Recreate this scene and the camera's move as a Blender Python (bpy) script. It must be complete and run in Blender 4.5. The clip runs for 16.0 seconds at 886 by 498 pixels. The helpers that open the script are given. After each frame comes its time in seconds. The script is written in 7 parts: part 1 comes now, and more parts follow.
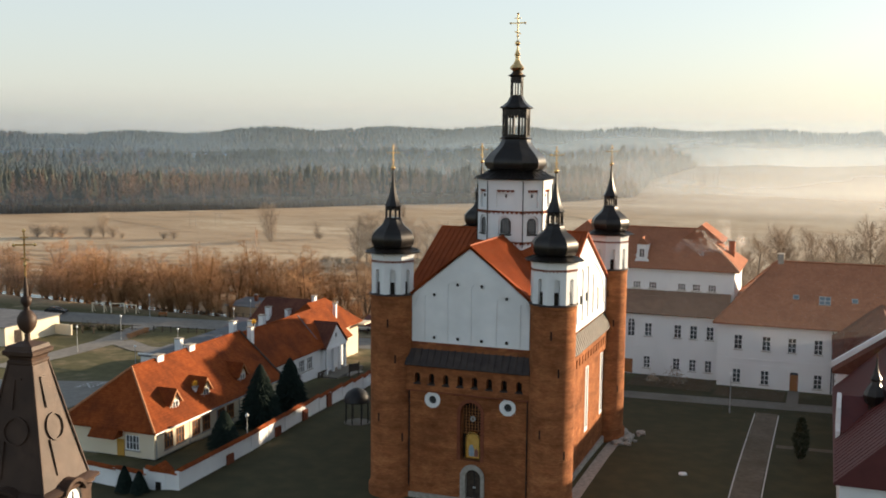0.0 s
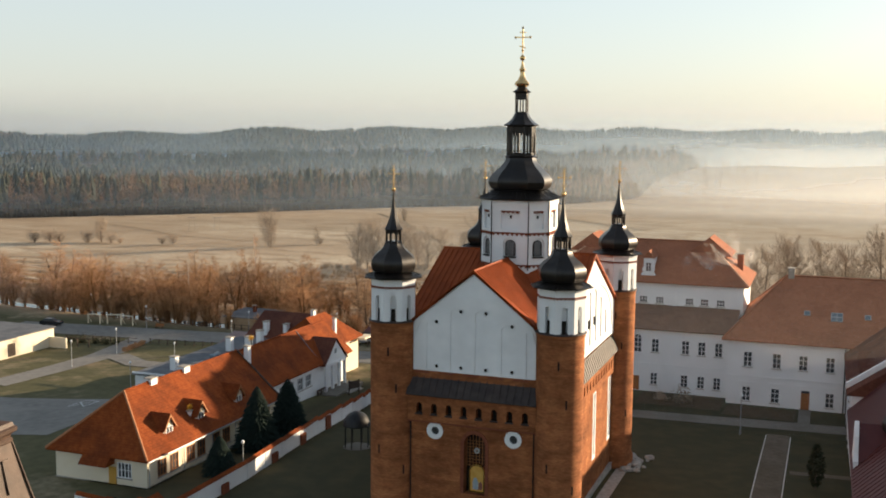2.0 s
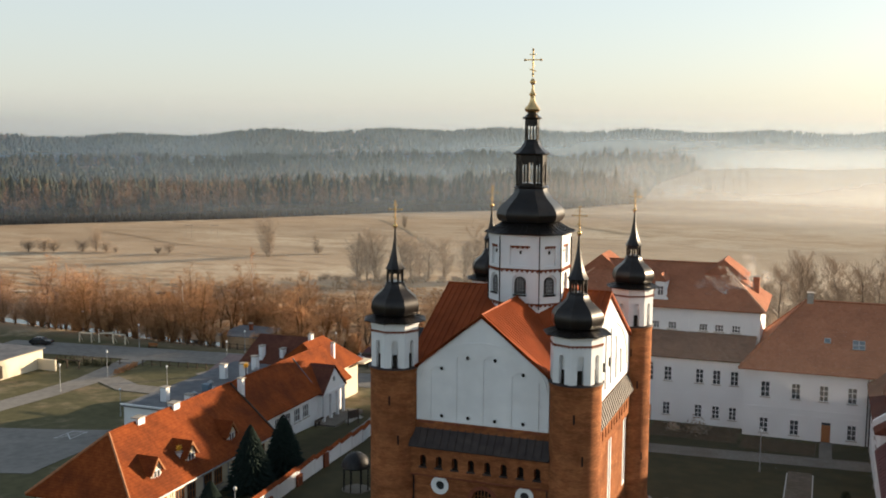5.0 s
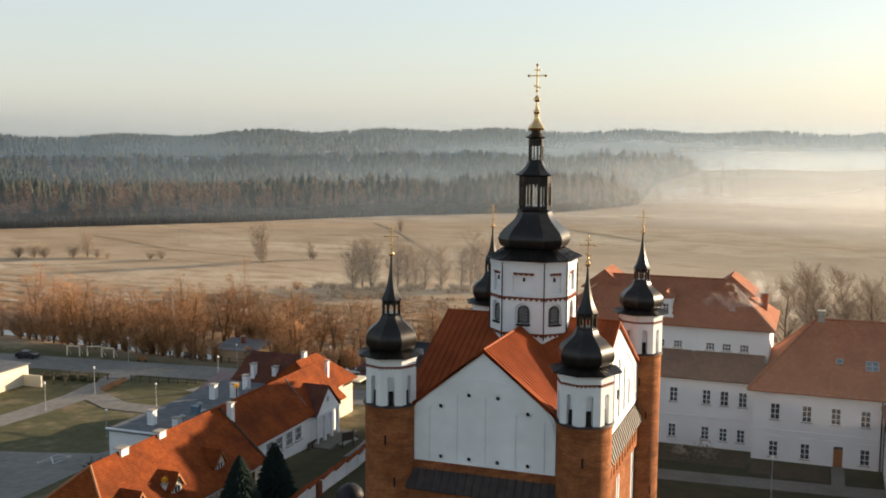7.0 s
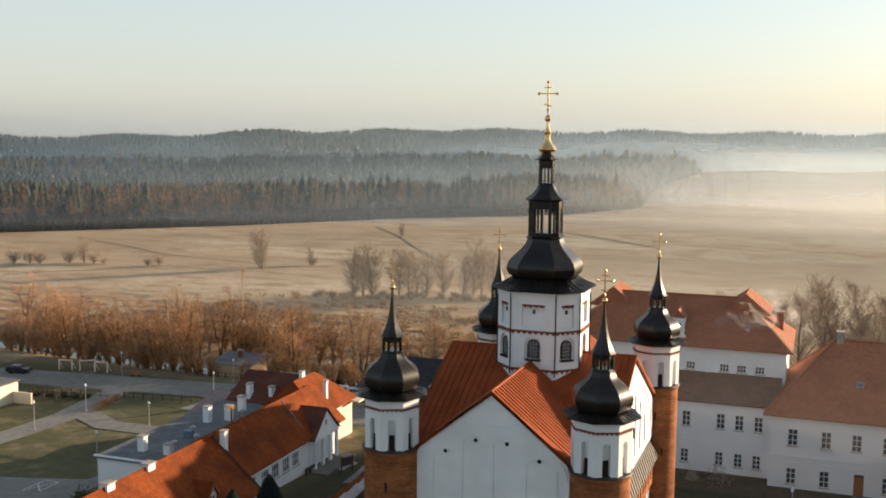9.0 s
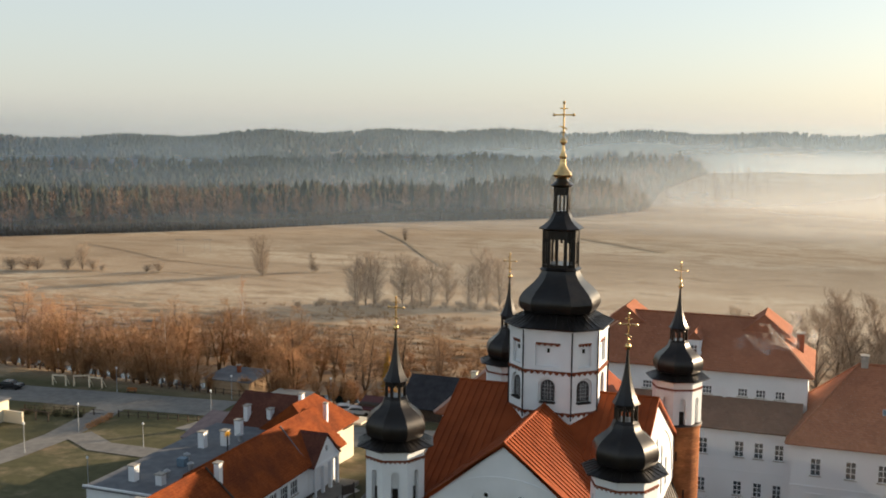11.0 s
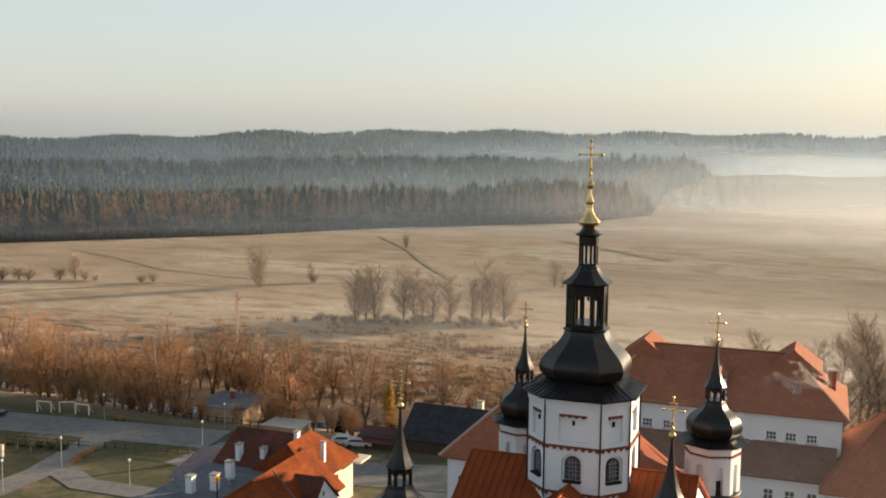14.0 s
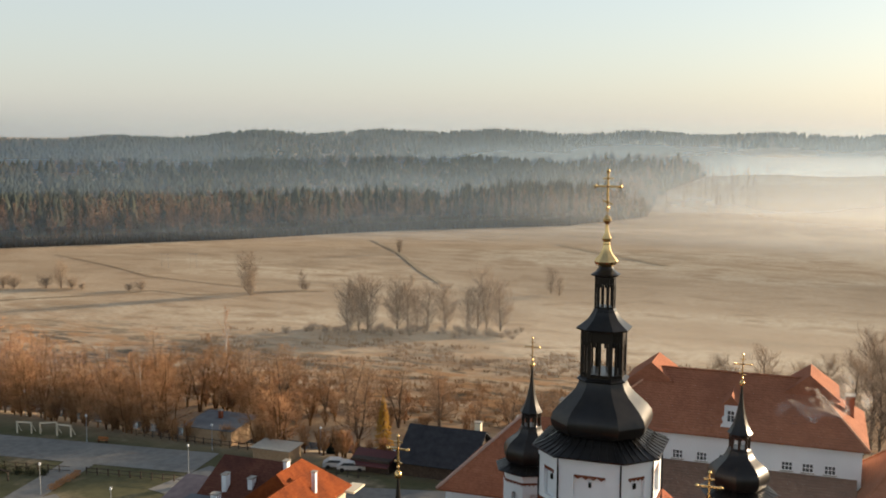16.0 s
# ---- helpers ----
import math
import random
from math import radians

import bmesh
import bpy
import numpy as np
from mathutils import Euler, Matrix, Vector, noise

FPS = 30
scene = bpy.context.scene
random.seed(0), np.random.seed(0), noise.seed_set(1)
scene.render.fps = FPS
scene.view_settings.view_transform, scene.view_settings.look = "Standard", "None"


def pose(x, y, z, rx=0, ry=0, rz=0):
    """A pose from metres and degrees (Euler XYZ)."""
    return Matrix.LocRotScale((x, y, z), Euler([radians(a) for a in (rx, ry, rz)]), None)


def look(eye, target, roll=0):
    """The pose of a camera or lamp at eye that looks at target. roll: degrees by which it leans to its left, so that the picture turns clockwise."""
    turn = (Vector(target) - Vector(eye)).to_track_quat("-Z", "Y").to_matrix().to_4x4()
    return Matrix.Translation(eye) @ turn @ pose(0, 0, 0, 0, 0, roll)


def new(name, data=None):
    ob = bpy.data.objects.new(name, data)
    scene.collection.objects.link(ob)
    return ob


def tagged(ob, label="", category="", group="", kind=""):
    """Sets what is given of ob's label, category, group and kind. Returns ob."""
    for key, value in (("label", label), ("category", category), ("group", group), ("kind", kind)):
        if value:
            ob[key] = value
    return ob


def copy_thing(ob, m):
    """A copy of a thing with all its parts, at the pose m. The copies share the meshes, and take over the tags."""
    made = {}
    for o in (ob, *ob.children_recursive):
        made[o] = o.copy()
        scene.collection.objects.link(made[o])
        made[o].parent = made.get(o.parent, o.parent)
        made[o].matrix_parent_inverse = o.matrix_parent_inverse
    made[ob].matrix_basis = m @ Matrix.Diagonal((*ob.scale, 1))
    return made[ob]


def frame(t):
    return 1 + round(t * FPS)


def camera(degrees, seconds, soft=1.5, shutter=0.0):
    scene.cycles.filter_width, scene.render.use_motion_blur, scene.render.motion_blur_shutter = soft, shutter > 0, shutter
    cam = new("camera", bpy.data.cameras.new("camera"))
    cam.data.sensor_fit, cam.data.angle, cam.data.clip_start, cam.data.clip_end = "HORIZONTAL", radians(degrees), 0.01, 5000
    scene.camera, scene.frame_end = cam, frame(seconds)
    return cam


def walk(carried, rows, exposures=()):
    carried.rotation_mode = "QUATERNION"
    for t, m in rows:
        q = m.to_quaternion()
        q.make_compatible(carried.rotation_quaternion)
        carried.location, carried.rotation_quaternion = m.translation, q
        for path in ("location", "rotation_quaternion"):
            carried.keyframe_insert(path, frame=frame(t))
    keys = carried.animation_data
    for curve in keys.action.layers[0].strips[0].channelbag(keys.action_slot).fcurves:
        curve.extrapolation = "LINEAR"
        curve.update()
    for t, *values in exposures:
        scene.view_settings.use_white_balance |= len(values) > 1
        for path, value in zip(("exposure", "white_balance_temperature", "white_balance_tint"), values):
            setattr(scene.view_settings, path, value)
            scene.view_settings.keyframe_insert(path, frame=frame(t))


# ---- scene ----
cam = camera(46.36, 16.0, soft=1.85)
PATH = [
    (0, (28.862, -85.167, 32.739), (11.610, -38.564, 27.214), 0.51),
    (0.5, (28.529, -84.297, 33.217), (11.249, -37.707, 27.665), 0.49),
    (1, (28.171, -83.428, 33.682), (10.901, -36.837, 28.112), 0.46),
    (1.5, (27.788, -82.550, 34.138), (10.520, -35.960, 28.554), 0.45),
    (2, (27.386, -81.653, 34.585), (10.099, -35.071, 28.992), 0.43),
    (2.5, (26.964, -80.732, 35.025), (9.648, -34.162, 29.426), 0.42),
    (3, (26.527, -79.781, 35.461), (9.183, -33.221, 29.856), 0.41),
    (3.5, (26.075, -78.795, 35.894), (8.719, -32.241, 30.283), 0.41),
    (4, (25.611, -77.773, 36.324), (8.262, -31.217, 30.707), 0.40),
    (6.5, (23.124, -72.102, 38.472), (6.005, -25.467, 32.807), 0.39),
    (7, (22.599, -70.866, 38.906), (5.510, -24.221, 33.226), 0.40),
    (7.5, (22.064, -69.600, 39.342), (4.987, -22.953, 33.647), 0.40),
    (8, (21.520, -68.310, 39.780), (4.437, -21.667, 34.069), 0.41),
    (8.5, (20.967, -66.998, 40.220), (3.862, -20.365, 34.493), 0.42),
    (9, (20.405, -65.667, 40.662), (3.267, -19.048, 34.919), 0.43),
    (11.5, (17.442, -58.833, 42.898), (0.144, -12.282, 37.081), 0.49),
    (12, (16.817, -57.442, 43.348), (-0.495, -10.898, 37.518), 0.51),
    (12.5, (16.180, -56.043, 43.797), (-1.139, -9.503, 37.956), 0.52),
    (13, (15.532, -54.635, 44.245), (-1.788, -8.097, 38.392), 0.53),
    (13.5, (14.872, -53.214, 44.691), (-2.438, -6.674, 38.828), 0.53),
    (14, (14.200, -51.777, 45.136), (-3.084, -5.229, 39.260), 0.52),
    (14.5, (13.517, -50.316, 45.578), (-3.719, -3.752, 39.687), 0.51),
    (15, (12.823, -48.825, 46.017), (-4.335, -2.235, 40.108), 0.48),
    (15.5, (12.119, -47.294, 46.453), (-4.935, -0.668, 40.520), 0.44),
    (16, (11.405, -45.712, 46.884), (-5.538, 0.951, 40.922), 0.39),
]
walk(cam, [(t, look(eye, target, roll)) for t, eye, target, roll in PATH], [(0, 1.40, 5900, 7), (16, 1.28, 5900, 7)])

# ---- world and sun ----
SUN_AZ, SUN_EL = 48.0, 10.1
world = bpy.data.worlds.new("world")
scene.world = world
world.use_nodes = True
wn = world.node_tree
sky = wn.nodes.new("ShaderNodeTexSky")
sky.sky_type, sky.sun_disc = "NISHITA", False
sky.sun_elevation, sky.sun_rotation = radians(SUN_EL), radians(90 - SUN_AZ)
sky.altitude, sky.air_density, sky.dust_density, sky.ozone_density = 150, 1.0, 1.9, 1.6
# morning haze, thick at the horizon and thin overhead
hz = wn.nodes.new("ShaderNodeMix")
hz.data_type, hz.clamp_result = "RGBA", False
up, sx, rg = wn.nodes.new("ShaderNodeTexCoord"), wn.nodes.new("ShaderNodeSeparateXYZ"), wn.nodes.new("ShaderNodeMapRange")
wn.links.new(up.outputs["Generated"], sx.inputs[0])
wn.links.new(sx.outputs[2], rg.inputs[0])
rg.inputs[1].default_value, rg.inputs[2].default_value = 0.0, 0.16
hc = wn.nodes.new("ShaderNodeMix")
hc.data_type, hc.clamp_result = "RGBA", False
hc.inputs[6].default_value, hc.inputs[7].default_value = (10.0, 9.15, 7.8, 1), (9.2, 9.1, 8.35, 1)
wn.links.new(rg.outputs[0], hc.inputs[0])
wn.links.new(hc.outputs[2], hz.inputs[7])
wn.links.new(sky.outputs[0], hz.inputs[6])
thin = wn.nodes.new("ShaderNodeMapRange")
thin.interpolation_type = "SMOOTHSTEP"
thin.inputs[1].default_value, thin.inputs[2].default_value, thin.inputs[3].default_value, thin.inputs[4].default_value = 0.16, 0.85, 0.44, 0.14
wn.links.new(sx.outputs[2], thin.inputs[0])
wn.links.new(thin.outputs[0], hz.inputs[0])
wn.nodes["Background"].inputs[1].default_value = 0.053
wn.links.new(hz.outputs[2], wn.nodes["Background"].inputs[0])
sun = new("sun", bpy.data.lights.new("sun", "SUN"))
sun.data.energy, sun.data.angle, sun.data.color = 5.0, radians(0.6), (1.0, 0.73, 0.46)
sd = Vector((math.cos(radians(SUN_AZ)) * math.cos(radians(SUN_EL)), math.sin(radians(SUN_AZ)) * math.cos(radians(SUN_EL)), math.sin(radians(SUN_EL))))
sun.matrix_world = look(sd * 200, (0, 0, 0))


# ---- materials ----
def mat(name, a, b, scale=1.0, rough=0.8, metal=0.0, bump=0.15, bscale=None, c=None, cscale=0.08, camt=0.5, spec=0.3, rand=0.0):
    """Two tones at the fine scale, a third in large patches, fine relief."""
    m = bpy.data.materials.new(name)
    m.use_nodes = True
    nt = m.node_tree
    n, l = nt.nodes, nt.links
    bs = n["Principled BSDF"]
    tc = n.new("ShaderNodeTexCoord")
    n1 = n.new("ShaderNodeTexNoise")
    n1.inputs["Scale"].default_value, n1.inputs["Detail"].default_value = scale, 6
    l.new(tc.outputs["Object"], n1.inputs["Vector"])
    r1 = n.new("ShaderNodeValToRGB")
    r1.color_ramp.elements[0].position, r1.color_ramp.elements[1].position = 0.3, 0.7
    r1.color_ramp.elements[0].color, r1.color_ramp.elements[1].color = (*a, 1), (*b, 1)
    l.new(n1.outputs["Fac"], r1.inputs["Fac"])
    col = r1.outputs["Color"]
    if c:
        n2 = n.new("ShaderNodeTexNoise")
        n2.inputs["Scale"].default_value, n2.inputs["Detail"].default_value = cscale, 5
        l.new(tc.outputs["Object"], n2.inputs["Vector"])
        r2 = n.new("ShaderNodeMapRange")
        r2.inputs[1].default_value, r2.inputs[2].default_value, r2.inputs[4].default_value = 0.42, 0.68, camt
        l.new(n2.outputs["Fac"], r2.inputs[0])
        mx = n.new("ShaderNodeMix")
        mx.data_type = "RGBA"
        l.new(r2.outputs[0], mx.inputs[0])
        l.new(col, mx.inputs[6])
        mx.inputs[7].default_value = (*c, 1)
        col = mx.outputs[2]
    if rand:
        oi = n.new("ShaderNodeObjectInfo")
        mr = n.new("ShaderNodeMapRange")
        mr.inputs[3].default_value, mr.inputs[4].default_value = 1 - rand, 1 + rand
        l.new(oi.outputs["Random"], mr.inputs[0])
        hs = n.new("ShaderNodeHueSaturation")
        l.new(mr.outputs[0], hs.inputs["Value"])
        l.new(col, hs.inputs["Color"])
        col = hs.outputs["Color"]
    l.new(col, bs.inputs["Base Color"])
    bs.inputs["Roughness"].default_value, bs.inputs["Metallic"].default_value = rough, metal
    bs.inputs["Specular IOR Level"].default_value = spec if rough < 0.8 else min(spec, 0.08)
    if bump:
        bp = n.new("ShaderNodeBump")
        bp.inputs["Strength"].default_value, bp.inputs["Distance"].default_value = bump, 0.05
        n3 = n.new("ShaderNodeTexNoise")
        n3.inputs["Scale"].default_value, n3.inputs["Detail"].default_value = bscale or scale * 4, 4
        l.new(tc.outputs["Object"], n3.inputs["Vector"])
        l.new(n3.outputs["Fac"], bp.inputs["Height"])
        l.new(bp.outputs[0], bs.inputs["Normal"])
    return m


def brick_mat(name, a, b, mortar, round_r=0.0):
    """Brick courses; on a round shaft the courses follow its girth."""
    m = mat(name, a, b, 1.2, 0.9, 0, 0, c=(a[0] * 0.55, a[1] * 0.55, a[2] * 0.6), cscale=0.25, camt=0.55)
    n, l = m.node_tree.nodes, m.node_tree.links
    bs = n["Principled BSDF"]
    tc = n.new("ShaderNodeTexCoord")
    sp, cb = n.new("ShaderNodeSeparateXYZ"), n.new("ShaderNodeCombineXYZ")
    l.new(tc.outputs["Object"], sp.inputs[0])
    if round_r:
        at = n.new("ShaderNodeMath")
        at.operation = "ARCTAN2"
        l.new(sp.outputs[1], at.inputs[0]), l.new(sp.outputs[0], at.inputs[1])
        mu = n.new("ShaderNodeMath")
        mu.operation = "MULTIPLY"
        mu.inputs[1].default_value = round_r
        l.new(at.outputs[0], mu.inputs[0])
        l.new(mu.outputs[0], cb.inputs[0])
    else:
        ad = n.new("ShaderNodeMath")
        l.new(sp.outputs[0], ad.inputs[0]), l.new(sp.outputs[1], ad.inputs[1])
        l.new(ad.outputs[0], cb.inputs[0])
    l.new(sp.outputs[2], cb.inputs[1])
    bt = n.new("ShaderNodeTexBrick")
    bt.inputs["Scale"].default_value = 1.0
    bt.inputs["Brick Width"].default_value, bt.inputs["Row Height"].default_value = 0.30, 0.10
    bt.inputs["Mortar Size"].default_value = 0.012
    bt.inputs["Color1"].default_value, bt.inputs["Color2"].default_value = (1, 1, 1, 1), (0.72, 0.70, 0.68, 1)
    bt.inputs["Mortar"].default_value = (*mortar, 1)
    l.new(cb.outputs[0], bt.inputs["Vector"])
    src = bs.inputs["Base Color"].links[0].from_socket
    mp, nb, rb = n.new("ShaderNodeMapping"), n.new("ShaderNodeTexNoise"), n.new("ShaderNodeMapRange")
    mp.inputs["Scale"].default_value = (0.35, 0.35, 1.5)
    nb.inputs["Scale"].default_value, nb.inputs["Detail"].default_value, nb.inputs["Roughness"].default_value = 1.0, 8, 0.7
    rb.inputs[1].default_value, rb.inputs[2].default_value, rb.inputs[3].default_value, rb.inputs[4].default_value = 0.32, 0.68, 0.62, 1.25
    l.new(tc.outputs["Object"], mp.inputs[0]), l.new(mp.outputs[0], nb.inputs["Vector"]), l.new(nb.outputs["Fac"], rb.inputs[0])
    hs = n.new("ShaderNodeHueSaturation")
    l.new(rb.outputs[0], hs.inputs["Value"]), l.new(src, hs.inputs["Color"])
    src = hs.outputs["Color"]
    mx = n.new("ShaderNodeMix")
    mx.data_type, mx.blend_type = "RGBA", "MULTIPLY"
    mx.inputs[0].default_value = 1
    l.new(src, mx.inputs[6]), l.new(bt.outputs["Color"], mx.inputs[7])
    l.new(mx.outputs[2], bs.inputs["Base Color"])
    bp = n.new("ShaderNodeBump")
    bp.inputs["Strength"].default_value, bp.inputs["Distance"].default_value = 0.5, 0.02
    l.new(bt.outputs["Fac"], bp.inputs["Height"])
    bp.invert = True
    l.new(bp.outputs[0], bs.inputs["Normal"])
    return m


def tile_mat(name, a, b, dark, w=0.22, h=0.30, c=None):
    """Clay tiles in rows down a roof slope."""
    m = mat(name, a, b, 2.2, 0.85, 0, 0, c=c or dark, cscale=0.35, camt=0.6)
    n, l = m.node_tree.nodes, m.node_tree.links
    bs = n["Principled BSDF"]
    tc = n.new("ShaderNodeTexCoord")
    sp, cb = n.new("ShaderNodeSeparateXYZ"), n.new("ShaderNodeCombineXYZ")
    l.new(tc.outputs["Object"], sp.inputs[0])
    ad = n.new("ShaderNodeMath")
    l.new(sp.outputs[0], ad.inputs[0]), l.new(sp.outputs[1], ad.inputs[1])
    l.new(ad.outputs[0], cb.inputs[0]), l.new(sp.outputs[2], cb.inputs[1])
    bt = n.new("ShaderNodeTexBrick")
    bt.inputs["Scale"].default_value = 1.0
    bt.inputs["Brick Width"].default_value, bt.inputs["Row Height"].default_value = w, h * 0.7
    bt.inputs["Mortar Size"].default_value = 0.02
    bt.inputs["Color1"].default_value, bt.inputs["Color2"].default_value = (1, 1, 1, 1), (0.80, 0.79, 0.78, 1)
    bt.inputs["Mortar"].default_value = (0.58, 0.56, 0.55, 1)
    l.new(cb.outputs[0], bt.inputs["Vector"])
    src = bs.inputs["Base Color"].links[0].from_socket
    mx = n.new("ShaderNodeMix")
    mx.data_type, mx.blend_type = "RGBA", "MULTIPLY"
    mx.inputs[0].default_value = 0.8
    l.new(src, mx.inputs[6]), l.new(bt.outputs["Color"], mx.inputs[7])
    l.new(mx.outputs[2], bs.inputs["Base Color"])
    bp = n.new("ShaderNodeBump")
    bp.inputs["Strength"].default_value, bp.inputs["Distance"].default_value = 0.6, 0.03
    bp.invert = True
    l.new(bt.outputs["Fac"], bp.inputs["Height"])
    l.new(bp.outputs[0], bs.inputs["Normal"])
    return m


def glass_mat(name, tint):
    m = mat(name, tint, tuple(v * 1.5 for v in tint), 0.7, 0.08, 0, 0, spec=0.6)
    return m


WHITE = mat("white_limewash", (0.74, 0.755, 0.77), (0.80, 0.81, 0.82), 0.8, 0.9, 0, 0.08, 6, c=(0.60, 0.61, 0.615), cscale=0.3, camt=0.45)
WHITE2 = mat("white_plaster", (0.75, 0.765, 0.785), (0.80, 0.815, 0.83), 0.5, 0.9, 0, 0.06, 5, c=(0.62, 0.625, 0.635), cscale=0.18, camt=0.5)
CREAM = mat("cream_plaster", (0.68, 0.60, 0.45), (0.75, 0.68, 0.54), 0.6, 0.9, 0, 0.06, 5, c=(0.55, 0.48, 0.36), cscale=0.3, camt=0.4)
BRICK_W = brick_mat("red_brick_wall", (0.30, 0.112, 0.046), (0.41, 0.172, 0.072), (0.72, 0.66, 0.6))
BRICK_R = brick_mat("red_brick_shaft", (0.30, 0.112, 0.046), (0.41, 0.172, 0.072), (0.72, 0.66, 0.6), 1.97)
BLACK_CU = mat("dark_patinated_copper", (0.013, 0.011, 0.010), (0.032, 0.025, 0.020), 1.4, 0.34, 0.45, 0.10, 3, c=(0.018, 0.018, 0.020), cscale=0.6, camt=0.7, spec=0.5)
GOLD = mat("gilded_metal", (0.74, 0.48, 0.19), (0.82, 0.57, 0.26), 3, 0.26, 1.0, 0.04, 8)
RED_METAL = mat("red_sheet_metal_roof", (0.24, 0.054, 0.016), (0.31, 0.076, 0.023), 0.6, 0.55, 0.0, 0.04, 3, c=(0.16, 0.038, 0.012), cscale=0.35, camt=0.6, spec=0.06)
SKIRT = mat("dark_brown_sheet_roof", (0.034, 0.025, 0.023), (0.06, 0.046, 0.04), 1.5, 0.55, 0.1, 0.1, 5, c=(0.022, 0.020, 0.023), cscale=0.7, spec=0.25)
TRIM = mat("brick_trim", (0.15, 0.05, 0.03), (0.21, 0.075, 0.042), 3, 0.9)
STONE = mat("grey_stone", (0.26, 0.24, 0.21), (0.40, 0.37, 0.33), 2.5, 0.95, 0, 0.4, 6)
TILE = tile_mat("orange_clay_tiles", (0.21, 0.049, 0.012), (0.30, 0.079, 0.020), (0.08, 0.024, 0.012))
TILE_M = tile_mat("red_clay_tiles", (0.34, 0.130, 0.070), (0.42, 0.168, 0.092), (0.26, 0.100, 0.056))
TILE_W = tile_mat("weathered_brown_tiles", (0.19, 0.115, 0.085), (0.25, 0.15, 0.11), (0.13, 0.085, 0.068))
TILE_D = tile_mat("dark_brown_tiles", (0.13, 0.05, 0.035), (0.18, 0.075, 0.05), (0.08, 0.035, 0.03))
MAROON = mat("maroon_sheet_roof", (0.075, 0.02, 0.02), (0.10, 0.028, 0.027), 0.8, 0.55, 0, 0.05, 4, c=(0.08, 0.02, 0.02), cscale=0.4)
GLASS = glass_mat("dark_window_glass", (0.05, 0.056, 0.062))
WOOD = mat("stained_door_wood", (0.26, 0.10, 0.03), (0.36, 0.15, 0.05), 4, 0.6, 0, 0.15, 12)
DARKWOOD = mat("dark_weathered_wood", (0.05, 0.04, 0.035), (0.09, 0.07, 0.055), 3, 0.85, 0, 0.2, 10)
IRON = mat("black_iron", (0.02, 0.02, 0.022), (0.035, 0.034, 0.034), 4, 0.5, 0.5, 0.05)
# near-black whose colour stands for the shade in openings and recesses
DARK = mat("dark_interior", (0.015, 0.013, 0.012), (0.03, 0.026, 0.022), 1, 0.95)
GREYMETAL = mat("grey_weathered_metal", (0.30, 0.31, 0.32), (0.40, 0.41, 0.42), 2, 0.5, 0.4, 0.05)
FELT = mat("grey_roofing_felt", (0.13, 0.135, 0.145), (0.19, 0.195, 0.205), 0.8, 0.9, 0, 0.1, 5, c=(0.10, 0.10, 0.11), cscale=0.3)
TAN_CU = mat("brown_copper_sheet", (0.042, 0.025, 0.018), (0.078, 0.047, 0.033), 2.2, 0.55, 0.0, 0.35, 3, c=(0.028, 0.018, 0.014), cscale=1.1, camt=0.8, spec=0.2)
ASPHALT = mat("pale_frosted_asphalt", (0.17, 0.162, 0.15), (0.24, 0.228, 0.21), 0.9, 0.95, 0, 0.1, 8, c=(0.28, 0.265, 0.24), cscale=0.12, camt=0.6)
PAVING = mat("grey_paving_setts", (0.16, 0.145, 0.12), (0.23, 0.205, 0.175), 2.5, 0.95, 0, 0.25, 9, c=(0.13, 0.11, 0.085), cscale=0.2, camt=0.6)
GRAVEL = mat("brown_gravel_path", (0.12, 0.096, 0.07), (0.18, 0.145, 0.11), 1.8, 0.97, 0, 0.3, 12, c=(0.08, 0.07, 0.045), cscale=0.15, camt=0.6)
BARK = mat("brown_bark", (0.10, 0.072, 0.05), (0.16, 0.12, 0.09), 3, 0.95, 0, 0.2, rand=0.25)
BARK_O = mat("willow_bark", (0.13, 0.075, 0.038), (0.19, 0.105, 0.05), 3, 0.95, 0, 0.2, rand=0.25)
TWIG_O = mat("rusty_willow_twigs", (0.35, 0.198, 0.100), (0.47, 0.272, 0.140), 0.5, 0.95, 0, 0, rand=0.4)
TWIG_B = mat("brown_grey_twigs", (0.32, 0.25, 0.18), (0.42, 0.335, 0.25), 0.5, 0.95, 0, 0, rand=0.25)
TWIG_A = mat("rust_grey_twigs", (0.33, 0.215, 0.125), (0.43, 0.29, 0.18), 0.5, 0.95, 0, 0, rand=0.25)
BIRCH = mat("white_birch_bark", (0.45, 0.40, 0.34), (0.60, 0.54, 0.47), 3, 0.9, 0, 0.1)
SPRUCE = mat("blue_green_spruce_needles", (0.011, 0.020, 0.017), (0.026, 0.038, 0.031), 2.5, 0.9, 0, 0.2)
YELLOW = mat("yellow_autumn_foliage", (0.30, 0.15, 0.02), (0.42, 0.24, 0.04), 1.5, 0.9, 0, 0.1)
SHRUB = mat("dark_shrub_leaves", (0.03, 0.035, 0.02), (0.06, 0.06, 0.035), 3, 0.9)


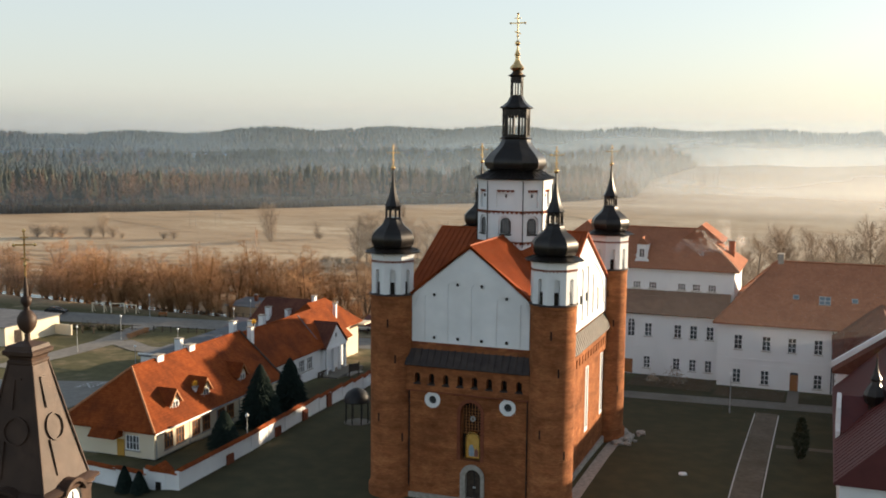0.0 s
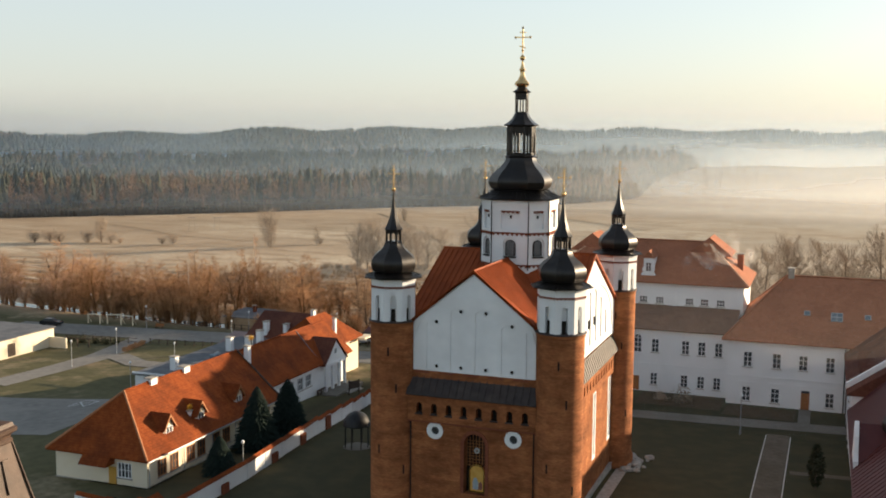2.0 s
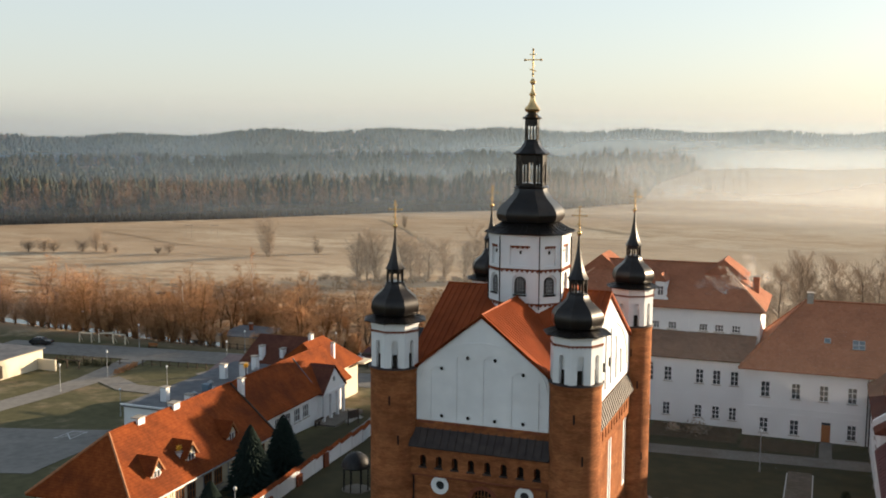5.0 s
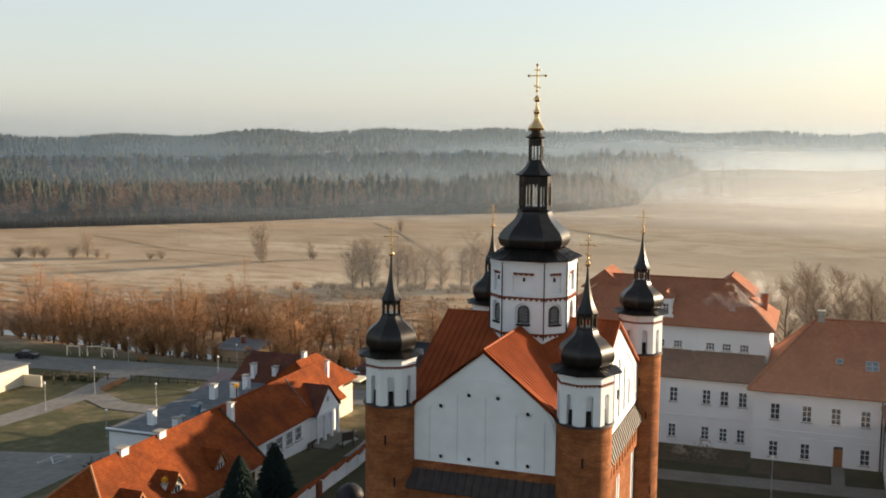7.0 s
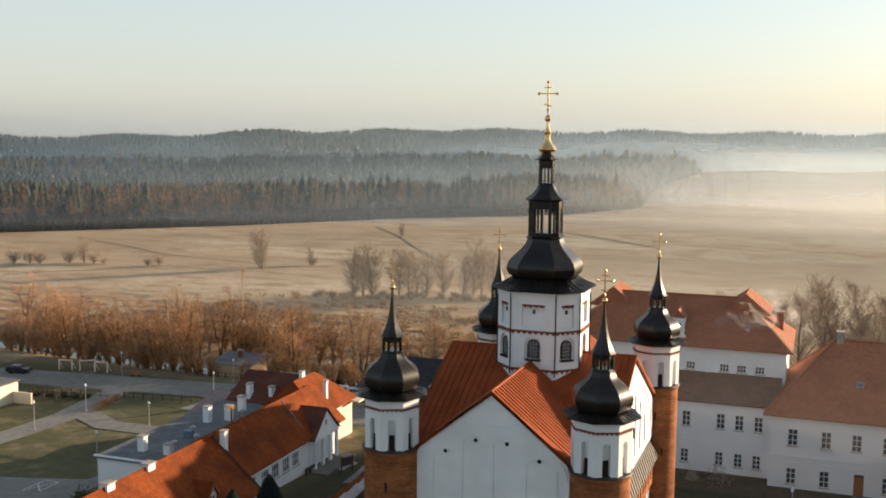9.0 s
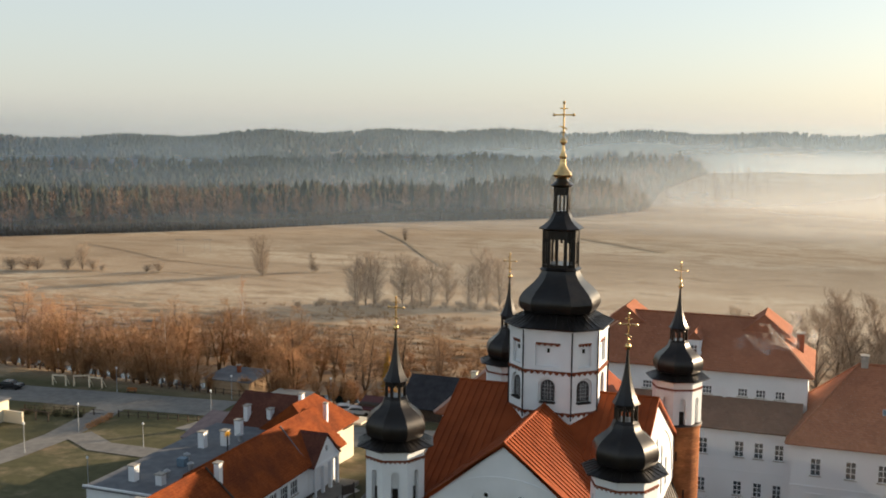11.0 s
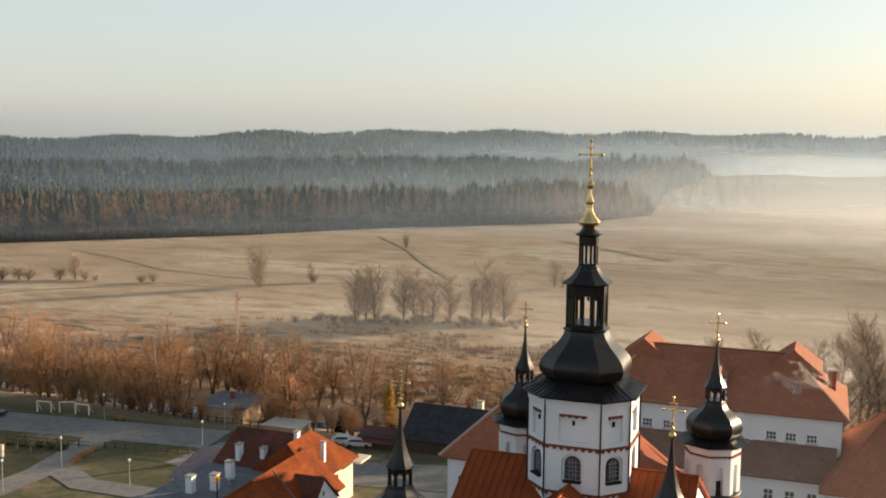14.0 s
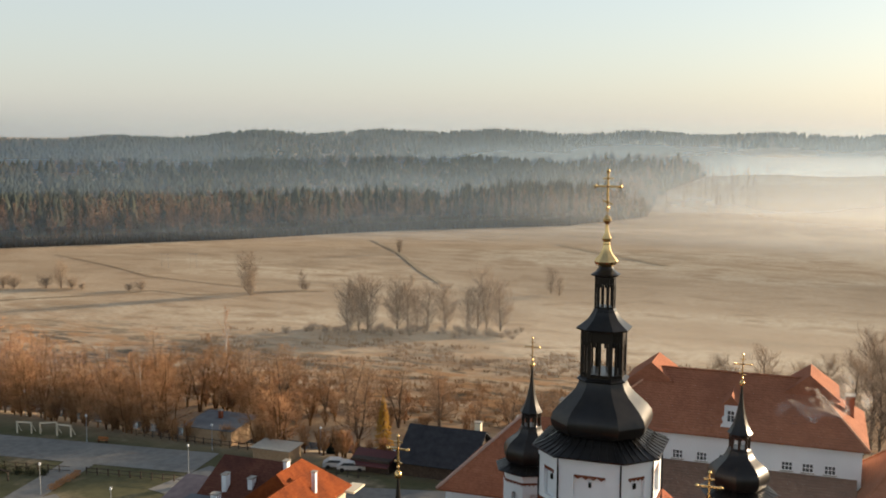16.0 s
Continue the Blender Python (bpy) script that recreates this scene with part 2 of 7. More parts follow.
# ---- geometry helpers ----
class Geo:
    """Collects vertices and faces of one mesh."""

    def __init__(self):
        self.v, self.f = [], []

    def add(self, verts, faces, m=None):
        o = len(self.v)
        self.v += [tuple(m @ Vector(p)) if m else tuple(p) for p in verts]
        self.f += [tuple(o + i for i in q) for q in faces]
        return self

    def box(self, x0, x1, y0, y1, z0, z1, m=None):
        v = [(x, y, z) for z in (z0, z1) for y in (y0, y1) for x in (x0, x1)]
        return self.add(v, [(0, 2, 3, 1), (4, 5, 7, 6), (0, 1, 5, 4), (2, 6, 7, 3), (0, 4, 6, 2), (1, 3, 7, 5)], m)

    def lathe(self, profile, n=8, phase=0.0, m=None, warp=None):
        """profile: (radius, z) from the bottom up; warp: radius factor for each corner."""
        v, f = [], []
        for r, z in profile:
            for k in range(n):
                a = phase + 2 * math.pi * k / n
                v.append((r * math.cos(a), r * math.sin(a), z))
        if warp:
            v = [(r * warp[k][0], r * warp[k][1], z) for r, z in profile for k in range(n)]
        for i in range(len(profile) - 1):
            for k in range(n):
                k2 = (k + 1) % n
                f.append((i * n + k, i * n + k2, (i + 1) * n + k2, (i + 1) * n + k))
        f.append(tuple(range(n - 1, -1, -1)))
        f.append(tuple((len(profile) - 1) * n + k for k in range(n)))
        return self.add(v, f, m)

    def tube(self, a, b, r0, r1, n=5):
        a, b = Vector(a), Vector(b)
        d = (b - a).normalized()
        u = d.orthogonal().normalized()
        w = d.cross(u)
        v = []
        for p, r in ((a, r0), (b, r1)):
            for k in range(n):
                t = 2 * math.pi * k / n
                v.append(p + r * (math.cos(t) * u + math.sin(t) * w))
        f = [(k, (k + 1) % n, n + (k + 1) % n, n + k) for k in range(n)]
        f += [tuple(range(n - 1, -1, -1)), tuple(range(n, 2 * n))]
        return self.add(v, f)

    def prism(self, poly, d0, d1, axis="y", m=None):
        """A polygon of (u, z) pushed from d0 to d1 along the axis; u runs along the other one."""
        k = len(poly)
        put = (lambda u, z, d: (u, d, z)) if axis == "y" else (lambda u, z, d: (d, u, z)) if axis == "x" else (lambda u, z, d: (u, z, d))
        v = [put(u, z, d) for d in (d0, d1) for u, z in poly]
        f = [tuple(range(k)), tuple(range(2 * k - 1, k - 1, -1))]
        f += [(i, k + i, k + (i + 1) % k, (i + 1) % k) for i in range(k)]
        return self.add(v, f, m)

    def panel(self, outer, holes, d0, d1, axis="y", m=None):
        """A wall with openings through it: outlines in (u, z), from depth d0 to d1."""
        bm = bmesh.new()
        loops = []
        for loop in (outer, *holes):
            vs = [bm.verts.new((u, 0, z)) for u, z in loop]
            loops.append(len(vs))
            for i in range(len(vs)):
                bm.edges.new((vs[i], vs[(i + 1) % len(vs)]))
        bmesh.ops.triangle_fill(bm, use_beauty=True, use_dissolve=False, edges=bm.edges[:])
        bm.verts.index_update()
        pts = [(p.co.x, p.co.z) for p in bm.verts]
        tris = [tuple(q.index for q in t.verts) for t in bm.faces]
        bm.free()
        put = (lambda u, z, d: (u, d, z)) if axis == "y" else (lambda u, z, d: (d, u, z))
        n = len(pts)
        v = [put(u, z, d) for d in (d0, d1) for u, z in pts]
        f = list(tris) + [tuple(n + i for i in reversed(t)) for t in tris]
        s = 0
        for c in loops:
            f += [(s + i, n + s + i, n + s + (i + 1) % c, s + (i + 1) % c) for i in range(c)]
            s += c
        return self.add(v, f, m)

    def mesh(self, name, material, smooth=False):
        me = bpy.data.meshes.new(name)
        me.from_pydata(self.v, [], self.f)
        me.materials.append(material)
        bm = bmesh.new()
        bm.from_mesh(me)
        if len(bm.faces) < 30000:
            bmesh.ops.recalc_face_normals(bm, faces=bm.faces[:])
        if smooth:
            for q in bm.faces:
                q.smooth = True
            for e in bm.edges:
                if len(e.link_faces) == 2 and e.calc_face_angle(0) > radians(smooth):
                    e.smooth = False
        bm.to_mesh(me)
        bm.free()
        return me


def part(name, geo, material, parent, label="", smooth=False, at=None):
    me = geo if isinstance(geo, bpy.types.Mesh) else geo.mesh(name, material, smooth)
    ob = new(name, me)
    ob.parent = parent
    if at is not None:
        ob.matrix_basis = at if isinstance(at, Matrix) else Matrix.Translation(at)
    return tagged(ob, label) if label else ob


def thing(name, x, y, z, label, category, rz=0.0, group="", kind=""):
    ob = new(name)
    ob.empty_display_size = 0.3
    ob.matrix_basis = pose(x, y, z, 0, 0, rz)
    return tagged(ob, label, category, group, kind)


def ground_piece(name, geo, material, label, category, smooth=False):
    return tagged(new(name, geo.mesh(name, material, smooth)), label, category, kind="structure")


def arch(cx, w, z0, spring, n=8, rise=1.0):
    """Outline of a round-headed opening in (u, z)."""
    r = w / 2
    return [(cx - r, z0), (cx + r, z0), (cx + r, spring)] + [(cx + r * math.cos(math.pi * k / n), spring + rise * r * math.sin(math.pi * k / n)) for k in range(1, n)] + [(cx - r, spring)]


def rect(u0, u1, z0, z1):
    return [(u0, z0), (u1, z0), (u1, z1), (u0, z1)]


def ring(cx, cz, r, n=20):
    return [(cx + r * math.cos(2 * math.pi * k / n), cz + r * math.sin(2 * math.pi * k / n)) for k in range(n)]


def ss(a, b, x):
    t = min(1.0, max(0.0, (x - a) / (b - a)))
    return t * t * (3 - 2 * t)


# ---- terrain ----
FOREST_EDGE = [(-900, -60), (-420, 190), (-300, 287), (-233, 350), (-181, 416), (-110, 474), (-80, 540), (-95, 700), (-60, 900), (300, 1000), (1500, 1050)]


def edge_y(x):
    for (x0, y0), (x1, y1) in zip(FOREST_EDGE, FOREST_EDGE[1:]):
        if x1 > x0 and x0 <= x <= x1:
            return y0 + (y1 - y0) * (x - x0) / (x1 - x0)
    return 1050 if x > 0 else -60


def river_y(x):
    return 106 + 4 * math.sin(x * 0.03 + 1.0) + 0.04 * max(0, x + 60)


def ground_z(x, y):
    a = -1.9 * ss(12, 60, y) - 2.6 * ss(62, 96, y)
    b = -1.2 * ss(-24, -34, x) - 2.3 * ss(-44, -88, x)
    z = max(a + b, -4.3)
    if y > 85:
        z -= 1.8 * math.exp(-(((y - river_y(x)) / 6.0) ** 2)) * ss(85, 95, y)
    r = math.hypot(x, y + 60)
    if r > 560:
        az = math.degrees(math.atan2(-x, y + 60))
        crest = 24 + 5 * math.exp(-(((az - 27) / 7) ** 2)) + 5 * math.exp(-(((az - 19) / 5) ** 2)) + 2 * math.sin(az * 0.9) - 4 * ss(36, 50, az) + 8 * ss(28, 6, az)
        z += ss(640, 1180, r) * crest + 3 * noise.noise((x * 0.006, y * 0.006, 0)) * ss(620, 800, r)
    return z - 45 * ss(1240, 1750, r)


def axis_steps(a, b, step, far, grow=1.16):
    mid = list(np.arange(a, b + step, step))
    lo, hi, s = [], [], step
    x = a
    while x > -far:
        s *= grow
        x -= s
        lo.append(x)
    x, s = b, step
    while x < far:
        s *= grow
        x += s
        hi.append(x)
    return lo[::-1] + mid + hi


def ground_mat():
    """Courtyard turf with shade in its colour, frosted meadow straw and dark woodland floor."""
    m = mat("frosted_ground", (0.345, 0.258, 0.168), (0.43, 0.335, 0.230), 0.05, 0.97, 0, 0.3, 1.5)
    n, l = m.node_tree.nodes, m.node_tree.links
    bs = n["Principled BSDF"]
    tc = n.new("ShaderNodeTexCoord")
    sp = n.new("ShaderNodeSeparateXYZ")
    l.new(tc.outputs["Object"], sp.inputs[0])

    def field(scale, lo, hi, sx=1.0, detail=6):
        mp = n.new("ShaderNodeMapping")
        mp.inputs["Scale"].default_value = (sx, 1, 1)
        l.new(tc.outputs["Object"], mp.inputs[0])
        q = n.new("ShaderNodeTexNoise")
        q.inputs["Scale"].default_value, q.inputs["Detail"].default_value = scale, detail
        l.new(mp.outputs[0], q.inputs["Vector"])
        r = n.new("ShaderNodeMapRange")
        r.inputs[1].default_value, r.inputs[2].default_value = lo, hi
        l.new(q.outputs["Fac"], r.inputs[0])
        return r.outputs[0]

    def mix(fac, a, b):
        q = n.new("ShaderNodeMix")
        q.data_type = "RGBA"
        l.new(fac, q.inputs[0])
        l.new(a, q.inputs[6])
        if isinstance(b, tuple):
            q.inputs[7].default_value = (*b, 1)
        else:
            l.new(b, q.inputs[7])
        return q.outputs[2]

    def band(socket, a, b):
        r = n.new("ShaderNodeMapRange")
        r.inputs[1].default_value, r.inputs[2].default_value = a, b
        l.new(socket, r.inputs[0])
        return r.outputs[0]

    def mul(a, b):
        q = n.new("ShaderNodeMath")
        q.operation = "MULTIPLY"
        l.new(a, q.inputs[0]), l.new(b, q.inputs[1])
        return q.outputs[0]

    base = bs.inputs["Base Color"].links[0].from_socket
    base = mix(field(0.02, 0.45, 0.62, 0.35), base, (0.52, 0.435, 0.315))
    base = mix(field(0.045, 0.55, 0.72, 0.5), base, (0.28, 0.212, 0.138))
    base = mix(field(0.14, 0.50, 0.66, 0.55, 8), base, (0.30, 0.218, 0.138))
    base = mix(field(1.6, 0.52, 0.74, 0.5), base, (0.25, 0.18, 0.11))
    base = mix(field(0.5, 0.5, 0.75), base, (0.35, 0.25, 0.158))
    # rough tussock meadow past the river
    y_in = mul(band(sp.outputs[1], 110, 122), band(sp.outputs[1], 185, 150))
    tus = mix(field(0.22, 0.42, 0.58, 0.5), base, (0.30, 0.165, 0.075))
    tus = mix(field(0.35, 0.52, 0.60, 0.4), tus, (0.10, 0.075, 0.05))
    base = mix(y_in, base, tus)
    # turf round the buildings
    turf = mix(field(0.8, 0.35, 0.8), mix(field(0.12, 0.25, 0.5), base, (0.12, 0.11, 0.058)), (0.08, 0.078, 0.042))
    base = mix(band(sp.outputs[1], 98, 88), base, turf)
    # courtyard turf darkened by region: the buildings' shadow is painted in
    court_shade = n.new("ShaderNodeRGB")
    court_shade.outputs[0].default_value = (0.058, 0.054, 0.030, 1)
    court = mix(field(0.5, 0.4, 0.75), court_shade.outputs[0], (0.080, 0.066, 0.036))
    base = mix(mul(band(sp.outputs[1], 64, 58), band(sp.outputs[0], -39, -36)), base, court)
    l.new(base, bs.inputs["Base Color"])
    return m


def build_ground():
    xs, ys = axis_steps(-150, 60, 2.5, 4600), axis_steps(-20, 200, 2.5, 4600)
    g = Geo()
    g.v = [(x, y, ground_z(x, y)) for y in ys for x in xs]
    w = len(xs)
    g.f = [(j * w + i, j * w + i + 1, (j + 1) * w + i + 1, (j + 1) * w + i) for j in range(len(ys) - 1) for i in range(w - 1)]
    ob = ground_piece("ground", g, ground_mat(), "frosted meadow, turf and wooded hills in one sheet", "ground", 60)
    return ob


build_ground()

# ---- the church ----
OCT = [(1, -0.54), (1, 0.54), (0.54, 1), (-0.54, 1), (-1, 0.54), (-1, -0.54), (-0.54, -1), (0.54, -1)]


def cross_mesh(h, arm, name="cross"):
    """A three-barred gilded cross with ball ends, h high."""
    g = Geo()
    t = 0.045 * h / 2
    g.box(-t, t, -t, t, 0, h)
    g.box(-arm, arm, -t, t, h * 0.60, h * 0.60 + 2 * t)
    g.box(-arm * 0.42, arm * 0.42, -t, t, h * 0.80, h * 0.80 + 1.6 * t)
    g.box(-arm * 0.42, arm * 0.42, -t, t, -t, t, pose(0, 0, h * 0.24, 0, 18, 0))
    for x, z in ((-arm, h * 0.60 + t), (arm, h * 0.60 + t), (0, h), (0, 0.1 * h)):
        g.lathe([(0.2 * t, -2.2 * t), (1.6 * t, -1.6 * t), (2.3 * t, 0), (1.6 * t, 1.6 * t), (0.2 * t, 2.2 * t)], 8, 0, pose(x, 0, z))
    return g


def corbel_band(w, z, n, m, drop=0.20):
    """A string course with a row of hanging triangles, along x, facing -y."""
    g = Geo()
    g.box(-w / 2, w / 2, -0.09, 0.05, z, z + 0.12, m)
    s = w / n
    for k in range(n):
        x = -w / 2 + k * s
        g.prism([(x + 0.08 * s, z), (x + 0.92 * s, z), (x + 0.5 * s, z - drop)], -0.07, 0.04, "y", m)
    return g


def lantern(parent, zb, zt, r, warp, n, posts_r, name="lantern"):
    """An open lantern: sill ring, posts with arched heads, and a dark core."""
    g = Geo()
    g.lathe([(r * 1.12, zb), (r * 1.18, zb + 0.08), (r * 1.05, zb + 0.18), (r * 1.0, zb + 0.22)], 8, 0, None, warp)
    hh = zt - zb
    g.lathe([(r * 0.97, zt - 0.24 * hh), (r * 0.99, zt - 0.12), (r * 1.1, zt)], 8, 0, None, warp)
    g.lathe([(r * 0.97, zb + 0.1), (r * 0.97, zb + 0.13 * hh), (r * 1.02, zb + 0.15 * hh)], 8, 0, None, warp)
    pts = warp or [(math.cos(2 * math.pi * k / 8), math.sin(2 * math.pi * k / 8)) for k in range(8)]
    for k in range(8):
        x, y = pts[k][0] * r * 0.93, pts[k][1] * r * 0.93
        g.box(x - posts_r, x + posts_r, y - posts_r, y + posts_r, zb + 0.15, zt - 0.1)
        x2, y2 = pts[(k + 1) % 8][0] * r * 0.93, pts[(k + 1) % 8][1] * r * 0.93
        if math.hypot(x2 - x, y2 - y) > 0.5:
            xm, ym = (x + x2) / 2, (y + y2) / 2
            g.box(xm - posts_r * 0.6, xm + posts_r * 0.6, ym - posts_r * 0.6, ym + posts_r * 0.6, zb + 0.15, zt - 0.1)
        # bracket knees under the head
        for f in (0.25, 0.75):
            xm, ym = x + (x2 - x) * f, y + (y2 - y) * f
            g.box(xm - 0.07, xm + 0.07, ym - 0.07, ym + 0.07, zt - 0.32 * hh, zt - 0.22 * hh)
    return part(name, g, BLACK_CU, parent)


def onion_ribs(parent, profile, warp, r=0.03):
    """Raised seams down the corners of a dome."""
    for k in range(8):
        a = math.pi * k / 4
        u = warp[k] if warp else (math.cos(a), math.sin(a))
        g = Geo()
        for (r0, z0), (r1, z1) in zip(profile, profile[1:]):
            g.tube((u[0] * r0, u[1] * r0, z0), (u[0] * r1, u[1] * r1, z1), r, r, 4)
        part("dome_seam", g, BLACK_CU, parent)


CAP_PROFILE = [(1.55, 22.62), (1.82, 22.72), (2.0, 23.0), (2.06, 23.35), (2.0, 23.70), (1.80, 24.02), (1.48, 24.3), (1.16, 24.54), (0.95, 24.76), (0.84, 25.0), (0.80, 25.12)]
CONE_PROFILE = [(0.86, 26.30), (0.72, 26.48), (0.52, 26.90), (0.36, 27.4), (0.24, 27.95), (0.15, 28.5), (0.09, 29.1), (0.06, 29.65)]


def corner_tower(church, x, y, name):
    g = Geo()
    g.lathe([(2.16, -1.6), (2.16, 0.9), (2.05, 1.05), (1.97, 1.15), (1.97, 18.1), (2.04, 18.18), (2.04, 18.42)], 40)
    t = part("corner_tower", g, BRICK_R, church, name, 40, (x, y, 0))
    b = Geo()
    ap, half = 1.87, 0.772
    for k in range(8):
        m = pose(0, 0, 0, 0, 0, 22.5 + 45 * k) @ pose(0, -ap, 0)
        f = Geo().panel(rect(-half, half, 18.45, 22.2), [arch(0, 0.52, 18.5, 20.5)], 0, 0.28, "y", m)
        f.panel(rect(-half, half, 21.93, 22.22), [], -0.07, 0, "y", m)
        part("belfry_wall", f, WHITE, t, "white limewashed wall with an arched niche")
    b.lathe([(1.62, 18.45), (1.62, 22.1)], 8, radians(0))
    part("belfry", b, WHITE, t, "white limewashed octagonal belfry")
    for k in range(8):
        m = pose(0, 0, 0, 0, 0, 22.5 + 45 * k) @ pose(0, -ap + 0.29, 0)
        part("sound_opening", Geo().box(-0.17, 0.17, -0.06, 0.02, 18.5, 19.6, m), DARK, t)
    r = Geo()
    for k in range(8):
        m = pose(0, 0, 0, 0, 0, 22.5 + 45 * k) @ pose(0, -ap, 0)
        r.box(-half - 0.02, half + 0.02, -0.06, 0.03, 21.42, 21.54, m)
        for q in range(5):
            u = -half + 0.16 + q * 0.31
            r.box(u - 0.06, u + 0.06, -0.04, 0.02, 21.33, 21.42, m)
    part("belt_course", r, TRIM, t, "red brick belt course")
    e = Geo()
    e.lathe([(2.03, 18.40), (2.15, 18.46), (2.08, 18.54), (1.9, 18.58)], 40)
    part("ledge", e, SKIRT, t)
    c = Geo()
    c.lathe([(2.3, 22.18), (2.62, 22.20), (2.64, 22.27), (2.2, 22.42), (1.8, 22.56), (1.55, 22.66)], 8)
    part("cap_eave", c, BLACK_CU, t)
    o = part("onion_cap", Geo().lathe(CAP_PROFILE, 8), BLACK_CU, t, "dark copper onion cap", 25)
    s = Geo()
    for k in range(8):
        for q in range(4):
            a0 = math.pi * k / 4
            a1 = a0 + math.pi / 4
            f = (q + 0.5) / 4
            u = ((1 - f) * math.cos(a0) + f * math.cos(a1), (1 - f) * math.sin(a0) + f * math.sin(a1))
            s.tube((u[0] * 2.6, u[1] * 2.6, 22.29), (u[0] * 1.6, u[1] * 1.6, 22.66), 0.025, 0.02, 4)
    part("eave_seams", s, BLACK_CU, t)
    lantern(t, 25.08, 26.32, 0.68, None, 8, 0.075)
    part("cone_roof", Geo().lathe(CONE_PROFILE, 8), BLACK_CU, t, "", 30)
    part("ball", Geo().lathe([(0.02, 29.5), (0.14, 29.56), (0.2, 29.72), (0.14, 29.88), (0.03, 29.95)], 12), GOLD, t, "gilded ball", 60)
    part("cross", cross_mesh(1.75, 0.52), GOLD, t, "gilded three-barred cross", at=(0, 0, 29.95))
    for a, z in ((-60, 12.4), (-105, 7.0), (-40, 5.2), (-80, 15.6), (60, 9.0)):
        m = pose(0, 0, 0, 0, 0, a + 90) @ pose(0, -1.97, 0)
        part("slit_window", Geo().box(-0.07, 0.07, -0.02, 0.3, z, z + 0.75, m), DARK, t)
    return t


def seam_roof(parent, a, b, c, d, n, material, name="roof_seam", label=""):
    """Standing seams from the ridge line a-b down to the eave line c-d, each one a piece."""
    a, b, c, d = (Vector(p) for p in (a, b, c, d))
    for k in range(n + 1):
        f = k / n
        p, q = a.lerp(b, f), c.lerp(d, f)
        nrm = (b - a).cross(c - a).normalized()
        if nrm.z < 0:
            nrm = -nrm
        part(name, Geo().tube(p + nrm * 0.03, q + nrm * 0.03, 0.055, 0.055, 4), material, parent)


def build_church():
    ch = thing("church", 0, 0, 0, "fortified red brick church with white gables and dark onion domes", "church")
    # body
    g = Geo()
    g.box(-7.0, 7.0, 0.3, 25.2, -1.6, 14.2)
    part("wall", g, BRICK_W, ch, "weathered red brick wall")
    part("wall", Geo().box(-6.6, 6.6, 0.45, 25.0, 14.2, 16.9), WHITE, ch)
    # plinth
    part("plinth", Geo().box(-7.5, 7.5, -0.95, 25.6, -1.6, 0.45), STONE, ch, "grey fieldstone plinth")
    # west front with arcade, round windows, niche and portal
    arcs = [arch(-4.64 + 1.345 * k, 0.52, 10.62, 11.3) for k in range(8)]
    front = Geo()
    front.panel(rect(-5.9, 5.9, 9.95, 12.3), arcs, -0.95, -0.35)
    part("arcade", front, BRICK_W, ch, "brick arcade of small round arches")
    holes = [ring(-3.27, 9.15, 0.72), ring(3.72, 9.1, 0.72), arch(0.33, 1.9, 3.95, 8.25, 10), arch(0.55, 1.75, -0.9, 2.55, 10)]
    part("front_wall", Geo().panel(rect(-5.9, 5.9, -1.6, 10.0), holes, -0.7, 0.25), BRICK_W, ch, "red brick front wall between towers")
    # backing behind the arches, shade painted in near-black
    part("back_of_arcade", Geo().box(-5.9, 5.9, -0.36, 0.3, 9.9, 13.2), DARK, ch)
    for k in range(8):
        part("arcade_sill", Geo().box(-4.64 + 1.345 * k - 0.34, -4.64 + 1.345 * k + 0.34, -1.03, -0.4, 10.5, 10.64), SKIRT, ch)
    part("string_course", Geo().box(-5.9, 5.9, -1.0, -0.6, 9.86, 9.96), TRIM, ch)
    for x, z in ((-3.27, 9.15), (3.72, 9.1)):
        o = part("round_window", Geo().panel(ring(0, 0, 0.74, 28), [ring(0.02, 0, 0.36, 28)], -0.06, 0.2), WHITE, ch, "round window with a wide white reveal", at=(x, -0.7, z))
        part("pane", Geo().panel(ring(0, 0, 0.4, 20), [], 0.1, 0.14), GLASS, o)
        part("glazing_bar", Geo().box(-0.03, 0.03, 0.04, 0.1, -0.36, 0.36).box(-0.36, 0.36, 0.04, 0.1, -0.03, 0.03), IRON, o)
    # tall niche with grille window and painted panel
    # back of the niche in near-black, its shade put into the colour
    n = part("niche", Geo().box(-0.65, 1.31, 0.1, 0.3, 3.9, 9.3), DARK, ch)
    gr = Geo()
    for k in range(7):
        gr.box(-0.55 + k * 0.28, -0.50 + k * 0.28, -0.2, -0.15, 6.2, 8.4 + 0.65 * math.sin(math.pi * (k + 0.5) / 7))
    for k in range(9):
        gr.box(-0.6, 1.26, -0.2, -0.15, 6.3 + k * 0.27, 6.34 + k * 0.27)
    part("window_grille", gr, WOOD, ch, "brown lattice window")
    part("rosette", Geo().panel(ring(0.40, 7.65, 0.25), [ring(0.40, 7.65, 0.1)], -0.28, -0.2), GREYMETAL, ch)
    part("niche_surround", Geo().panel(arch(0.33, 2.5, 3.95, 8.25, 12), [arch(0.33, 1.9, 3.96, 8.25, 12)], -0.76, -0.6).box(-1.3, 1.95, -0.78, -0.66, 9.75, 9.9), TRIM, ch)
    p = part("icon_frame", Geo().panel(arch(0.5, 1.36, 4.1, 5.9, 10), [arch(0.5, 1.16, 4.2, 5.85, 10)], -0.55, -0.3), GOLD, ch, "gilded frame of a painted panel")
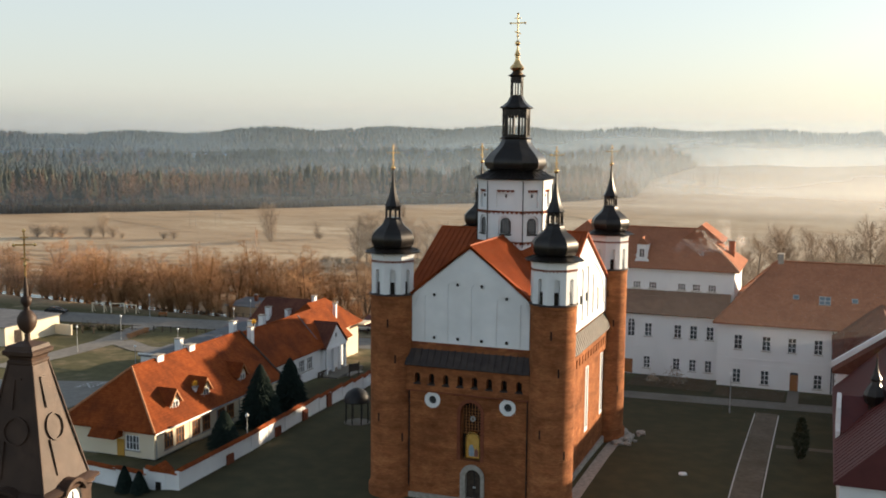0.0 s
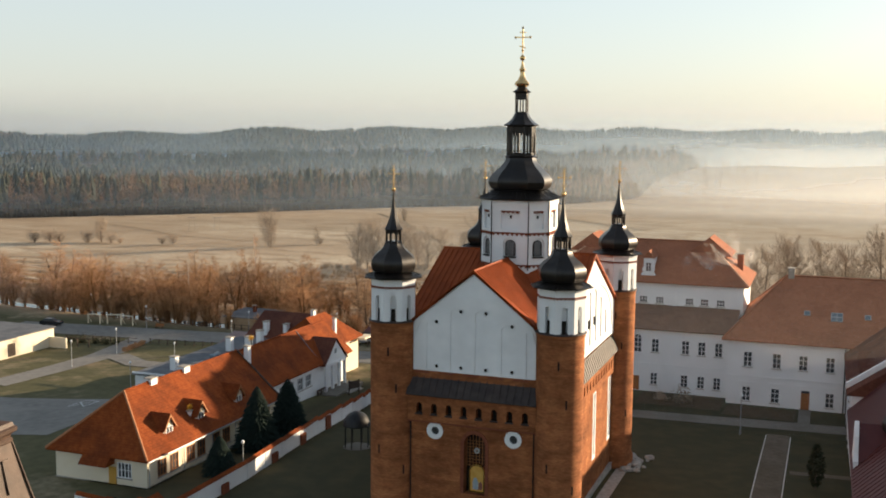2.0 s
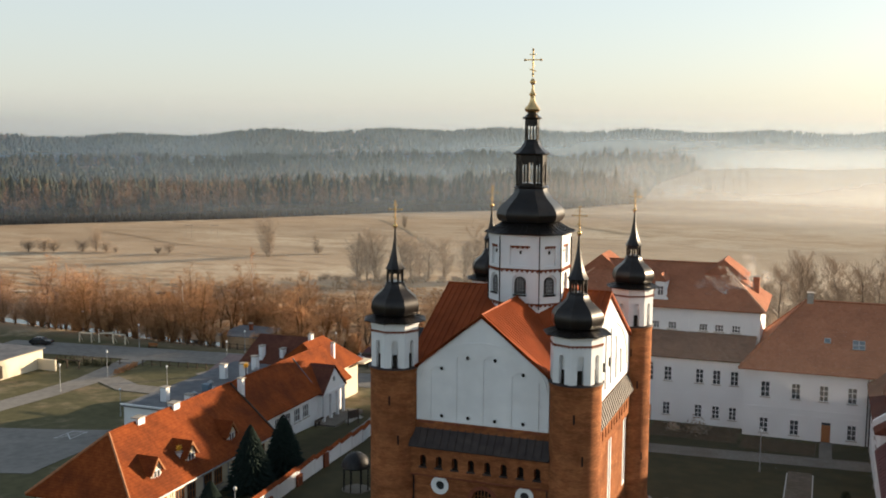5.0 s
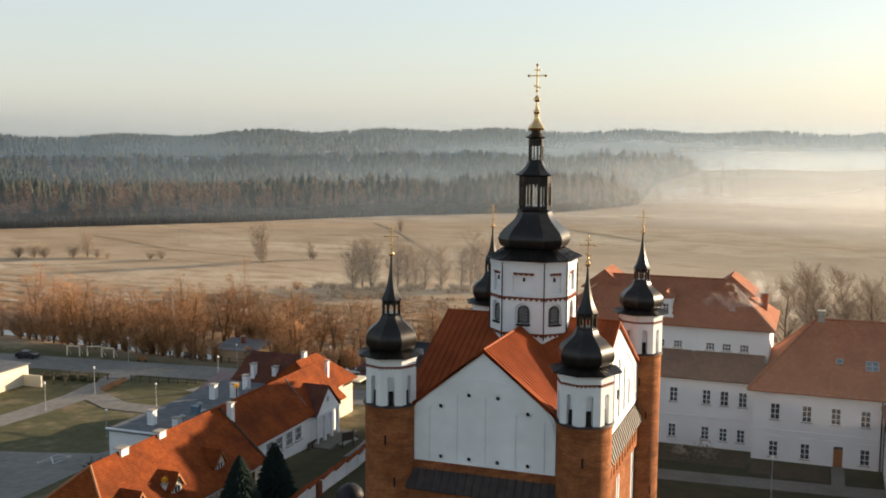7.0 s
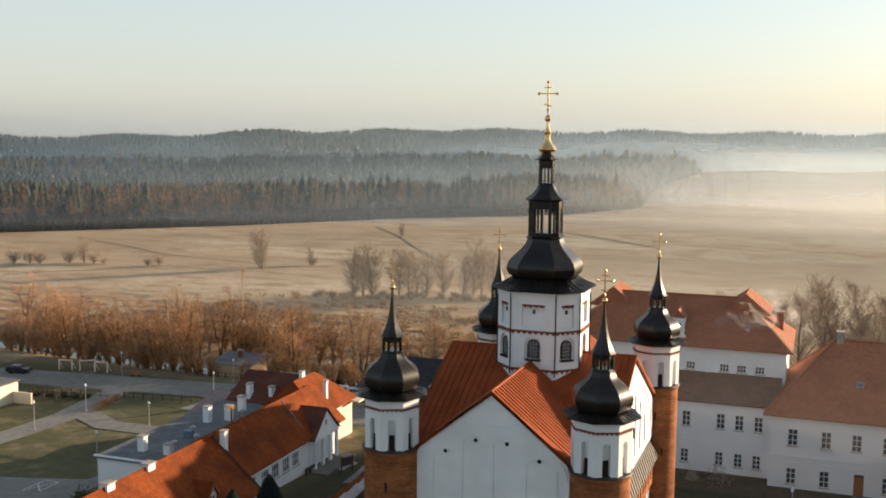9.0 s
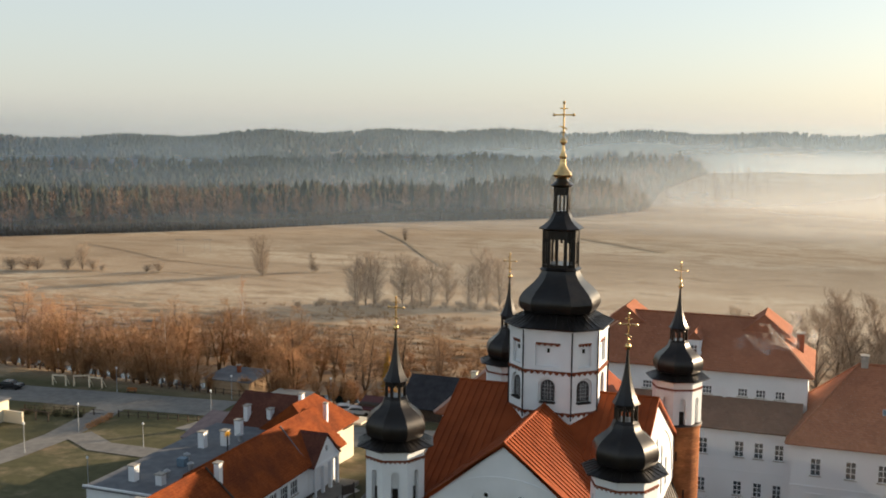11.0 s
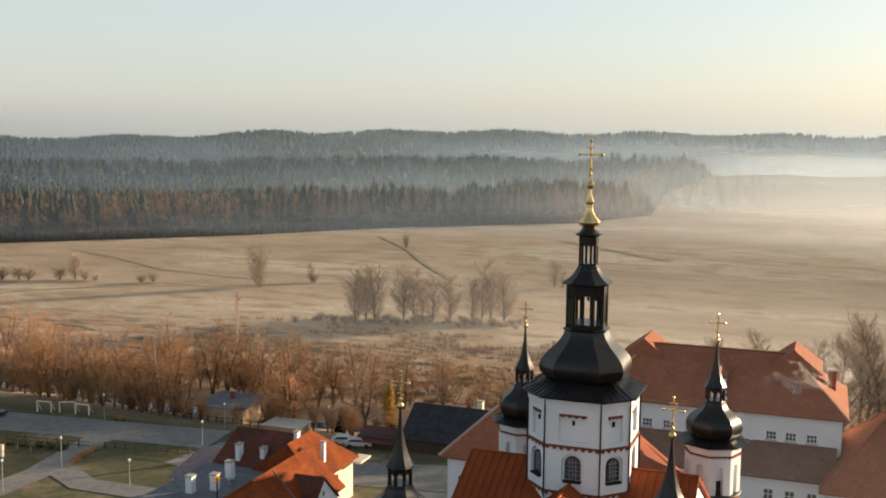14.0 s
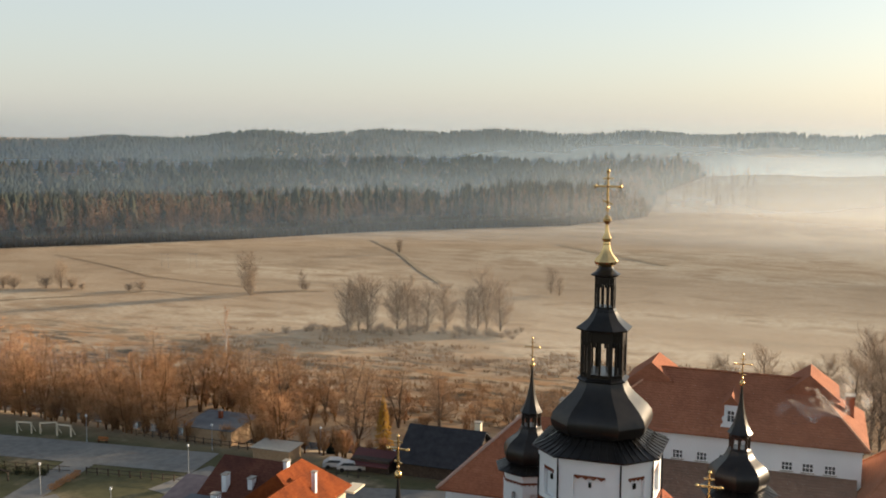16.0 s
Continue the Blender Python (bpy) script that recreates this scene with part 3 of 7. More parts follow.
    part("icon_ground", Geo().panel(arch(0.5, 1.2, 4.2, 5.85, 10), [], -0.42, -0.32), mat("ochre_gold_ground", (0.48, 0.27, 0.05), (0.58, 0.36, 0.09), 2, 0.5), p)
    part("icon_shape", Geo().panel([(0.12, 4.3), (0.6, 4.3), (0.62, 4.9), (0.45, 5.35), (0.2, 5.3), (0.1, 4.9)], [], -0.45, -0.42), mat("pale_blue_paint", (0.20, 0.28, 0.36), (0.40, 0.42, 0.42), 3, 0.6), p)
    part("icon_shape", Geo().panel([(0.62, 4.3), (0.98, 4.3), (0.98, 4.8), (0.85, 5.05), (0.66, 4.9)], [], -0.45, -0.42), mat("dark_red_paint", (0.16, 0.06, 0.05), (0.24, 0.11, 0.08), 3, 0.6), p)
    # portal
    part("portal_surround", Geo().panel(arch(0.55, 2.25, -0.9, 2.5, 12), [arch(0.62, 1.45, -0.9, 2.45, 12)], -0.82, -0.2), STONE, ch, "grey stone portal surround")
    dr = part("portal_door", Geo().panel(arch(0.62, 1.5, -0.9, 2.45, 12), [], -0.3, -0.2), DARKWOOD, ch, "dark wooden double door")
    part("door_plate", Geo().box(0.5, 0.74, -0.33, -0.29, 1.35, 1.5), WHITE, dr)
    part("door_post", Geo().box(0.59, 0.65, -0.33, -0.29, -0.9, 3.1), IRON, dr)
    # skirt roof over the arcade
    part("skirt_roof", Geo().prism([(-1.28, 12.22), (-1.28, 12.30), (-0.26, 13.72), (-0.2, 13.6), (-0.2, 12.3), (-0.9, 12.22)], -5.75, 5.75, "x"), SKIRT, ch, "dark brown sheet-metal skirt roof")
    seam_roof(ch, (-5.7, -0.28, 13.70), (5.7, -0.28, 13.70), (-5.7, -1.27, 12.3), (5.7, -1.27, 12.3), 18, SKIRT)
    part("wall_band", Geo().box(-5.7, 5.7, -0.34, 0.3, 13.5, 14.25), BRICK_W, ch)
    # white front gable with recessed arched panels
    for y0, sgn, nm in ((-0.3, 1, "front"), (25.75, -1, "rear")):
        out = [(-5.45, 14.15), (5.45, 14.15), (5.45, 18.42), (4.9, 19.15), (0, 22.85), (-4.9, 19.15), (-5.45, 18.42)]
        cols = [(-4.99, 0.9), (-3.32, 1.0), (-1.1, 1.05), (1.1, 1.05), (3.38, 1.0), (4.99, 0.6)]
        recess = []
        for cx, hw in cols:
            top = 17.0 + 3.3 * math.sqrt(max(0, 1 - (cx / 5.6) ** 2))
            recess.append(arch(cx, 2 * hw * 0.92 if abs(cx) < 4.5 else 0.75, 14.35, min(top, 18.7) - 0.5 if abs(cx) > 3 else 19.3, 8, 0.6))
        part("gable", Geo().panel(out, recess, y0, y0 + sgn * 0.1), WHITE, ch, "white limewashed gable with blind arches")
        part("gable", Geo().panel(out, [], y0 + sgn * 0.1, y0 + sgn * 0.6), WHITE, ch)
        part("gable_arch_moulding", Geo().panel([(5.35 * math.cos(t), 17.2 + 3.65 * math.sin(t)) for t in np.linspace(0.05, math.pi - 0.05, 24)] + [(5.2 * math.cos(t), 17.2 + 3.5 * math.sin(t)) for t in np.linspace(math.pi - 0.05, 0.05, 24)], [], y0 - sgn * 0.05, y0 + sgn * 0.05), WHITE, ch)
        for x, z in ((-3.35, 18.56), (-1.16, 19.55), (1.08, 19.53), (3.36, 18.58), (-3.32, 14.7), (-1.11, 14.71), (1.10, 14.69), (3.4, 14.71)):
            part("oculus", Geo().panel(ring(x, z, 0.17, 14), [], y0 + sgn * 0.07, y0 + sgn * 0.13), DARK, ch)
            part("oculus_ring", Geo().panel(ring(x, z, 0.23, 16), [ring(x, z, 0.16, 16)], y0 - sgn * 0.02, y0 + sgn * 0.1), WHITE, ch)
        for sx in (-1, 1):
            part("verge", Geo().prism([(sx * 5.6, 18.40), (sx * 5.0, 19.22), (0, 23.0), (0, 22.83), (sx * 4.9, 19.1), (sx * 5.45, 18.35)], y0 - sgn * 0.2, y0 + sgn * 0.5), RED_METAL, ch)
        for k in range(5):
            x = -5.3 + k * 2.2
            part("scalloped_trim", Geo().box(x, x + 1.4, y0 - sgn * 0.05, y0 + sgn * 0.1, 14.03, 14.18), TRIM, ch)
    # long roof, front and rear arms
    for y0, y1 in ((-0.5, 12.75), (12.75, 25.95)):
        part("roof", Geo().prism([(-6.1, 17.95), (0, 22.9), (0, 23.1), (-6.15, 18.15)], y0, y1).prism([(6.1, 17.95), (0, 22.9), (0, 23.1), (6.15, 18.15)], y0, y1), RED_METAL, ch, "orange-red standing seam metal roof")
    for sx in (-1, 1):
        seam_roof(ch, (0, -0.45, 23.1), (0, 9.6, 23.1), (sx * 6.12, -0.45, 18.15), (sx * 6.12, 9.6, 18.15), 20, RED_METAL)
    part("ridge_cap", Geo().tube((0, -0.5, 23.12), (0, 25.9, 23.12), 0.09, 0.09, 6), RED_METAL, ch)
    # cross arms with side gables
    for sx in (-1, 1):
        prof = [(1.6, 17.35), (12.75, 23.28), (12.75, 23.45), (1.5, 17.5)]
        prof2 = [(24.0, 17.35), (12.75, 23.28), (12.75, 23.45), (24.1, 17.5)]
        a, b = sorted((0, sx * 7.55))
        part("roof", Geo().prism(prof, a, b, "x").prism(prof2, a, b, "x"), RED_METAL, ch, "orange-red standing seam metal roof")
        seam_roof(ch, (sx * 3.3, 12.75, 23.45), (sx * 7.5, 12.75, 23.45), (sx * 3.3, 1.5, 17.5), (sx * 7.5, 1.5, 17.5), 8, RED_METAL)
        seam_roof(ch, (sx * 3.3, 12.75, 23.45), (sx * 7.5, 12.75, 23.45), (sx * 3.3, 24.1, 17.5), (sx * 7.5, 24.1, 17.5), 8, RED_METAL)
        part("ridge_cap", Geo().tube((sx * 3, 12.75, 23.47), (sx * 7.55, 12.75, 23.47), 0.09, 0.09, 6), RED_METAL, ch)
        out = [(1.9, 14.2), (23.6, 14.2), (23.6, 16.0), (23.2, 17.6), (21.6, 18.5), (12.75, 23.2), (3.9, 18.5), (2.3, 17.6), (1.9, 16.0)]
        rec = [arch(12.75 + d, 1.5, 14.9, t) for d, t in ((-6.0, 16.6), (-3.6, 18.2), (-1.2, 19.3), (1.2, 19.3), (3.6, 18.2), (6.0, 16.6))]
        x0 = sx * 7.3
        part("gable", Geo().panel(out, rec, x0, x0 - sx * 0.12, "x"), WHITE, ch, "white limewashed gable with blind arches")
        part("gable", Geo().panel(out, [], x0 - sx * 0.12, x0 - sx * 0.7, "x"), WHITE, ch)
        part("gable_arch_moulding", Geo().panel([(12.75 + 9.6 * math.cos(t), 15.2 + 5.6 * math.sin(t)) for t in np.linspace(0, math.pi, 26)] + [(12.75 + 9.3 * math.cos(t), 15.2 + 5.3 * math.sin(t)) for t in np.linspace(math.pi, 0, 26)], [], x0 + sx * 0.08, x0 - sx * 0.05, "x"), WHITE, ch)
        for d in (-1.2, 1.2):
            part("slit_window", Geo().box(x0 - sx * 0.2 - 0.06, x0 - sx * 0.2 + 0.2, 12.75 + d - 0.1, 12.75 + d + 0.1, 16.6, 17.4), DARK, ch)
        # arcade, skirt roof and tall windows of the side wall
        arcs = [arch(3.0 + 1.25 * k, 0.5, 10.75, 11.4) for k in range(16)]
        part("arcade", Geo().panel(rect(1.9, 23.4, 10.1, 12.35), arcs, sx * 7.5, sx * 7.1, "x"), BRICK_W, ch, "brick arcade of small round arches")
        # side arches get the same backing with painted shade
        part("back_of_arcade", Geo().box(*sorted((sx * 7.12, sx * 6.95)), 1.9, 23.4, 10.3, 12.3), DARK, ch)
        wins = [arch(y, 1.15, 3.4, 9.7) for y in (7.3, 14.9, 22.0)]
        part("side_wall", Geo().panel(rect(1.5, 23.8, -1.6, 10.15), wins, sx * 7.25, sx * 6.7, "x"), BRICK_W, ch, "red brick side wall")
        for y in (7.3, 14.9, 22.0):
            o = part("window", Geo().panel(arch(y, 1.3, 3.2, 9.7), [arch(y, 0.7, 3.6, 9.5)], sx * 7.28, sx * 6.9, "x"), WHITE, ch, "tall narrow window with a white reveal")
            part("pane", Geo().box(*sorted((sx * 7.0, sx * 7.04)), y - 0.4, y + 0.4, 3.5, 9.9), GLASS, o)
            bars = Geo()
            for k in range(8):
                bars.box(*sorted((sx * 7.04, sx * 7.08)), y - 0.36, y + 0.36, 4.2 + k * 0.7, 4.26 + k * 0.7)
            bars.box(*sorted((sx * 7.04, sx * 7.08)), y - 0.03, y + 0.03, 3.6, 9.8)
            part("glazing_bar", bars, GREYMETAL, o)
        part("skirt_roof", Geo().prism([(sx * 7.85, 12.3), (sx * 7.85, 12.38), (sx * 7.25, 13.95), (sx * 7.1, 13.8), (sx * 7.1, 12.3)], 1.9, 23.6), SKIRT, ch, "dark brown sheet-metal skirt roof")
        seam_roof(ch, (sx * 7.27, 2.0, 13.93), (sx * 7.27, 23.5, 13.93), (sx * 7.86, 2.0, 12.36), (sx * 7.86, 23.5, 12.36), 30, SKIRT)
    # towers
    for x, y, nm in ((-7.45, -0.05, "round brick corner tower beside the portal front"), (7.45, -0.05, "round brick corner tower beside the portal front"), (-7.45, 25.25, "round brick corner tower behind the nave"), (7.15, 25.25, "round brick corner tower behind the nave")):
        corner_tower(ch, x, y, nm)
    for x, y in ((-5.5, -0.75), (5.5, -0.75), (6.9, 23.9)):
        part("downpipe", Geo().tube((x, y, -0.8), (x, y, 12.3 if y < 0 else 13), 0.06, 0.06, 6), IRON, ch)
    # drum
    cx, cy, ap = 0.12, 12.8, 3.25
    w, dg = 0.54 * ap, ap * 0.46 * math.sqrt(2) / 2
    faces = []
    for k in range(4):
        faces.append((pose(cx, cy, 0, 0, 0, 90 * k) @ pose(0, -ap, 0), w))
        faces.append((pose(cx, cy, 0, 0, 0, 90 * k + 45) @ pose(0, -ap * 1.54 / math.sqrt(2), 0), dg))
    d, walls = Geo(), []
    for m, hw in faces:
        lo = arch(0, min(1.35, hw * 1.25), 23.15, 24.35)
        hi = rect(-hw * 0.52, hw * 0.52, 25.75, 27.45)
        walls.append(Geo().panel(rect(-hw, hw, 20.5, 28.45), [lo, hi], 0, 0.22, "y", m).panel(rect(-hw, hw, 27.95, 28.5), [], -0.08, 0, "y", m))
    d.lathe([(ap - 0.22, 20.5), (ap - 0.22, 28.4)], 8, 0, pose(cx, cy, 0), OCT)
    drum = part("drum", d, WHITE, ch, "white limewashed octagonal drum")
    for f in walls:
        part("drum_wall", f, WHITE, drum)
    for m, hw in faces:
        part("belt_course", corbel_band(2 * hw + 0.12, 25.36, max(4, int(hw * 5)), m), TRIM, drum, "red brick corbel band")
        part("belt_course", corbel_band(2 * hw + 0.12, 22.4, max(4, int(hw * 5)), m), TRIM, drum, "red brick corbel band")
        part("panel_trim", corbel_band(hw * 1.0, 27.36, 4, m @ pose(0, 0.08, 0), 0.13), TRIM, drum)
        part("slot", Geo().box(-0.08, 0.08, 0.15, 0.26, 26.75, 27.05, m), DARK, drum)
        aw = min(0.41, hw * 0.36)
        wi = part("window", Geo().panel(arch(0, 2 * aw + 0.16, 23.3, 24.3), [arch(0, 2 * aw, 23.36, 24.3)], 0.12, 0.24, "y", m), SKIRT, drum, "round-headed window with dark glazing bars")
        part("pane", Geo().panel(arch(0, 2 * aw, 23.34, 24.3), [], 0.17, 0.215, "y", m), GLASS, wi)
        bars = Geo()
        for q in (-0.5, 0, 0.5):
            bars.box(q * aw - 0.018, q * aw + 0.018, 0.13, 0.17, 23.36, 24.3 + aw * math.sqrt(1 - q * q) * 0.98, m)
        for q in range(4):
            bars.box(-aw, aw, 0.13, 0.17, 23.6 + 0.26 * q, 23.63 + 0.26 * q, m)
        part("glazing_bar", bars, GREYMETAL, wi)
        part("window_sill", Geo().box(-aw - 0.16, aw + 0.16, -0.1, 0.2, 23.12, 23.24, m), IRON, wi)
        part("downpipe", Geo().tube(m @ Vector((hw, -0.06, 22.0)), m @ Vector((hw, -0.06, 28.3)), 0.055, 0.055, 6), IRON, drum)
    # dome, lanterns and gilded finial
    mo = (cx, cy, 0)
    part("drum_roof", Geo().lathe([(3.3, 28.42), (3.66, 28.44), (3.68, 28.52), (3.1, 28.78), (2.6, 29.05), (2.2, 29.36)], 8, 0, None, OCT), BLACK_CU, drum, "dark copper eave roof with seams", at=mo)
    s = Geo()
    for k in range(8):
        n = 7 if k % 2 == 0 else 5
        for q in range(n):
            f = (q + 0.5) / n
            u = tuple((1 - f) * OCT[k][i] + f * OCT[(k + 1) % 8][i] for i in (0, 1))
            s.tube((u[0] * 3.64, u[1] * 3.64, 28.56), (u[0] * 3.1, u[1] * 3.1, 28.8), 0.04, 0.04, 4)
            s.tube((u[0] * 3.1, u[1] * 3.1, 28.8), (u[0] * 2.25, u[1] * 2.25, 29.36), 0.04, 0.035, 4)
    part("eave_seams", s, BLACK_CU, drum, at=mo)
    prof = [(2.2, 29.3), (2.5, 29.42), (2.67, 29.7), (2.73, 30.05), (2.64, 30.4), (2.40, 30.75), (2.06, 31.1), (1.71, 31.45), (1.45, 31.8), (1.31, 32.1), (1.27, 32.3)]
    dome = part("dome", Geo().lathe(prof, 8, 0, None, OCT), BLACK_CU, drum, "dark copper bell-shaped dome", 25, mo)
    lt = Matrix.Translation(mo)
    l1 = lantern(drum, 32.3, 35.3, 1.2, OCT, 8, 0.105)
    l1.matrix_basis = lt
    part("lantern_roof", Geo().lathe([(1.2, 35.22), (1.46, 35.28), (1.48, 35.36), (1.15, 35.6), (0.85, 35.9), (0.68, 36.2), (0.64, 36.3)], 8, 0, None, OCT), BLACK_CU, drum, "", 25, mo)
    l2 = lantern(drum, 36.25, 38.4, 0.54, OCT, 8, 0.055)
    l2.matrix_basis = lt
    part("lantern_roof", Geo().lathe([(0.55, 38.3), (0.76, 38.38), (0.78, 38.45), (0.55, 38.6), (0.4, 38.8), (0.36, 38.9)], 8, 0, None, OCT), BLACK_CU, drum, "", 25, mo)
    part("finial", Geo().lathe([(0.36, 38.85), (0.62, 39.02), (0.70, 39.18), (0.62, 39.34), (0.38, 39.6), (0.24, 39.9), (0.19, 40.15), (0.21, 40.2), (0.19, 40.3), (0.27, 40.4), (0.28, 40.5), (0.18, 40.7), (0.10, 41.0), (0.08, 41.3), (0.16, 41.36), (0.25, 41.5), (0.25, 41.62), (0.14, 41.78), (0.04, 41.86)], 8, radians(22.5)), GOLD, drum, "gilded finial", 30, mo)
    part("cross", cross_mesh(2.35, 0.72), GOLD, drum, "gilded three-barred cross", at=(cx, cy, 42.0))
    part("cross_rod", Geo().tube((cx, cy, 41.7), (cx, cy, 42.2), 0.03, 0.03, 6), GOLD, drum)
    return ch


build_church()

# ---- houses ----
class House:
    """A building whose parts are given in world metres."""

    def __init__(self, name, x, y, z, label, category="building"):
        self.ob = thing(name, x, y, z, label, category)
        self.off = Matrix.Translation((-x, -y, -z))
        self.wins = {}

    def p(self, name, geo, material, label="", parent=None, smooth=False):
        if parent is not None:
            return part(name, geo, material, parent, label, smooth)
        return part(name, geo, material, self.ob, label, smooth, self.off)

    def window(self, x, y, z, rz, w, h, cols=2, rows=3, frame_m=None, sill=True, label=""):
        key = (w, h, cols, rows, frame_m.name if frame_m else "")
        if key not in self.wins:
            t = 0.07
            f = Geo().panel(rect(-w / 2, w / 2, 0, h), [rect(-w / 2 + t, w / 2 - t, t, h - t)], -0.04, 0.14)
            for k in range(1, cols):
                u = -w / 2 + w * k / cols
                f.box(u - 0.04, u + 0.04, 0.02, 0.1, t, h - t)
            for k in range(1, rows):
                v = h * k / rows
                f.box(-w / 2 + t, w / 2 - t, 0.02, 0.1, v - 0.03, v + 0.03)
            self.wins[key] = (f.mesh("window", frame_m or WHITE2), Geo().box(-w / 2, w / 2, 0.09, 0.13, 0, h).mesh("pane", GLASS), Geo().box(-w / 2 - 0.12, w / 2 + 0.12, -0.16, 0.0, -0.1, 0.0).mesh("window_sill", STONE))
        f, q, s = self.wins[key]
        o = part("window", f, None, self.ob, label, at=self.off @ pose(x, y, z, 0, 0, rz))
        part("pane", q, None, o)
        if sill:
            part("window_sill", s, None, o)
        return o


def hip(x0, x1, y0, y1, ze, a, b, zr, drop=0.18):
    """A closed roof body over an eave rectangle, with the ridge from a to b."""
    g = Geo()
    v = [(x0, y0, ze), (x1, y0, ze), (x1, y1, ze), (x0, y1, ze), (*a, zr), (*b, zr)]
    if abs(a[0] - b[0]) < abs(a[1] - b[1]):
        f = [(0, 1, 4), (1, 2, 5, 4), (2, 3, 5), (3, 0, 4, 5)]
    else:
        f = [(3, 0, 4), (0, 1, 5, 4), (1, 2, 5), (2, 3, 4, 5)]
    v += [(x, y, z - drop) for x, y, z in v[:4]]
    f += [(0, 6, 7, 1), (1, 7, 8, 2), (2, 8, 9, 3), (3, 9, 6, 0), (6, 9, 8, 7)]
    return g.add(v, f)


def chimney(h, x, y, z0, z1, w=0.6, d=0.6, m=None, caps=True):
    c = h.p("chimney", Geo().box(x - w / 2, x + w / 2, y - d / 2, y + d / 2, z0, z1), m or WHITE2, "rendered chimney with a cap")
    h.p("chimney_cap", Geo().box(x - w / 2 - 0.1, x + w / 2 + 0.1, y - d / 2 - 0.1, y + d / 2 + 0.1, z1, z1 + 0.12), STONE, "", c)


def ridge_tiles(h, a, b, m, r=0.13):
    h.p("ridge_tiles", Geo().tube(a, b, r, r, 6), m)


def wall_box(h, x0, x1, y0, y1, z0, z1, m, front=(), right=(), th=0.35, label=""):
    """Four walls; front (facing -y) and right (facing +x) take openings in (u, z)."""
    h.p("wall", Geo().panel(rect(x0, x1, z0, z1), list(front), y0, y0 + th), m, label)
    h.p("wall", Geo().panel(rect(y0 + th, y1, z0, z1), list(right), x1, x1 - th, "x"), m, label)
    h.p("wall", Geo().box(x0, x0 + th, y0 + th, y1, z0, z1), m, label)
    h.p("wall", Geo().box(x0 + th, x1 - th, y1 - th, y1, z0, z1), m, label)
    h.p("floor_slab", Geo().box(x0 + th, x1 - th, y0 + th, y1 - th, z1 - 0.3, z1 - 0.1), DARK)


def win_rects(us, z, w, hgt):
    return [rect(u - w / 2 + 0.02, u + w / 2 - 0.02, z + 0.02, z + hgt - 0.02) for u in us]


def build_school():
    h = House("school_house", -41, 14.5, -1.9, "long cream schoolhouse with an orange clay-tiled hip roof", "house")
    fr = [(-38.0, -0.4, 1.5)]
    fw = win_rects([-38.0], -0.45, 1.7, 1.6)
    ew = [4.9, 7.0, 10.0, 12.0, 15.0, 17.0, 20.5, 23.0, 26.0]
    rw = win_rects(ew, -0.6, 1.5, 1.75)
    wall_box(h, -46.6, -35.3, 2.4, 28.4, -2.4, 1.85, CREAM, fw, rw, label="cream plastered wall")
    h.window(-38.0, 2.4, -0.45, 0, 1.7, 1.6, 4, 2)
    for u in ew:
        h.window(-35.3, u, -0.6, 90, 1.5, 1.75, 3, 2, WOOD)
    h.p("door", Geo().box(-39.9, -39.0, 2.3, 2.38, -1.6, 0.6), mat("ochre_door_paint", (0.45, 0.25, 0.04), (0.52, 0.30, 0.06), 3, 0.6), "ochre painted door")
    g = hip(-47.3, -34.7, 1.7, 28.6, 1.85, (-41, 6.5), (-41, 28.6), 7.3)
    h.p("roof", g, TILE, "orange clay-tiled hip roof")
    h.p("porch_roof", Geo().prism([(0.9, 0.9), (1.9, 1.95), (2.6, 1.95), (2.6, 0.9)], -42.6, -39.2, "x"), TILE)
    ridge_tiles(h, (-41, 6.5, 7.33), (-41, 28.6, 7.33), TILE)
    for sx in (-47.3, -34.7):
        ridge_tiles(h, (-41, 6.5, 7.33), (sx, 1.7, 1.88), mat("pale_hip_tiles", (0.36, 0.16, 0.075), (0.43, 0.21, 0.11), 4, 0.9))
    h.p("gable_end", Geo().panel([(-46.6, 1.85), (-35.3, 1.85), (-41, 7.0)], [], 28.3, 28.58), CREAM)
    h.p("gutter", Geo().tube((-34.62, 1.7, 1.72), (-34.62, 28.5, 1.72), 0.07, 0.07, 6), GREYMETAL)
    for y in (2.6, 8.6, 14.0, 18.8):
        h.p("downpipe", Geo().tube((-35.15, y, -2.0), (-35.15, y, 1.7), 0.05, 0.05, 6), GREYMETAL)
    h.p("plinth", Geo().box(-35.3, -35.0, 2.4, 28.4, -2.4, -1.2).box(-46.6, -35.0, 2.1, 2.4, -2.4, -1.2), STONE, "grey plinth")
    # dormers with wooden fronts
    for y in (7.5, 13.4, 21.2):
        d = h.p("dormer", Geo().prism([(y - 0.85, 2.9), (y + 0.85, 2.9), (y + 0.85, 3.75), (y, 4.95), (y - 0.85, 3.75)], -36.25, -39.2, "x"), CREAM, "small gabled roof dormer")
        for s in (-1, 1):
            h.p("dormer_roof", Geo().prism([(y + s * 1.15, 3.45), (y, 5.02), (y, 5.16), (y + s * 1.22, 3.53)], -35.95, -40.0, "x"), TILE, "", d)
        h.p("bargeboard", Geo().panel([(y - 1.2, 3.5), (y, 5.1), (y + 1.2, 3.5), (y + 1.0, 3.5), (y, 4.8), (y - 1.0, 3.5)], [], -35.93, -35.98, "x"), WOOD, "", d)
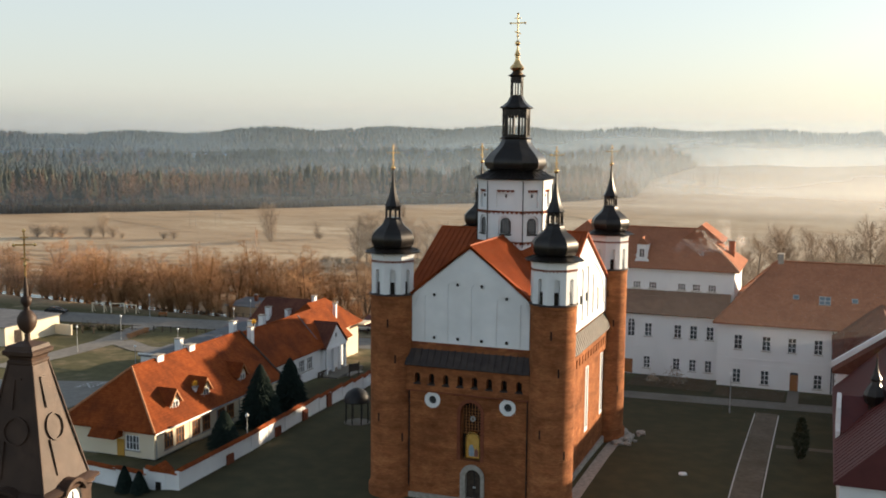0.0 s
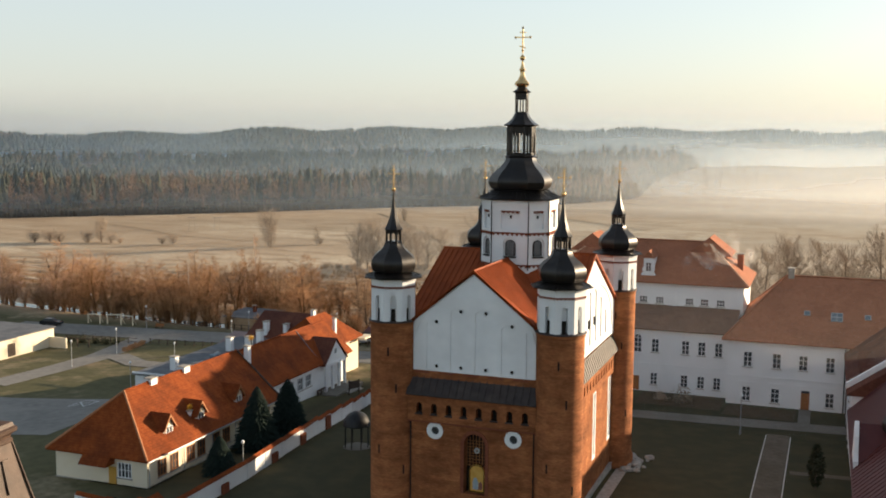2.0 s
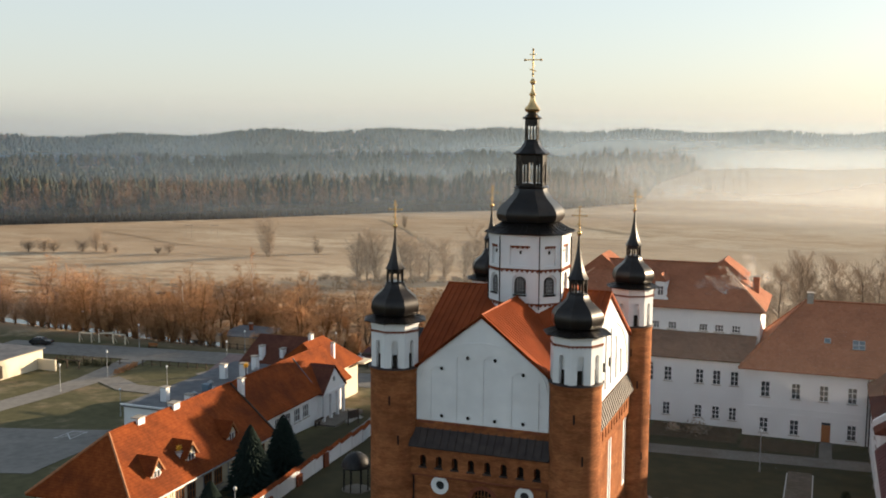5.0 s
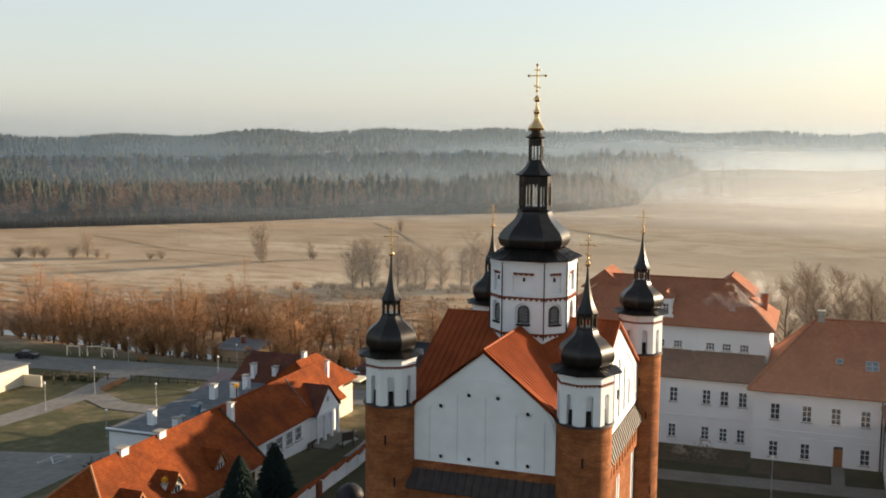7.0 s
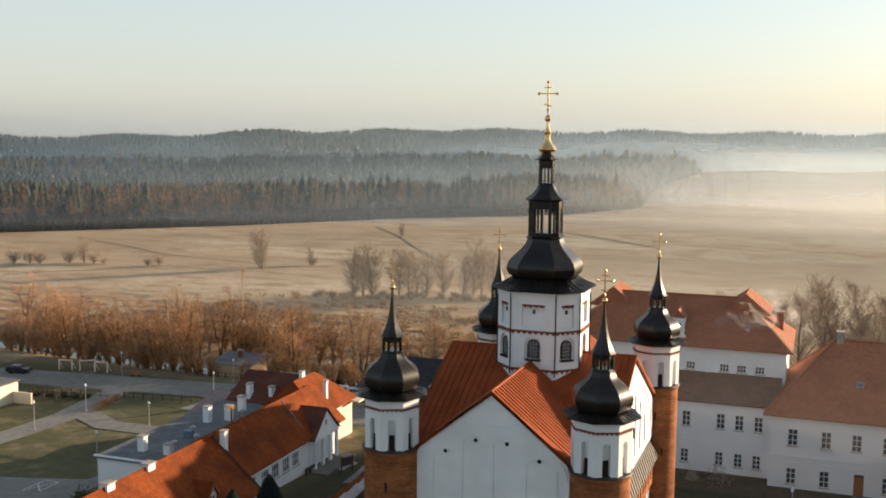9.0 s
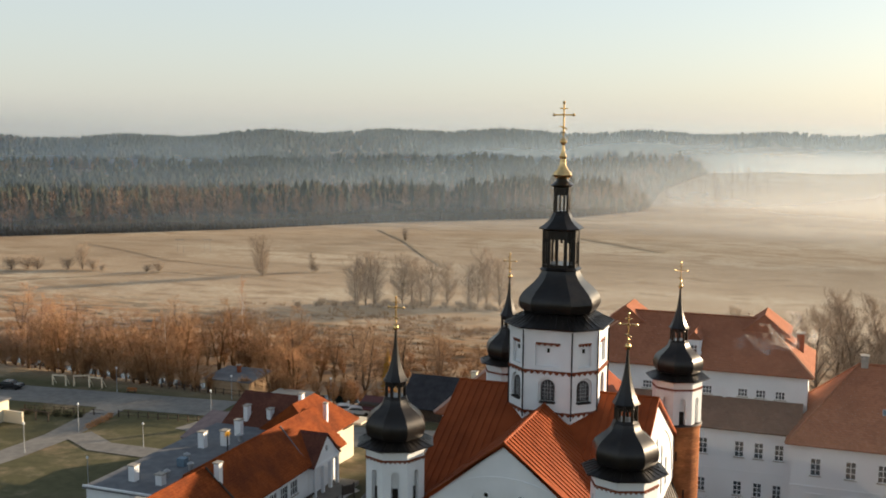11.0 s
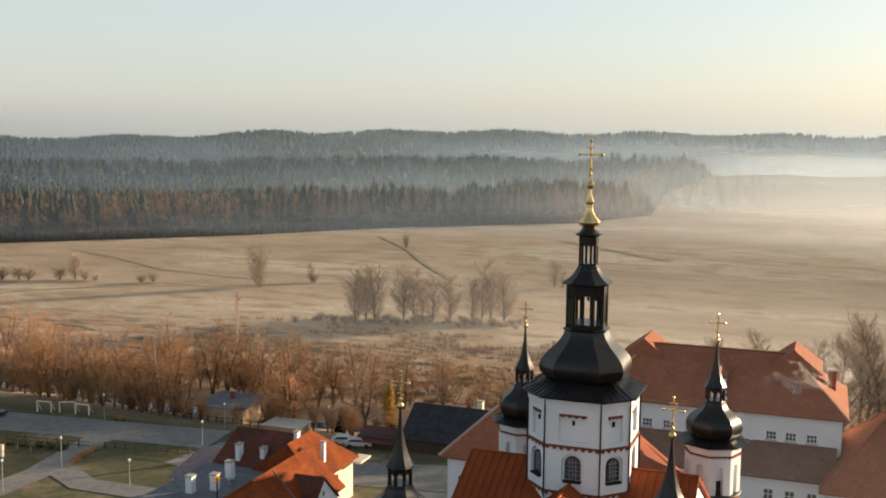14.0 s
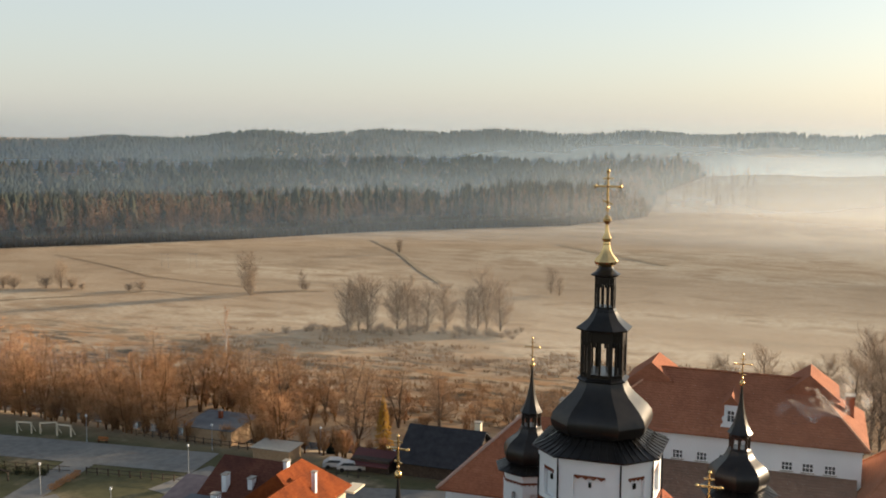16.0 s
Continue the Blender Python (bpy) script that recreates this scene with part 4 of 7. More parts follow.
        h.p("window_frame", Geo().panel(rect(y - 0.55, y + 0.55, 3.05, 3.8), [rect(y - 0.47, y - 0.04, 3.12, 3.73), rect(y + 0.04, y + 0.47, 3.12, 3.73)], -36.15, -36.28, "x"), WHITE2, "", d)
        h.p("pane", Geo().box(-36.26, -36.22, y - 0.5, y + 0.5, 3.08, 3.78), GLASS, "", d)
    for y in (11.2, 17.4):
        chimney(h, -41, y, 6.9, 7.65, 0.8, 1.1)
    chimney(h, -39.6, 28.9, 4.0, 7.9, 0.6, 0.7)
    for sx in (-47.35, -34.65):
        h.p("verge_board", Geo().tube((-41, 28.62, 7.36), (sx, 28.62, 1.86), 0.14, 0.14, 4), DARKWOOD, "dark verge board")
    chimney(h, -36.9, 12.3, 3.0, 4.1, 0.4, 0.4)
    st = Geo()
    for k in range(4):
        st.prism([(-0.42, 0), (0, 0.12), (0.42, 0), (0, -0.12)], -0.05, 0.05, "y", pose(-36.9, 12.3, 4.55, 0, 45 * k, 60))
    h.p("star_cowl", st, mat("yellow_painted_metal", (0.62, 0.32, 0.02), (0.70, 0.40, 0.04), 3, 0.4), "yellow star-shaped chimney cowl")
    return h


def build_hall():
    h = House("school_wing", -44, 45, -2.6, "low white wing with tiled roofs and a columned portico", "house")
    ws = [32.0, 34.6, 37.6, 40.0, 42.6, 45.0]
    wall_box(h, -48.0, -39.6, 28.8, 57, -3.0, 1.7, WHITE2, [], win_rects(ws, -1.0, 1.7, 1.8), label="white plastered wall")
    for u in ws:
        h.window(-39.6, u, -1.0, 90, 1.7, 1.8, 3, 2)
    h.p("roof", hip(-48.8, -38.9, 28.8, 58, 1.7, (-43.8, 28.8), (-43.8, 58), 6.0), TILE, "orange clay-tiled roof")
    ridge_tiles(h, (-43.8, 28.8, 6.03), (-43.8, 58, 6.03), TILE)
    # portico
    pt = h.p("portico_gable", Geo().panel([(48.5, 1.45), (55.1, 1.45), (51.8, 4.5)], [rect(51.5, 52.1, 2.5, 3.2)], -38.7, -38.95, "x"), WHITE2, "white pedimented portico gable")
    h.p("attic_window", Geo().box(-38.9, -38.86, 51.5, 52.1, 2.5, 3.2), GLASS, "", pt)
    for s in (-1, 1):
        h.p("portico_roof", Geo().prism([(51.8 + s * 3.7, 1.25), (51.8, 4.62), (51.8, 4.8), (51.8 + s * 3.75, 1.42)], -38.5, -43.6, "x"), TILE_D, "dark red tiled portico roof")
    h.p("valley_flashing", Geo().tube((-38.95, 48.0, 1.6), (-43.6, 48.9, 5.9), 0.09, 0.09, 4), FELT)
    h.p("architrave", Geo().box(-39.0, -38.6, 48.4, 55.2, 1.0, 1.45), WHITE2)
    for y in (48.8, 51.0, 53.0, 54.9):
        h.p("column", Geo().box(-39.0, -38.62, y - 0.19, y + 0.19, -2.9, 1.02), WHITE2, "white square portico column")
    for y in (48.8, 54.9):
        h.p("pilaster", Geo().box(-39.75, -39.58, y - 0.22, y + 0.22, -2.9, 1.02), WHITE2)
    h.p("portico_ceiling", Geo().box(-39.6, -39.0, 48.4, 55.2, 1.02, 1.12), WHITE2)
    h.p("terrace", Geo().box(-39.6, -36.5, 47.5, 56.5, -3.2, -2.55), PAVING)
    for k in range(3):
        h.p("step", Geo().box(-36.5 + k * 0.35, -36.15 + k * 0.35, 50.5, 54.5, -3.2, -2.7 - k * 0.15), STONE)
    h.p("railing", Geo().box(-38.9, -38.7, 46.2, 48.5, -2.0, -1.75).box(-38.9, -38.7, 46.2, 46.35, -2.6, -2.0).box(-38.9, -38.7, 47.3, 47.42, -2.6, -2.0), DARKWOOD)
    # far block with its own hip roof
    wall_box(h, -51.2, -42.4, 57.2, 67.4, -3.2, 2.1, CREAM, [], win_rects([62.2], -0.6, 1.7, 1.8), label="cream plastered wall")
    h.window(-42.4, 62.2, -0.6, 90, 1.7, 1.8, 2, 2, WOOD)
    h.p("roof", hip(-51.8, -41.8, 56.2, 68.0, 2.1, (-46.6, 57.5), (-46.6, 63.8), 6.2), TILE, "orange clay-tiled hip roof")
    chimney(h, -46.8, 60.4, 5.6, 6.9, 0.5, 0.8)
    chimney(h, -43.4, 60.9, 2.8, 5.8, 0.5, 0.5)
    h.p("porch_slab", Geo().box(-42.3, -40.6, 66.0, 69.2, 1.7, 1.95), CREAM)
    return h


def build_annex():
    h = House("flat_annex", -53, 45, -3.0, "flat grey-roofed annex with white walls behind the school", "building")
    wall_box(h, -57.6, -48.2, 30.3, 57, -3.6, 2.4, WHITE2, label="white plastered wall")
    h.p("roof", Geo().box(-57.9, -48.0, 30.0, 57, 2.4, 2.62), FELT, "grey felt flat roof")
    h.p("parapet", Geo().panel(rect(-57.9, -48.0, 2.6, 2.8), [], 30.0, 30.25), WHITE2)
    for x, y, z in ((-53.8, 33.7, 4.4), (-50.2, 33.7, 3.8), (-53.5, 47.0, 4.6), (-51.4, 48.8, 4.5), (-52.1, 53.2, 4.6)):
        chimney(h, x, y, 2.5, z, 0.85, 0.85)
    for x, y in ((-51.0, 36.0), (-50.0, 39.2), (-52.4, 42.0), (-50.6, 51.0)):
        h.p("vent", Geo().lathe([(0.28, 2.6), (0.28, 3.2), (0.42, 3.25), (0.42, 3.4), (0.1, 3.6)], 10, 0, pose(x, y, 0)), GREYMETAL)
    h.p("air_unit", Geo().box(-52.2, -51.2, 39.6, 40.5, 2.6, 3.6), mat("blue_grey_metal", (0.10, 0.16, 0.22), (0.14, 0.2, 0.26), 3, 0.5), "blue-grey roof ventilation unit")
    st = Geo()
    for k in range(4):
        st.prism([(-0.55, 0), (0, 0.15), (0.55, 0), (0, -0.15)], -0.05, 0.05, "y", pose(-49.6, 46.5, 4.9, 0, 45 * k, 60))
    h.p("star_cowl", st, bpy.data.materials["yellow_painted_metal"], "yellow star-shaped chimney cowl")
    h.p("cowl_post", Geo().tube((-49.6, 46.5, 2.5), (-49.6, 46.5, 4.9), 0.08, 0.08, 6), IRON)
    d = House("brown_roofed_house", -54, 61.5, -3.2, "house with a steep dark brown roof and white chimneys", "house")
    wall_box(d, -57.2, -48.6, 57.6, 66, -3.8, 1.8, WHITE2, label="white plastered wall")
    d.p("roof", hip(-57.8, -48.0, 57.0, 66.6, 1.8, (-56.6, 62.4), (-48.2, 62.4), 6.0), TILE_D, "dark brown tiled roof")
    for x, y, z in ((-54.2, 58.8, 4.9), (-51.0, 59.4, 4.6)):
        chimney(d, x, y, 1.5, z, 0.6, 1.0)
    d.p("lean_to_roof", Geo().prism([(58.0, -0.6), (66.0, 1.2), (66.0, 1.4), (58.0, -0.4)], -64.5, -57.4, "x"), mat("mauve_felt", (0.20, 0.15, 0.15), (0.27, 0.21, 0.2), 1, 0.9), "mauve-grey lean-to roof")
    d.p("lean_to_wall", Geo().box(-64.2, -57.6, 58.4, 65.8, -4.2, -0.5), WHITE2)


def build_monastery():
    # two-storey range with the big hip roof
    h = House("monastery_range", 24, 66, -1.9, "white two-storey monastery range under a red tiled hip roof", "building")
    cols = [18.3, 22.05, 25.42, 28.8]
    low = [18.25, 22.0, 28.9]
    fr = win_rects(cols, 3.38, 1.12, 2.05) + win_rects(low, -1.36, 1.1, 2.0) + [rect(25.3, 26.4, -2.2, 0.68)]
    wall_box(h, 15.6, 46, 61.8, 76, -2.6, 7.0, WHITE2, fr, label="white plastered wall")
    for x in cols:
        h.window(x, 61.8, 3.38, 0, 1.12, 2.05, 2, 3)
        h.p("window_hood", Geo().box(x - 0.9, x + 0.9, 61.68, 61.8, 0.92 + 0.25, 1.08 + 0.25), WHITE2)
    for x in low:
        h.window(x, 61.8, -1.36, 0, 1.1, 2.0, 2, 3)
    dr = h.p("door", Geo().box(25.3, 26.4, 61.95, 62.02, -2.2, 0.3), WOOD, "brown panelled wooden door")
    h.p("fanlight", Geo().box(25.35, 26.35, 61.96, 62.0, 0.32, 0.66), GLASS, "", dr)
    h.p("cornice", Geo().box(15.4, 31, 61.55, 61.8, 6.75, 7.05).box(15.5, 31, 61.7, 61.8, 2.0, 2.14), WHITE2, "white cornice")
    h.p("roof", hip(14.9, 47, 61.0, 79, 7.1, (22.6, 70), (42, 70), 15.0), TILE_M, "red clay-tiled hip roof")
    ridge_tiles(h, (22.6, 70, 15.03), (42, 70, 15.03), TILE_M, 0.16)
    for s, y in ((-1, 61.0), (1, 79)):
        ridge_tiles(h, (22.6, 70, 15.03), (14.9, y, 7.13), TILE_M, 0.14)
    for x, z, w, hh in ((25.57, 10.4, 0.8, 0.8), (29.35, 9.9, 1.5, 1.5), (33.2, 10.3, 0.8, 0.8)):
        yy = 61.0 + (z - 7.1) / 7.9 * 9
        m = pose(x, yy - 0.06, z, -48.7, 0, 0) @ pose(0, 0, 0, 90, 0, 0)
        f = Geo().panel(rect(-w / 2, w / 2, 0, hh), [rect(-w / 2 + 0.07, w / 2 - 0.07, 0.07, hh - 0.07)], -0.06, 0.05, "y", pose(x, yy - 0.05, z, -48.7, 0, 0))
        sk = h.p("roof_window", f, GREYMETAL, "roof window with grey frame")
        g = Geo().box(-w / 2, w / 2, -0.02, 0.04, 0, hh, pose(x, yy - 0.05, z, -48.7, 0, 0))
        if w > 1:
            g2 = Geo().box(-0.05, 0.05, -0.05, 0, 0, hh, pose(x, yy - 0.05, z, -48.7, 0, 0)).box(-w / 2, w / 2, -0.05, 0, hh / 2 - 0.05, hh / 2 + 0.05, pose(x, yy - 0.05, z, -48.7, 0, 0))
            h.p("glazing_bar", g2, GREYMETAL, "", sk)
        h.p("pane", g, mat("sky_lit_glass", (0.10, 0.14, 0.17), (0.14, 0.18, 0.21), 1, 0.1, spec=0.6), "", sk)
    chimney(h, 23.2, 70.2, 14.0, 16.0, 0.8, 1.2, STONE)
    h.p("downpipe", Geo().tube((30.6, 61.7, -2.2), (30.6, 61.7, 6.8), 0.07, 0.07, 6), IRON)
    # lower range with lean-to roof below the tall block
    t = House("abbot_house", 2, 70, -1.9, "tall white abbey building with red hip roof and lean-to range", "building")
    cu = [2.97, 5.45, 9.66, 11.9, 14.2]
    frt = win_rects(cu[1:], 3.75, 1.05, 1.95) + [arch(2.97, 1.1, 3.6, 5.7)] + win_rects([5.35, 9.6, 11.9, 14.1], -0.95, 1.0, 1.75) + [rect(2.0, 3.3, -1.9, 0.2)]
    wall_box(t, -20, 15.55, 64.5, 68.0, -2.6, 7.0, WHITE2, frt, label="white plastered wall")
    for x in cu[1:]:
        t.window(x, 64.5, 3.75, 0, 1.05, 1.95, 2, 3)
    for x in (5.35, 9.6, 11.9, 14.1):
        t.window(x, 64.5, -0.95, 0, 1.0, 1.75, 2, 3)
    o = t.p("arched_window", Geo().panel(arch(2.97, 1.15, 3.55, 5.7), [arch(2.97, 0.95, 3.65, 5.7)], 64.52, 64.7).box(2.93, 3.01, 64.55, 64.65, 3.6, 6.2).box(2.45, 3.5, 64.55, 64.65, 4.3, 4.37).box(2.45, 3.5, 64.55, 64.65, 5.0, 5.07).box(2.45, 3.5, 64.55, 64.65, 5.65, 5.72), WHITE2, "round-headed window with glazing bars")
    t.p("pane", Geo().panel(arch(2.97, 1.0, 3.6, 5.7), [], 64.66, 64.7), GLASS, "", o)
    t.p("door", Geo().box(2.0, 3.3, 64.62, 64.7, -1.9, 0.2), WOOD, "brown wooden door")
    t.p("string_course", Geo().box(-20, 15.5, 64.42, 64.5, 2.0, 2.12).box(-20, 15.5, 64.3, 64.5, 6.85, 7.05), WHITE2)
    t.p("lean_to_roof", Geo().prism([(63.9, 7.0), (68.2, 9.9), (68.2, 10.1), (63.8, 7.2)], -20, 16.6, "x"), TILE_W, "dull brown tiled lean-to roof")
    cu2 = [0.6, 3.0, 5.34, 9.55, 11.66, 13.9, -2, -4.4]
    wall_box(t, -12, 17.0, 68.1, 82, 6.5, 13.3, WHITE2, win_rects(cu2, 10.25, 1.15, 1.0), label="white plastered wall")
    for x in cu2:
        t.window(x, 68.1, 10.25, 0, 1.15, 1.0, 3, 2)
    t.p("cornice", Geo().box(-12, 17.1, 67.85, 68.1, 12.95, 13.35), WHITE2)
    t.p("pilaster", Geo().box(7.2, 7.6, 68.0, 68.1, 9.5, 13.0), WHITE2)
    t.p("roof", hip(-12.7, 17.7, 67.4, 84, 13.4, (-5.1, 75.7), (11.2, 75.7), 18.7), TILE_M, "red clay-tiled hip roof")
    ridge_tiles(t, (-5.1, 75.7, 18.72), (11.2, 75.7, 18.72), TILE_M, 0.15)
    for x, e in ((-5.1, -12.7), (11.2, 17.7)):
        ridge_tiles(t, (x, 75.7, 18.72), (e, 67.4, 13.43), mat("pale_hip_tiles_red", (0.50, 0.26, 0.16), (0.56, 0.32, 0.2), 4, 0.9), 0.14)
    for x in (-6, 11.5):
        t.p("gablet", hip(x - 3.2, x + 3.2, 73.5, 81, 17.0, (x, 74.0), (x, 80), 19.5), TILE_M)
    # scrolled white dormer
    sc = [(-1.0, 0), (1.0, 0), (1.05, 0.5), (0.75, 0.9), (0.95, 1.3), (0.7, 1.6), (0.7, 2.9), (0.85, 2.95), (0, 3.9), (-0.85, 2.95), (-0.7, 2.9), (-0.7, 1.6), (-0.95, 1.3), (-0.75, 0.9), (-1.05, 0.5)]
    for x in (3.5,):
        dm = t.p("dormer_front", Geo().panel([(x + u, 13.8 + v) for u, v in sc], [rect(x - 0.35, x + 0.35, 14.8, 16.0)], 68.6, 68.95), WHITE, "scrolled white baroque dormer")
        t.p("pane", Geo().box(x - 0.35, x + 0.35, 68.75, 68.8, 14.8, 16.0), GLASS, "", dm)
        t.p("glazing_bar", Geo().box(x - 0.04, x + 0.04, 68.7, 68.75, 14.8, 16.0).box(x - 0.35, x + 0.35, 68.7, 68.75, 15.5, 15.56), WHITE2, "", dm)
        t.p("dormer_roof", Geo().prism([(x - 0.9, 16.7), (x, 17.75), (x + 0.9, 16.7)], 68.5, 74.0), TILE_M, "", dm)
        t.p("dormer_cheek", Geo().box(x - 0.68, x + 0.68, 68.9, 73, 14.0, 16.8), WHITE, "", dm)
    chimney(t, 15.8, 76.5, 14, 17.0, 0.9, 1.3, TILE_M)
    # west pavilion behind the church
    w = House("west_pavilion", -18, 64, -2.2, "white pavilion under a red tiled pyramid hip roof", "building")
    ws = [-23.8, -20.5, -17.2]
    wall_box(w, -25.6, -11.5, 57.6, 71, -3.2, 7.3, WHITE2, win_rects(ws, 3.0, 1.12, 2.05) + win_rects(ws, -1.4, 1.1, 2.0), label="white plastered wall")
    for x in ws:
        w.window(x, 57.6, 3.0, 0, 1.12, 2.05, 2, 3)
        w.window(x, 57.6, -1.4, 0, 1.1, 2.0, 2, 3)
    w.p("cornice", Geo().box(-25.9, -11.3, 57.3, 57.6, 7.0, 7.35), TRIM)
    w.p("roof", hip(-26.4, -10.8, 56.8, 71.8, 7.4, (-18.8, 64.2), (-12, 64.2), 14.5), TILE_M, "red clay-tiled hip roof")
    ridge_tiles(w, (-18.8, 64.2, 14.53), (-26.4, 56.8, 7.43), mat("pale_hip_tiles_grey", (0.42, 0.28, 0.22), (0.48, 0.34, 0.28), 4, 0.9), 0.2)
    chimney(w, -14.5, 66, 12.5, 16.2, 0.7, 1.1, CREAM)
    chimney(w, -20.5, 69.5, 8.5, 12.6, 0.8, 0.9, TRIM)
    w.p("chimney_pot_roof", Geo().box(-12.6, -11.4, 66.3, 67.7, 15.2, 16.4), WHITE)


def build_east():
    h = House("east_wing", 36, 50, -1.8, "long east wing with brown tiled roof and white gable parapet", "building")
    ws = [44.5, 48, 51.5, 55, 58.5]
    h.p("wall", Geo().panel(rect(38.5, 61.0, -2.6, 6.2), win_rects(ws, 3.2, 1.1, 1.9) + win_rects(ws, -1.3, 1.1, 1.9), 31.0, 31.35, "x"), WHITE2, "white plastered wall")
    for u in ws:
        h.window(31.0, u, 3.2, 270, 1.1, 1.9, 2, 3)
        h.window(31.0, u, -1.3, 270, 1.1, 1.9, 2, 3)
    h.p("wall", Geo().box(31.35, 42, 38.5, 38.9, -2.6, 6.2), WHITE2)
    h.p("wall", Geo().box(41.6, 42, 38.9, 61.0, -2.6, 6.2), WHITE2)
    h.p("roof", hip(30.4, 42.6, 38.3, 61.2, 6.3, (36.5, 38.3), (36.5, 64), 10.6), TILE_D, "dark brown tiled roof")
    h.p("parapet", Geo().prism([(30.3, 6.2), (36.5, 10.7), (42.7, 6.2), (42.7, 6.9), (36.5, 11.4), (30.3, 6.9)], 40.9, 41.5), WHITE, "white sloping gable parapet")
    for y, z in ((44.5, 7.4), (48.5, 7.4), (52.5, 7.4)):
        x = 30.4 + (z - 6.3) / 4.3 * 6.1
        d = h.p("dormer", Geo().prism([(y - 0.7, z - 0.5), (y + 0.7, z - 0.5), (y + 0.7, z + 0.5), (y, z + 1.1), (y - 0.7, z + 0.5)], x - 0.2, x + 2.0, "x"), TILE_D, "small brown roof dormer")
    h.p("downpipe", Geo().tube((30.9, 60.6, -2), (30.9, 60.6, 6.2), 0.07, 0.07, 6), IRON)
    g = House("gate_range", 36, 22, -0.8, "gate range with maroon sheet roof and a black onion turret", "building")
    g.p("wall", Geo().box(31.0, 42, 4, 38.4, -1.6, 4.4), WHITE2, "white plastered wall")
    g.p("roof", hip(30.5, 42.6, 3.4, 38.3, 4.5, (36.5, 3.6), (36.5, 38.3), 10.3), MAROON, "maroon standing seam metal roof")
    for k in range(34):
        y = 4.0 + k
        g.p("roof_seam", Geo().tube((30.6, y, 4.63), (36.5, y, 10.35), 0.035, 0.035, 4), MAROON)
    sc = [(16.2, 4.4), (20.5, 4.4), (20.5, 5.4), (19.8, 6.0), (19.6, 7.4), (18.4, 8.6), (17.2, 7.4), (16.9, 6.0), (16.2, 5.4)]
    g.p("scrolled_gable", Geo().panel(sc, [], 30.7, 31.1, "x"), WHITE, "white scrolled gable")
    g.p("gable_roof", Geo().prism([(16.2, 5.4), (18.4, 8.4), (20.5, 5.4)], 31.1, 36, "x"), MAROON)
    tm = pose(34.0, 17.5, 0)
    t = g.p("turret", Geo().lathe([(0.55, 6.8), (0.55, 8.0), (0.8, 8.05), (1.02, 8.5), (1.05, 8.9), (0.8, 9.5), (0.5, 9.9), (0.42, 10.2), (0.55, 10.3), (0.55, 10.45), (0.3, 10.9), (0.12, 11.6), (0.06, 12.4)], 8, 0, tm), BLACK_CU, "black onion turret", None, 25)
    g.p("cross", cross_mesh(0.9, 0.25).add([], [], None), GOLD, "", t).matrix_basis = pose(34.0, 17.5, 12.4)


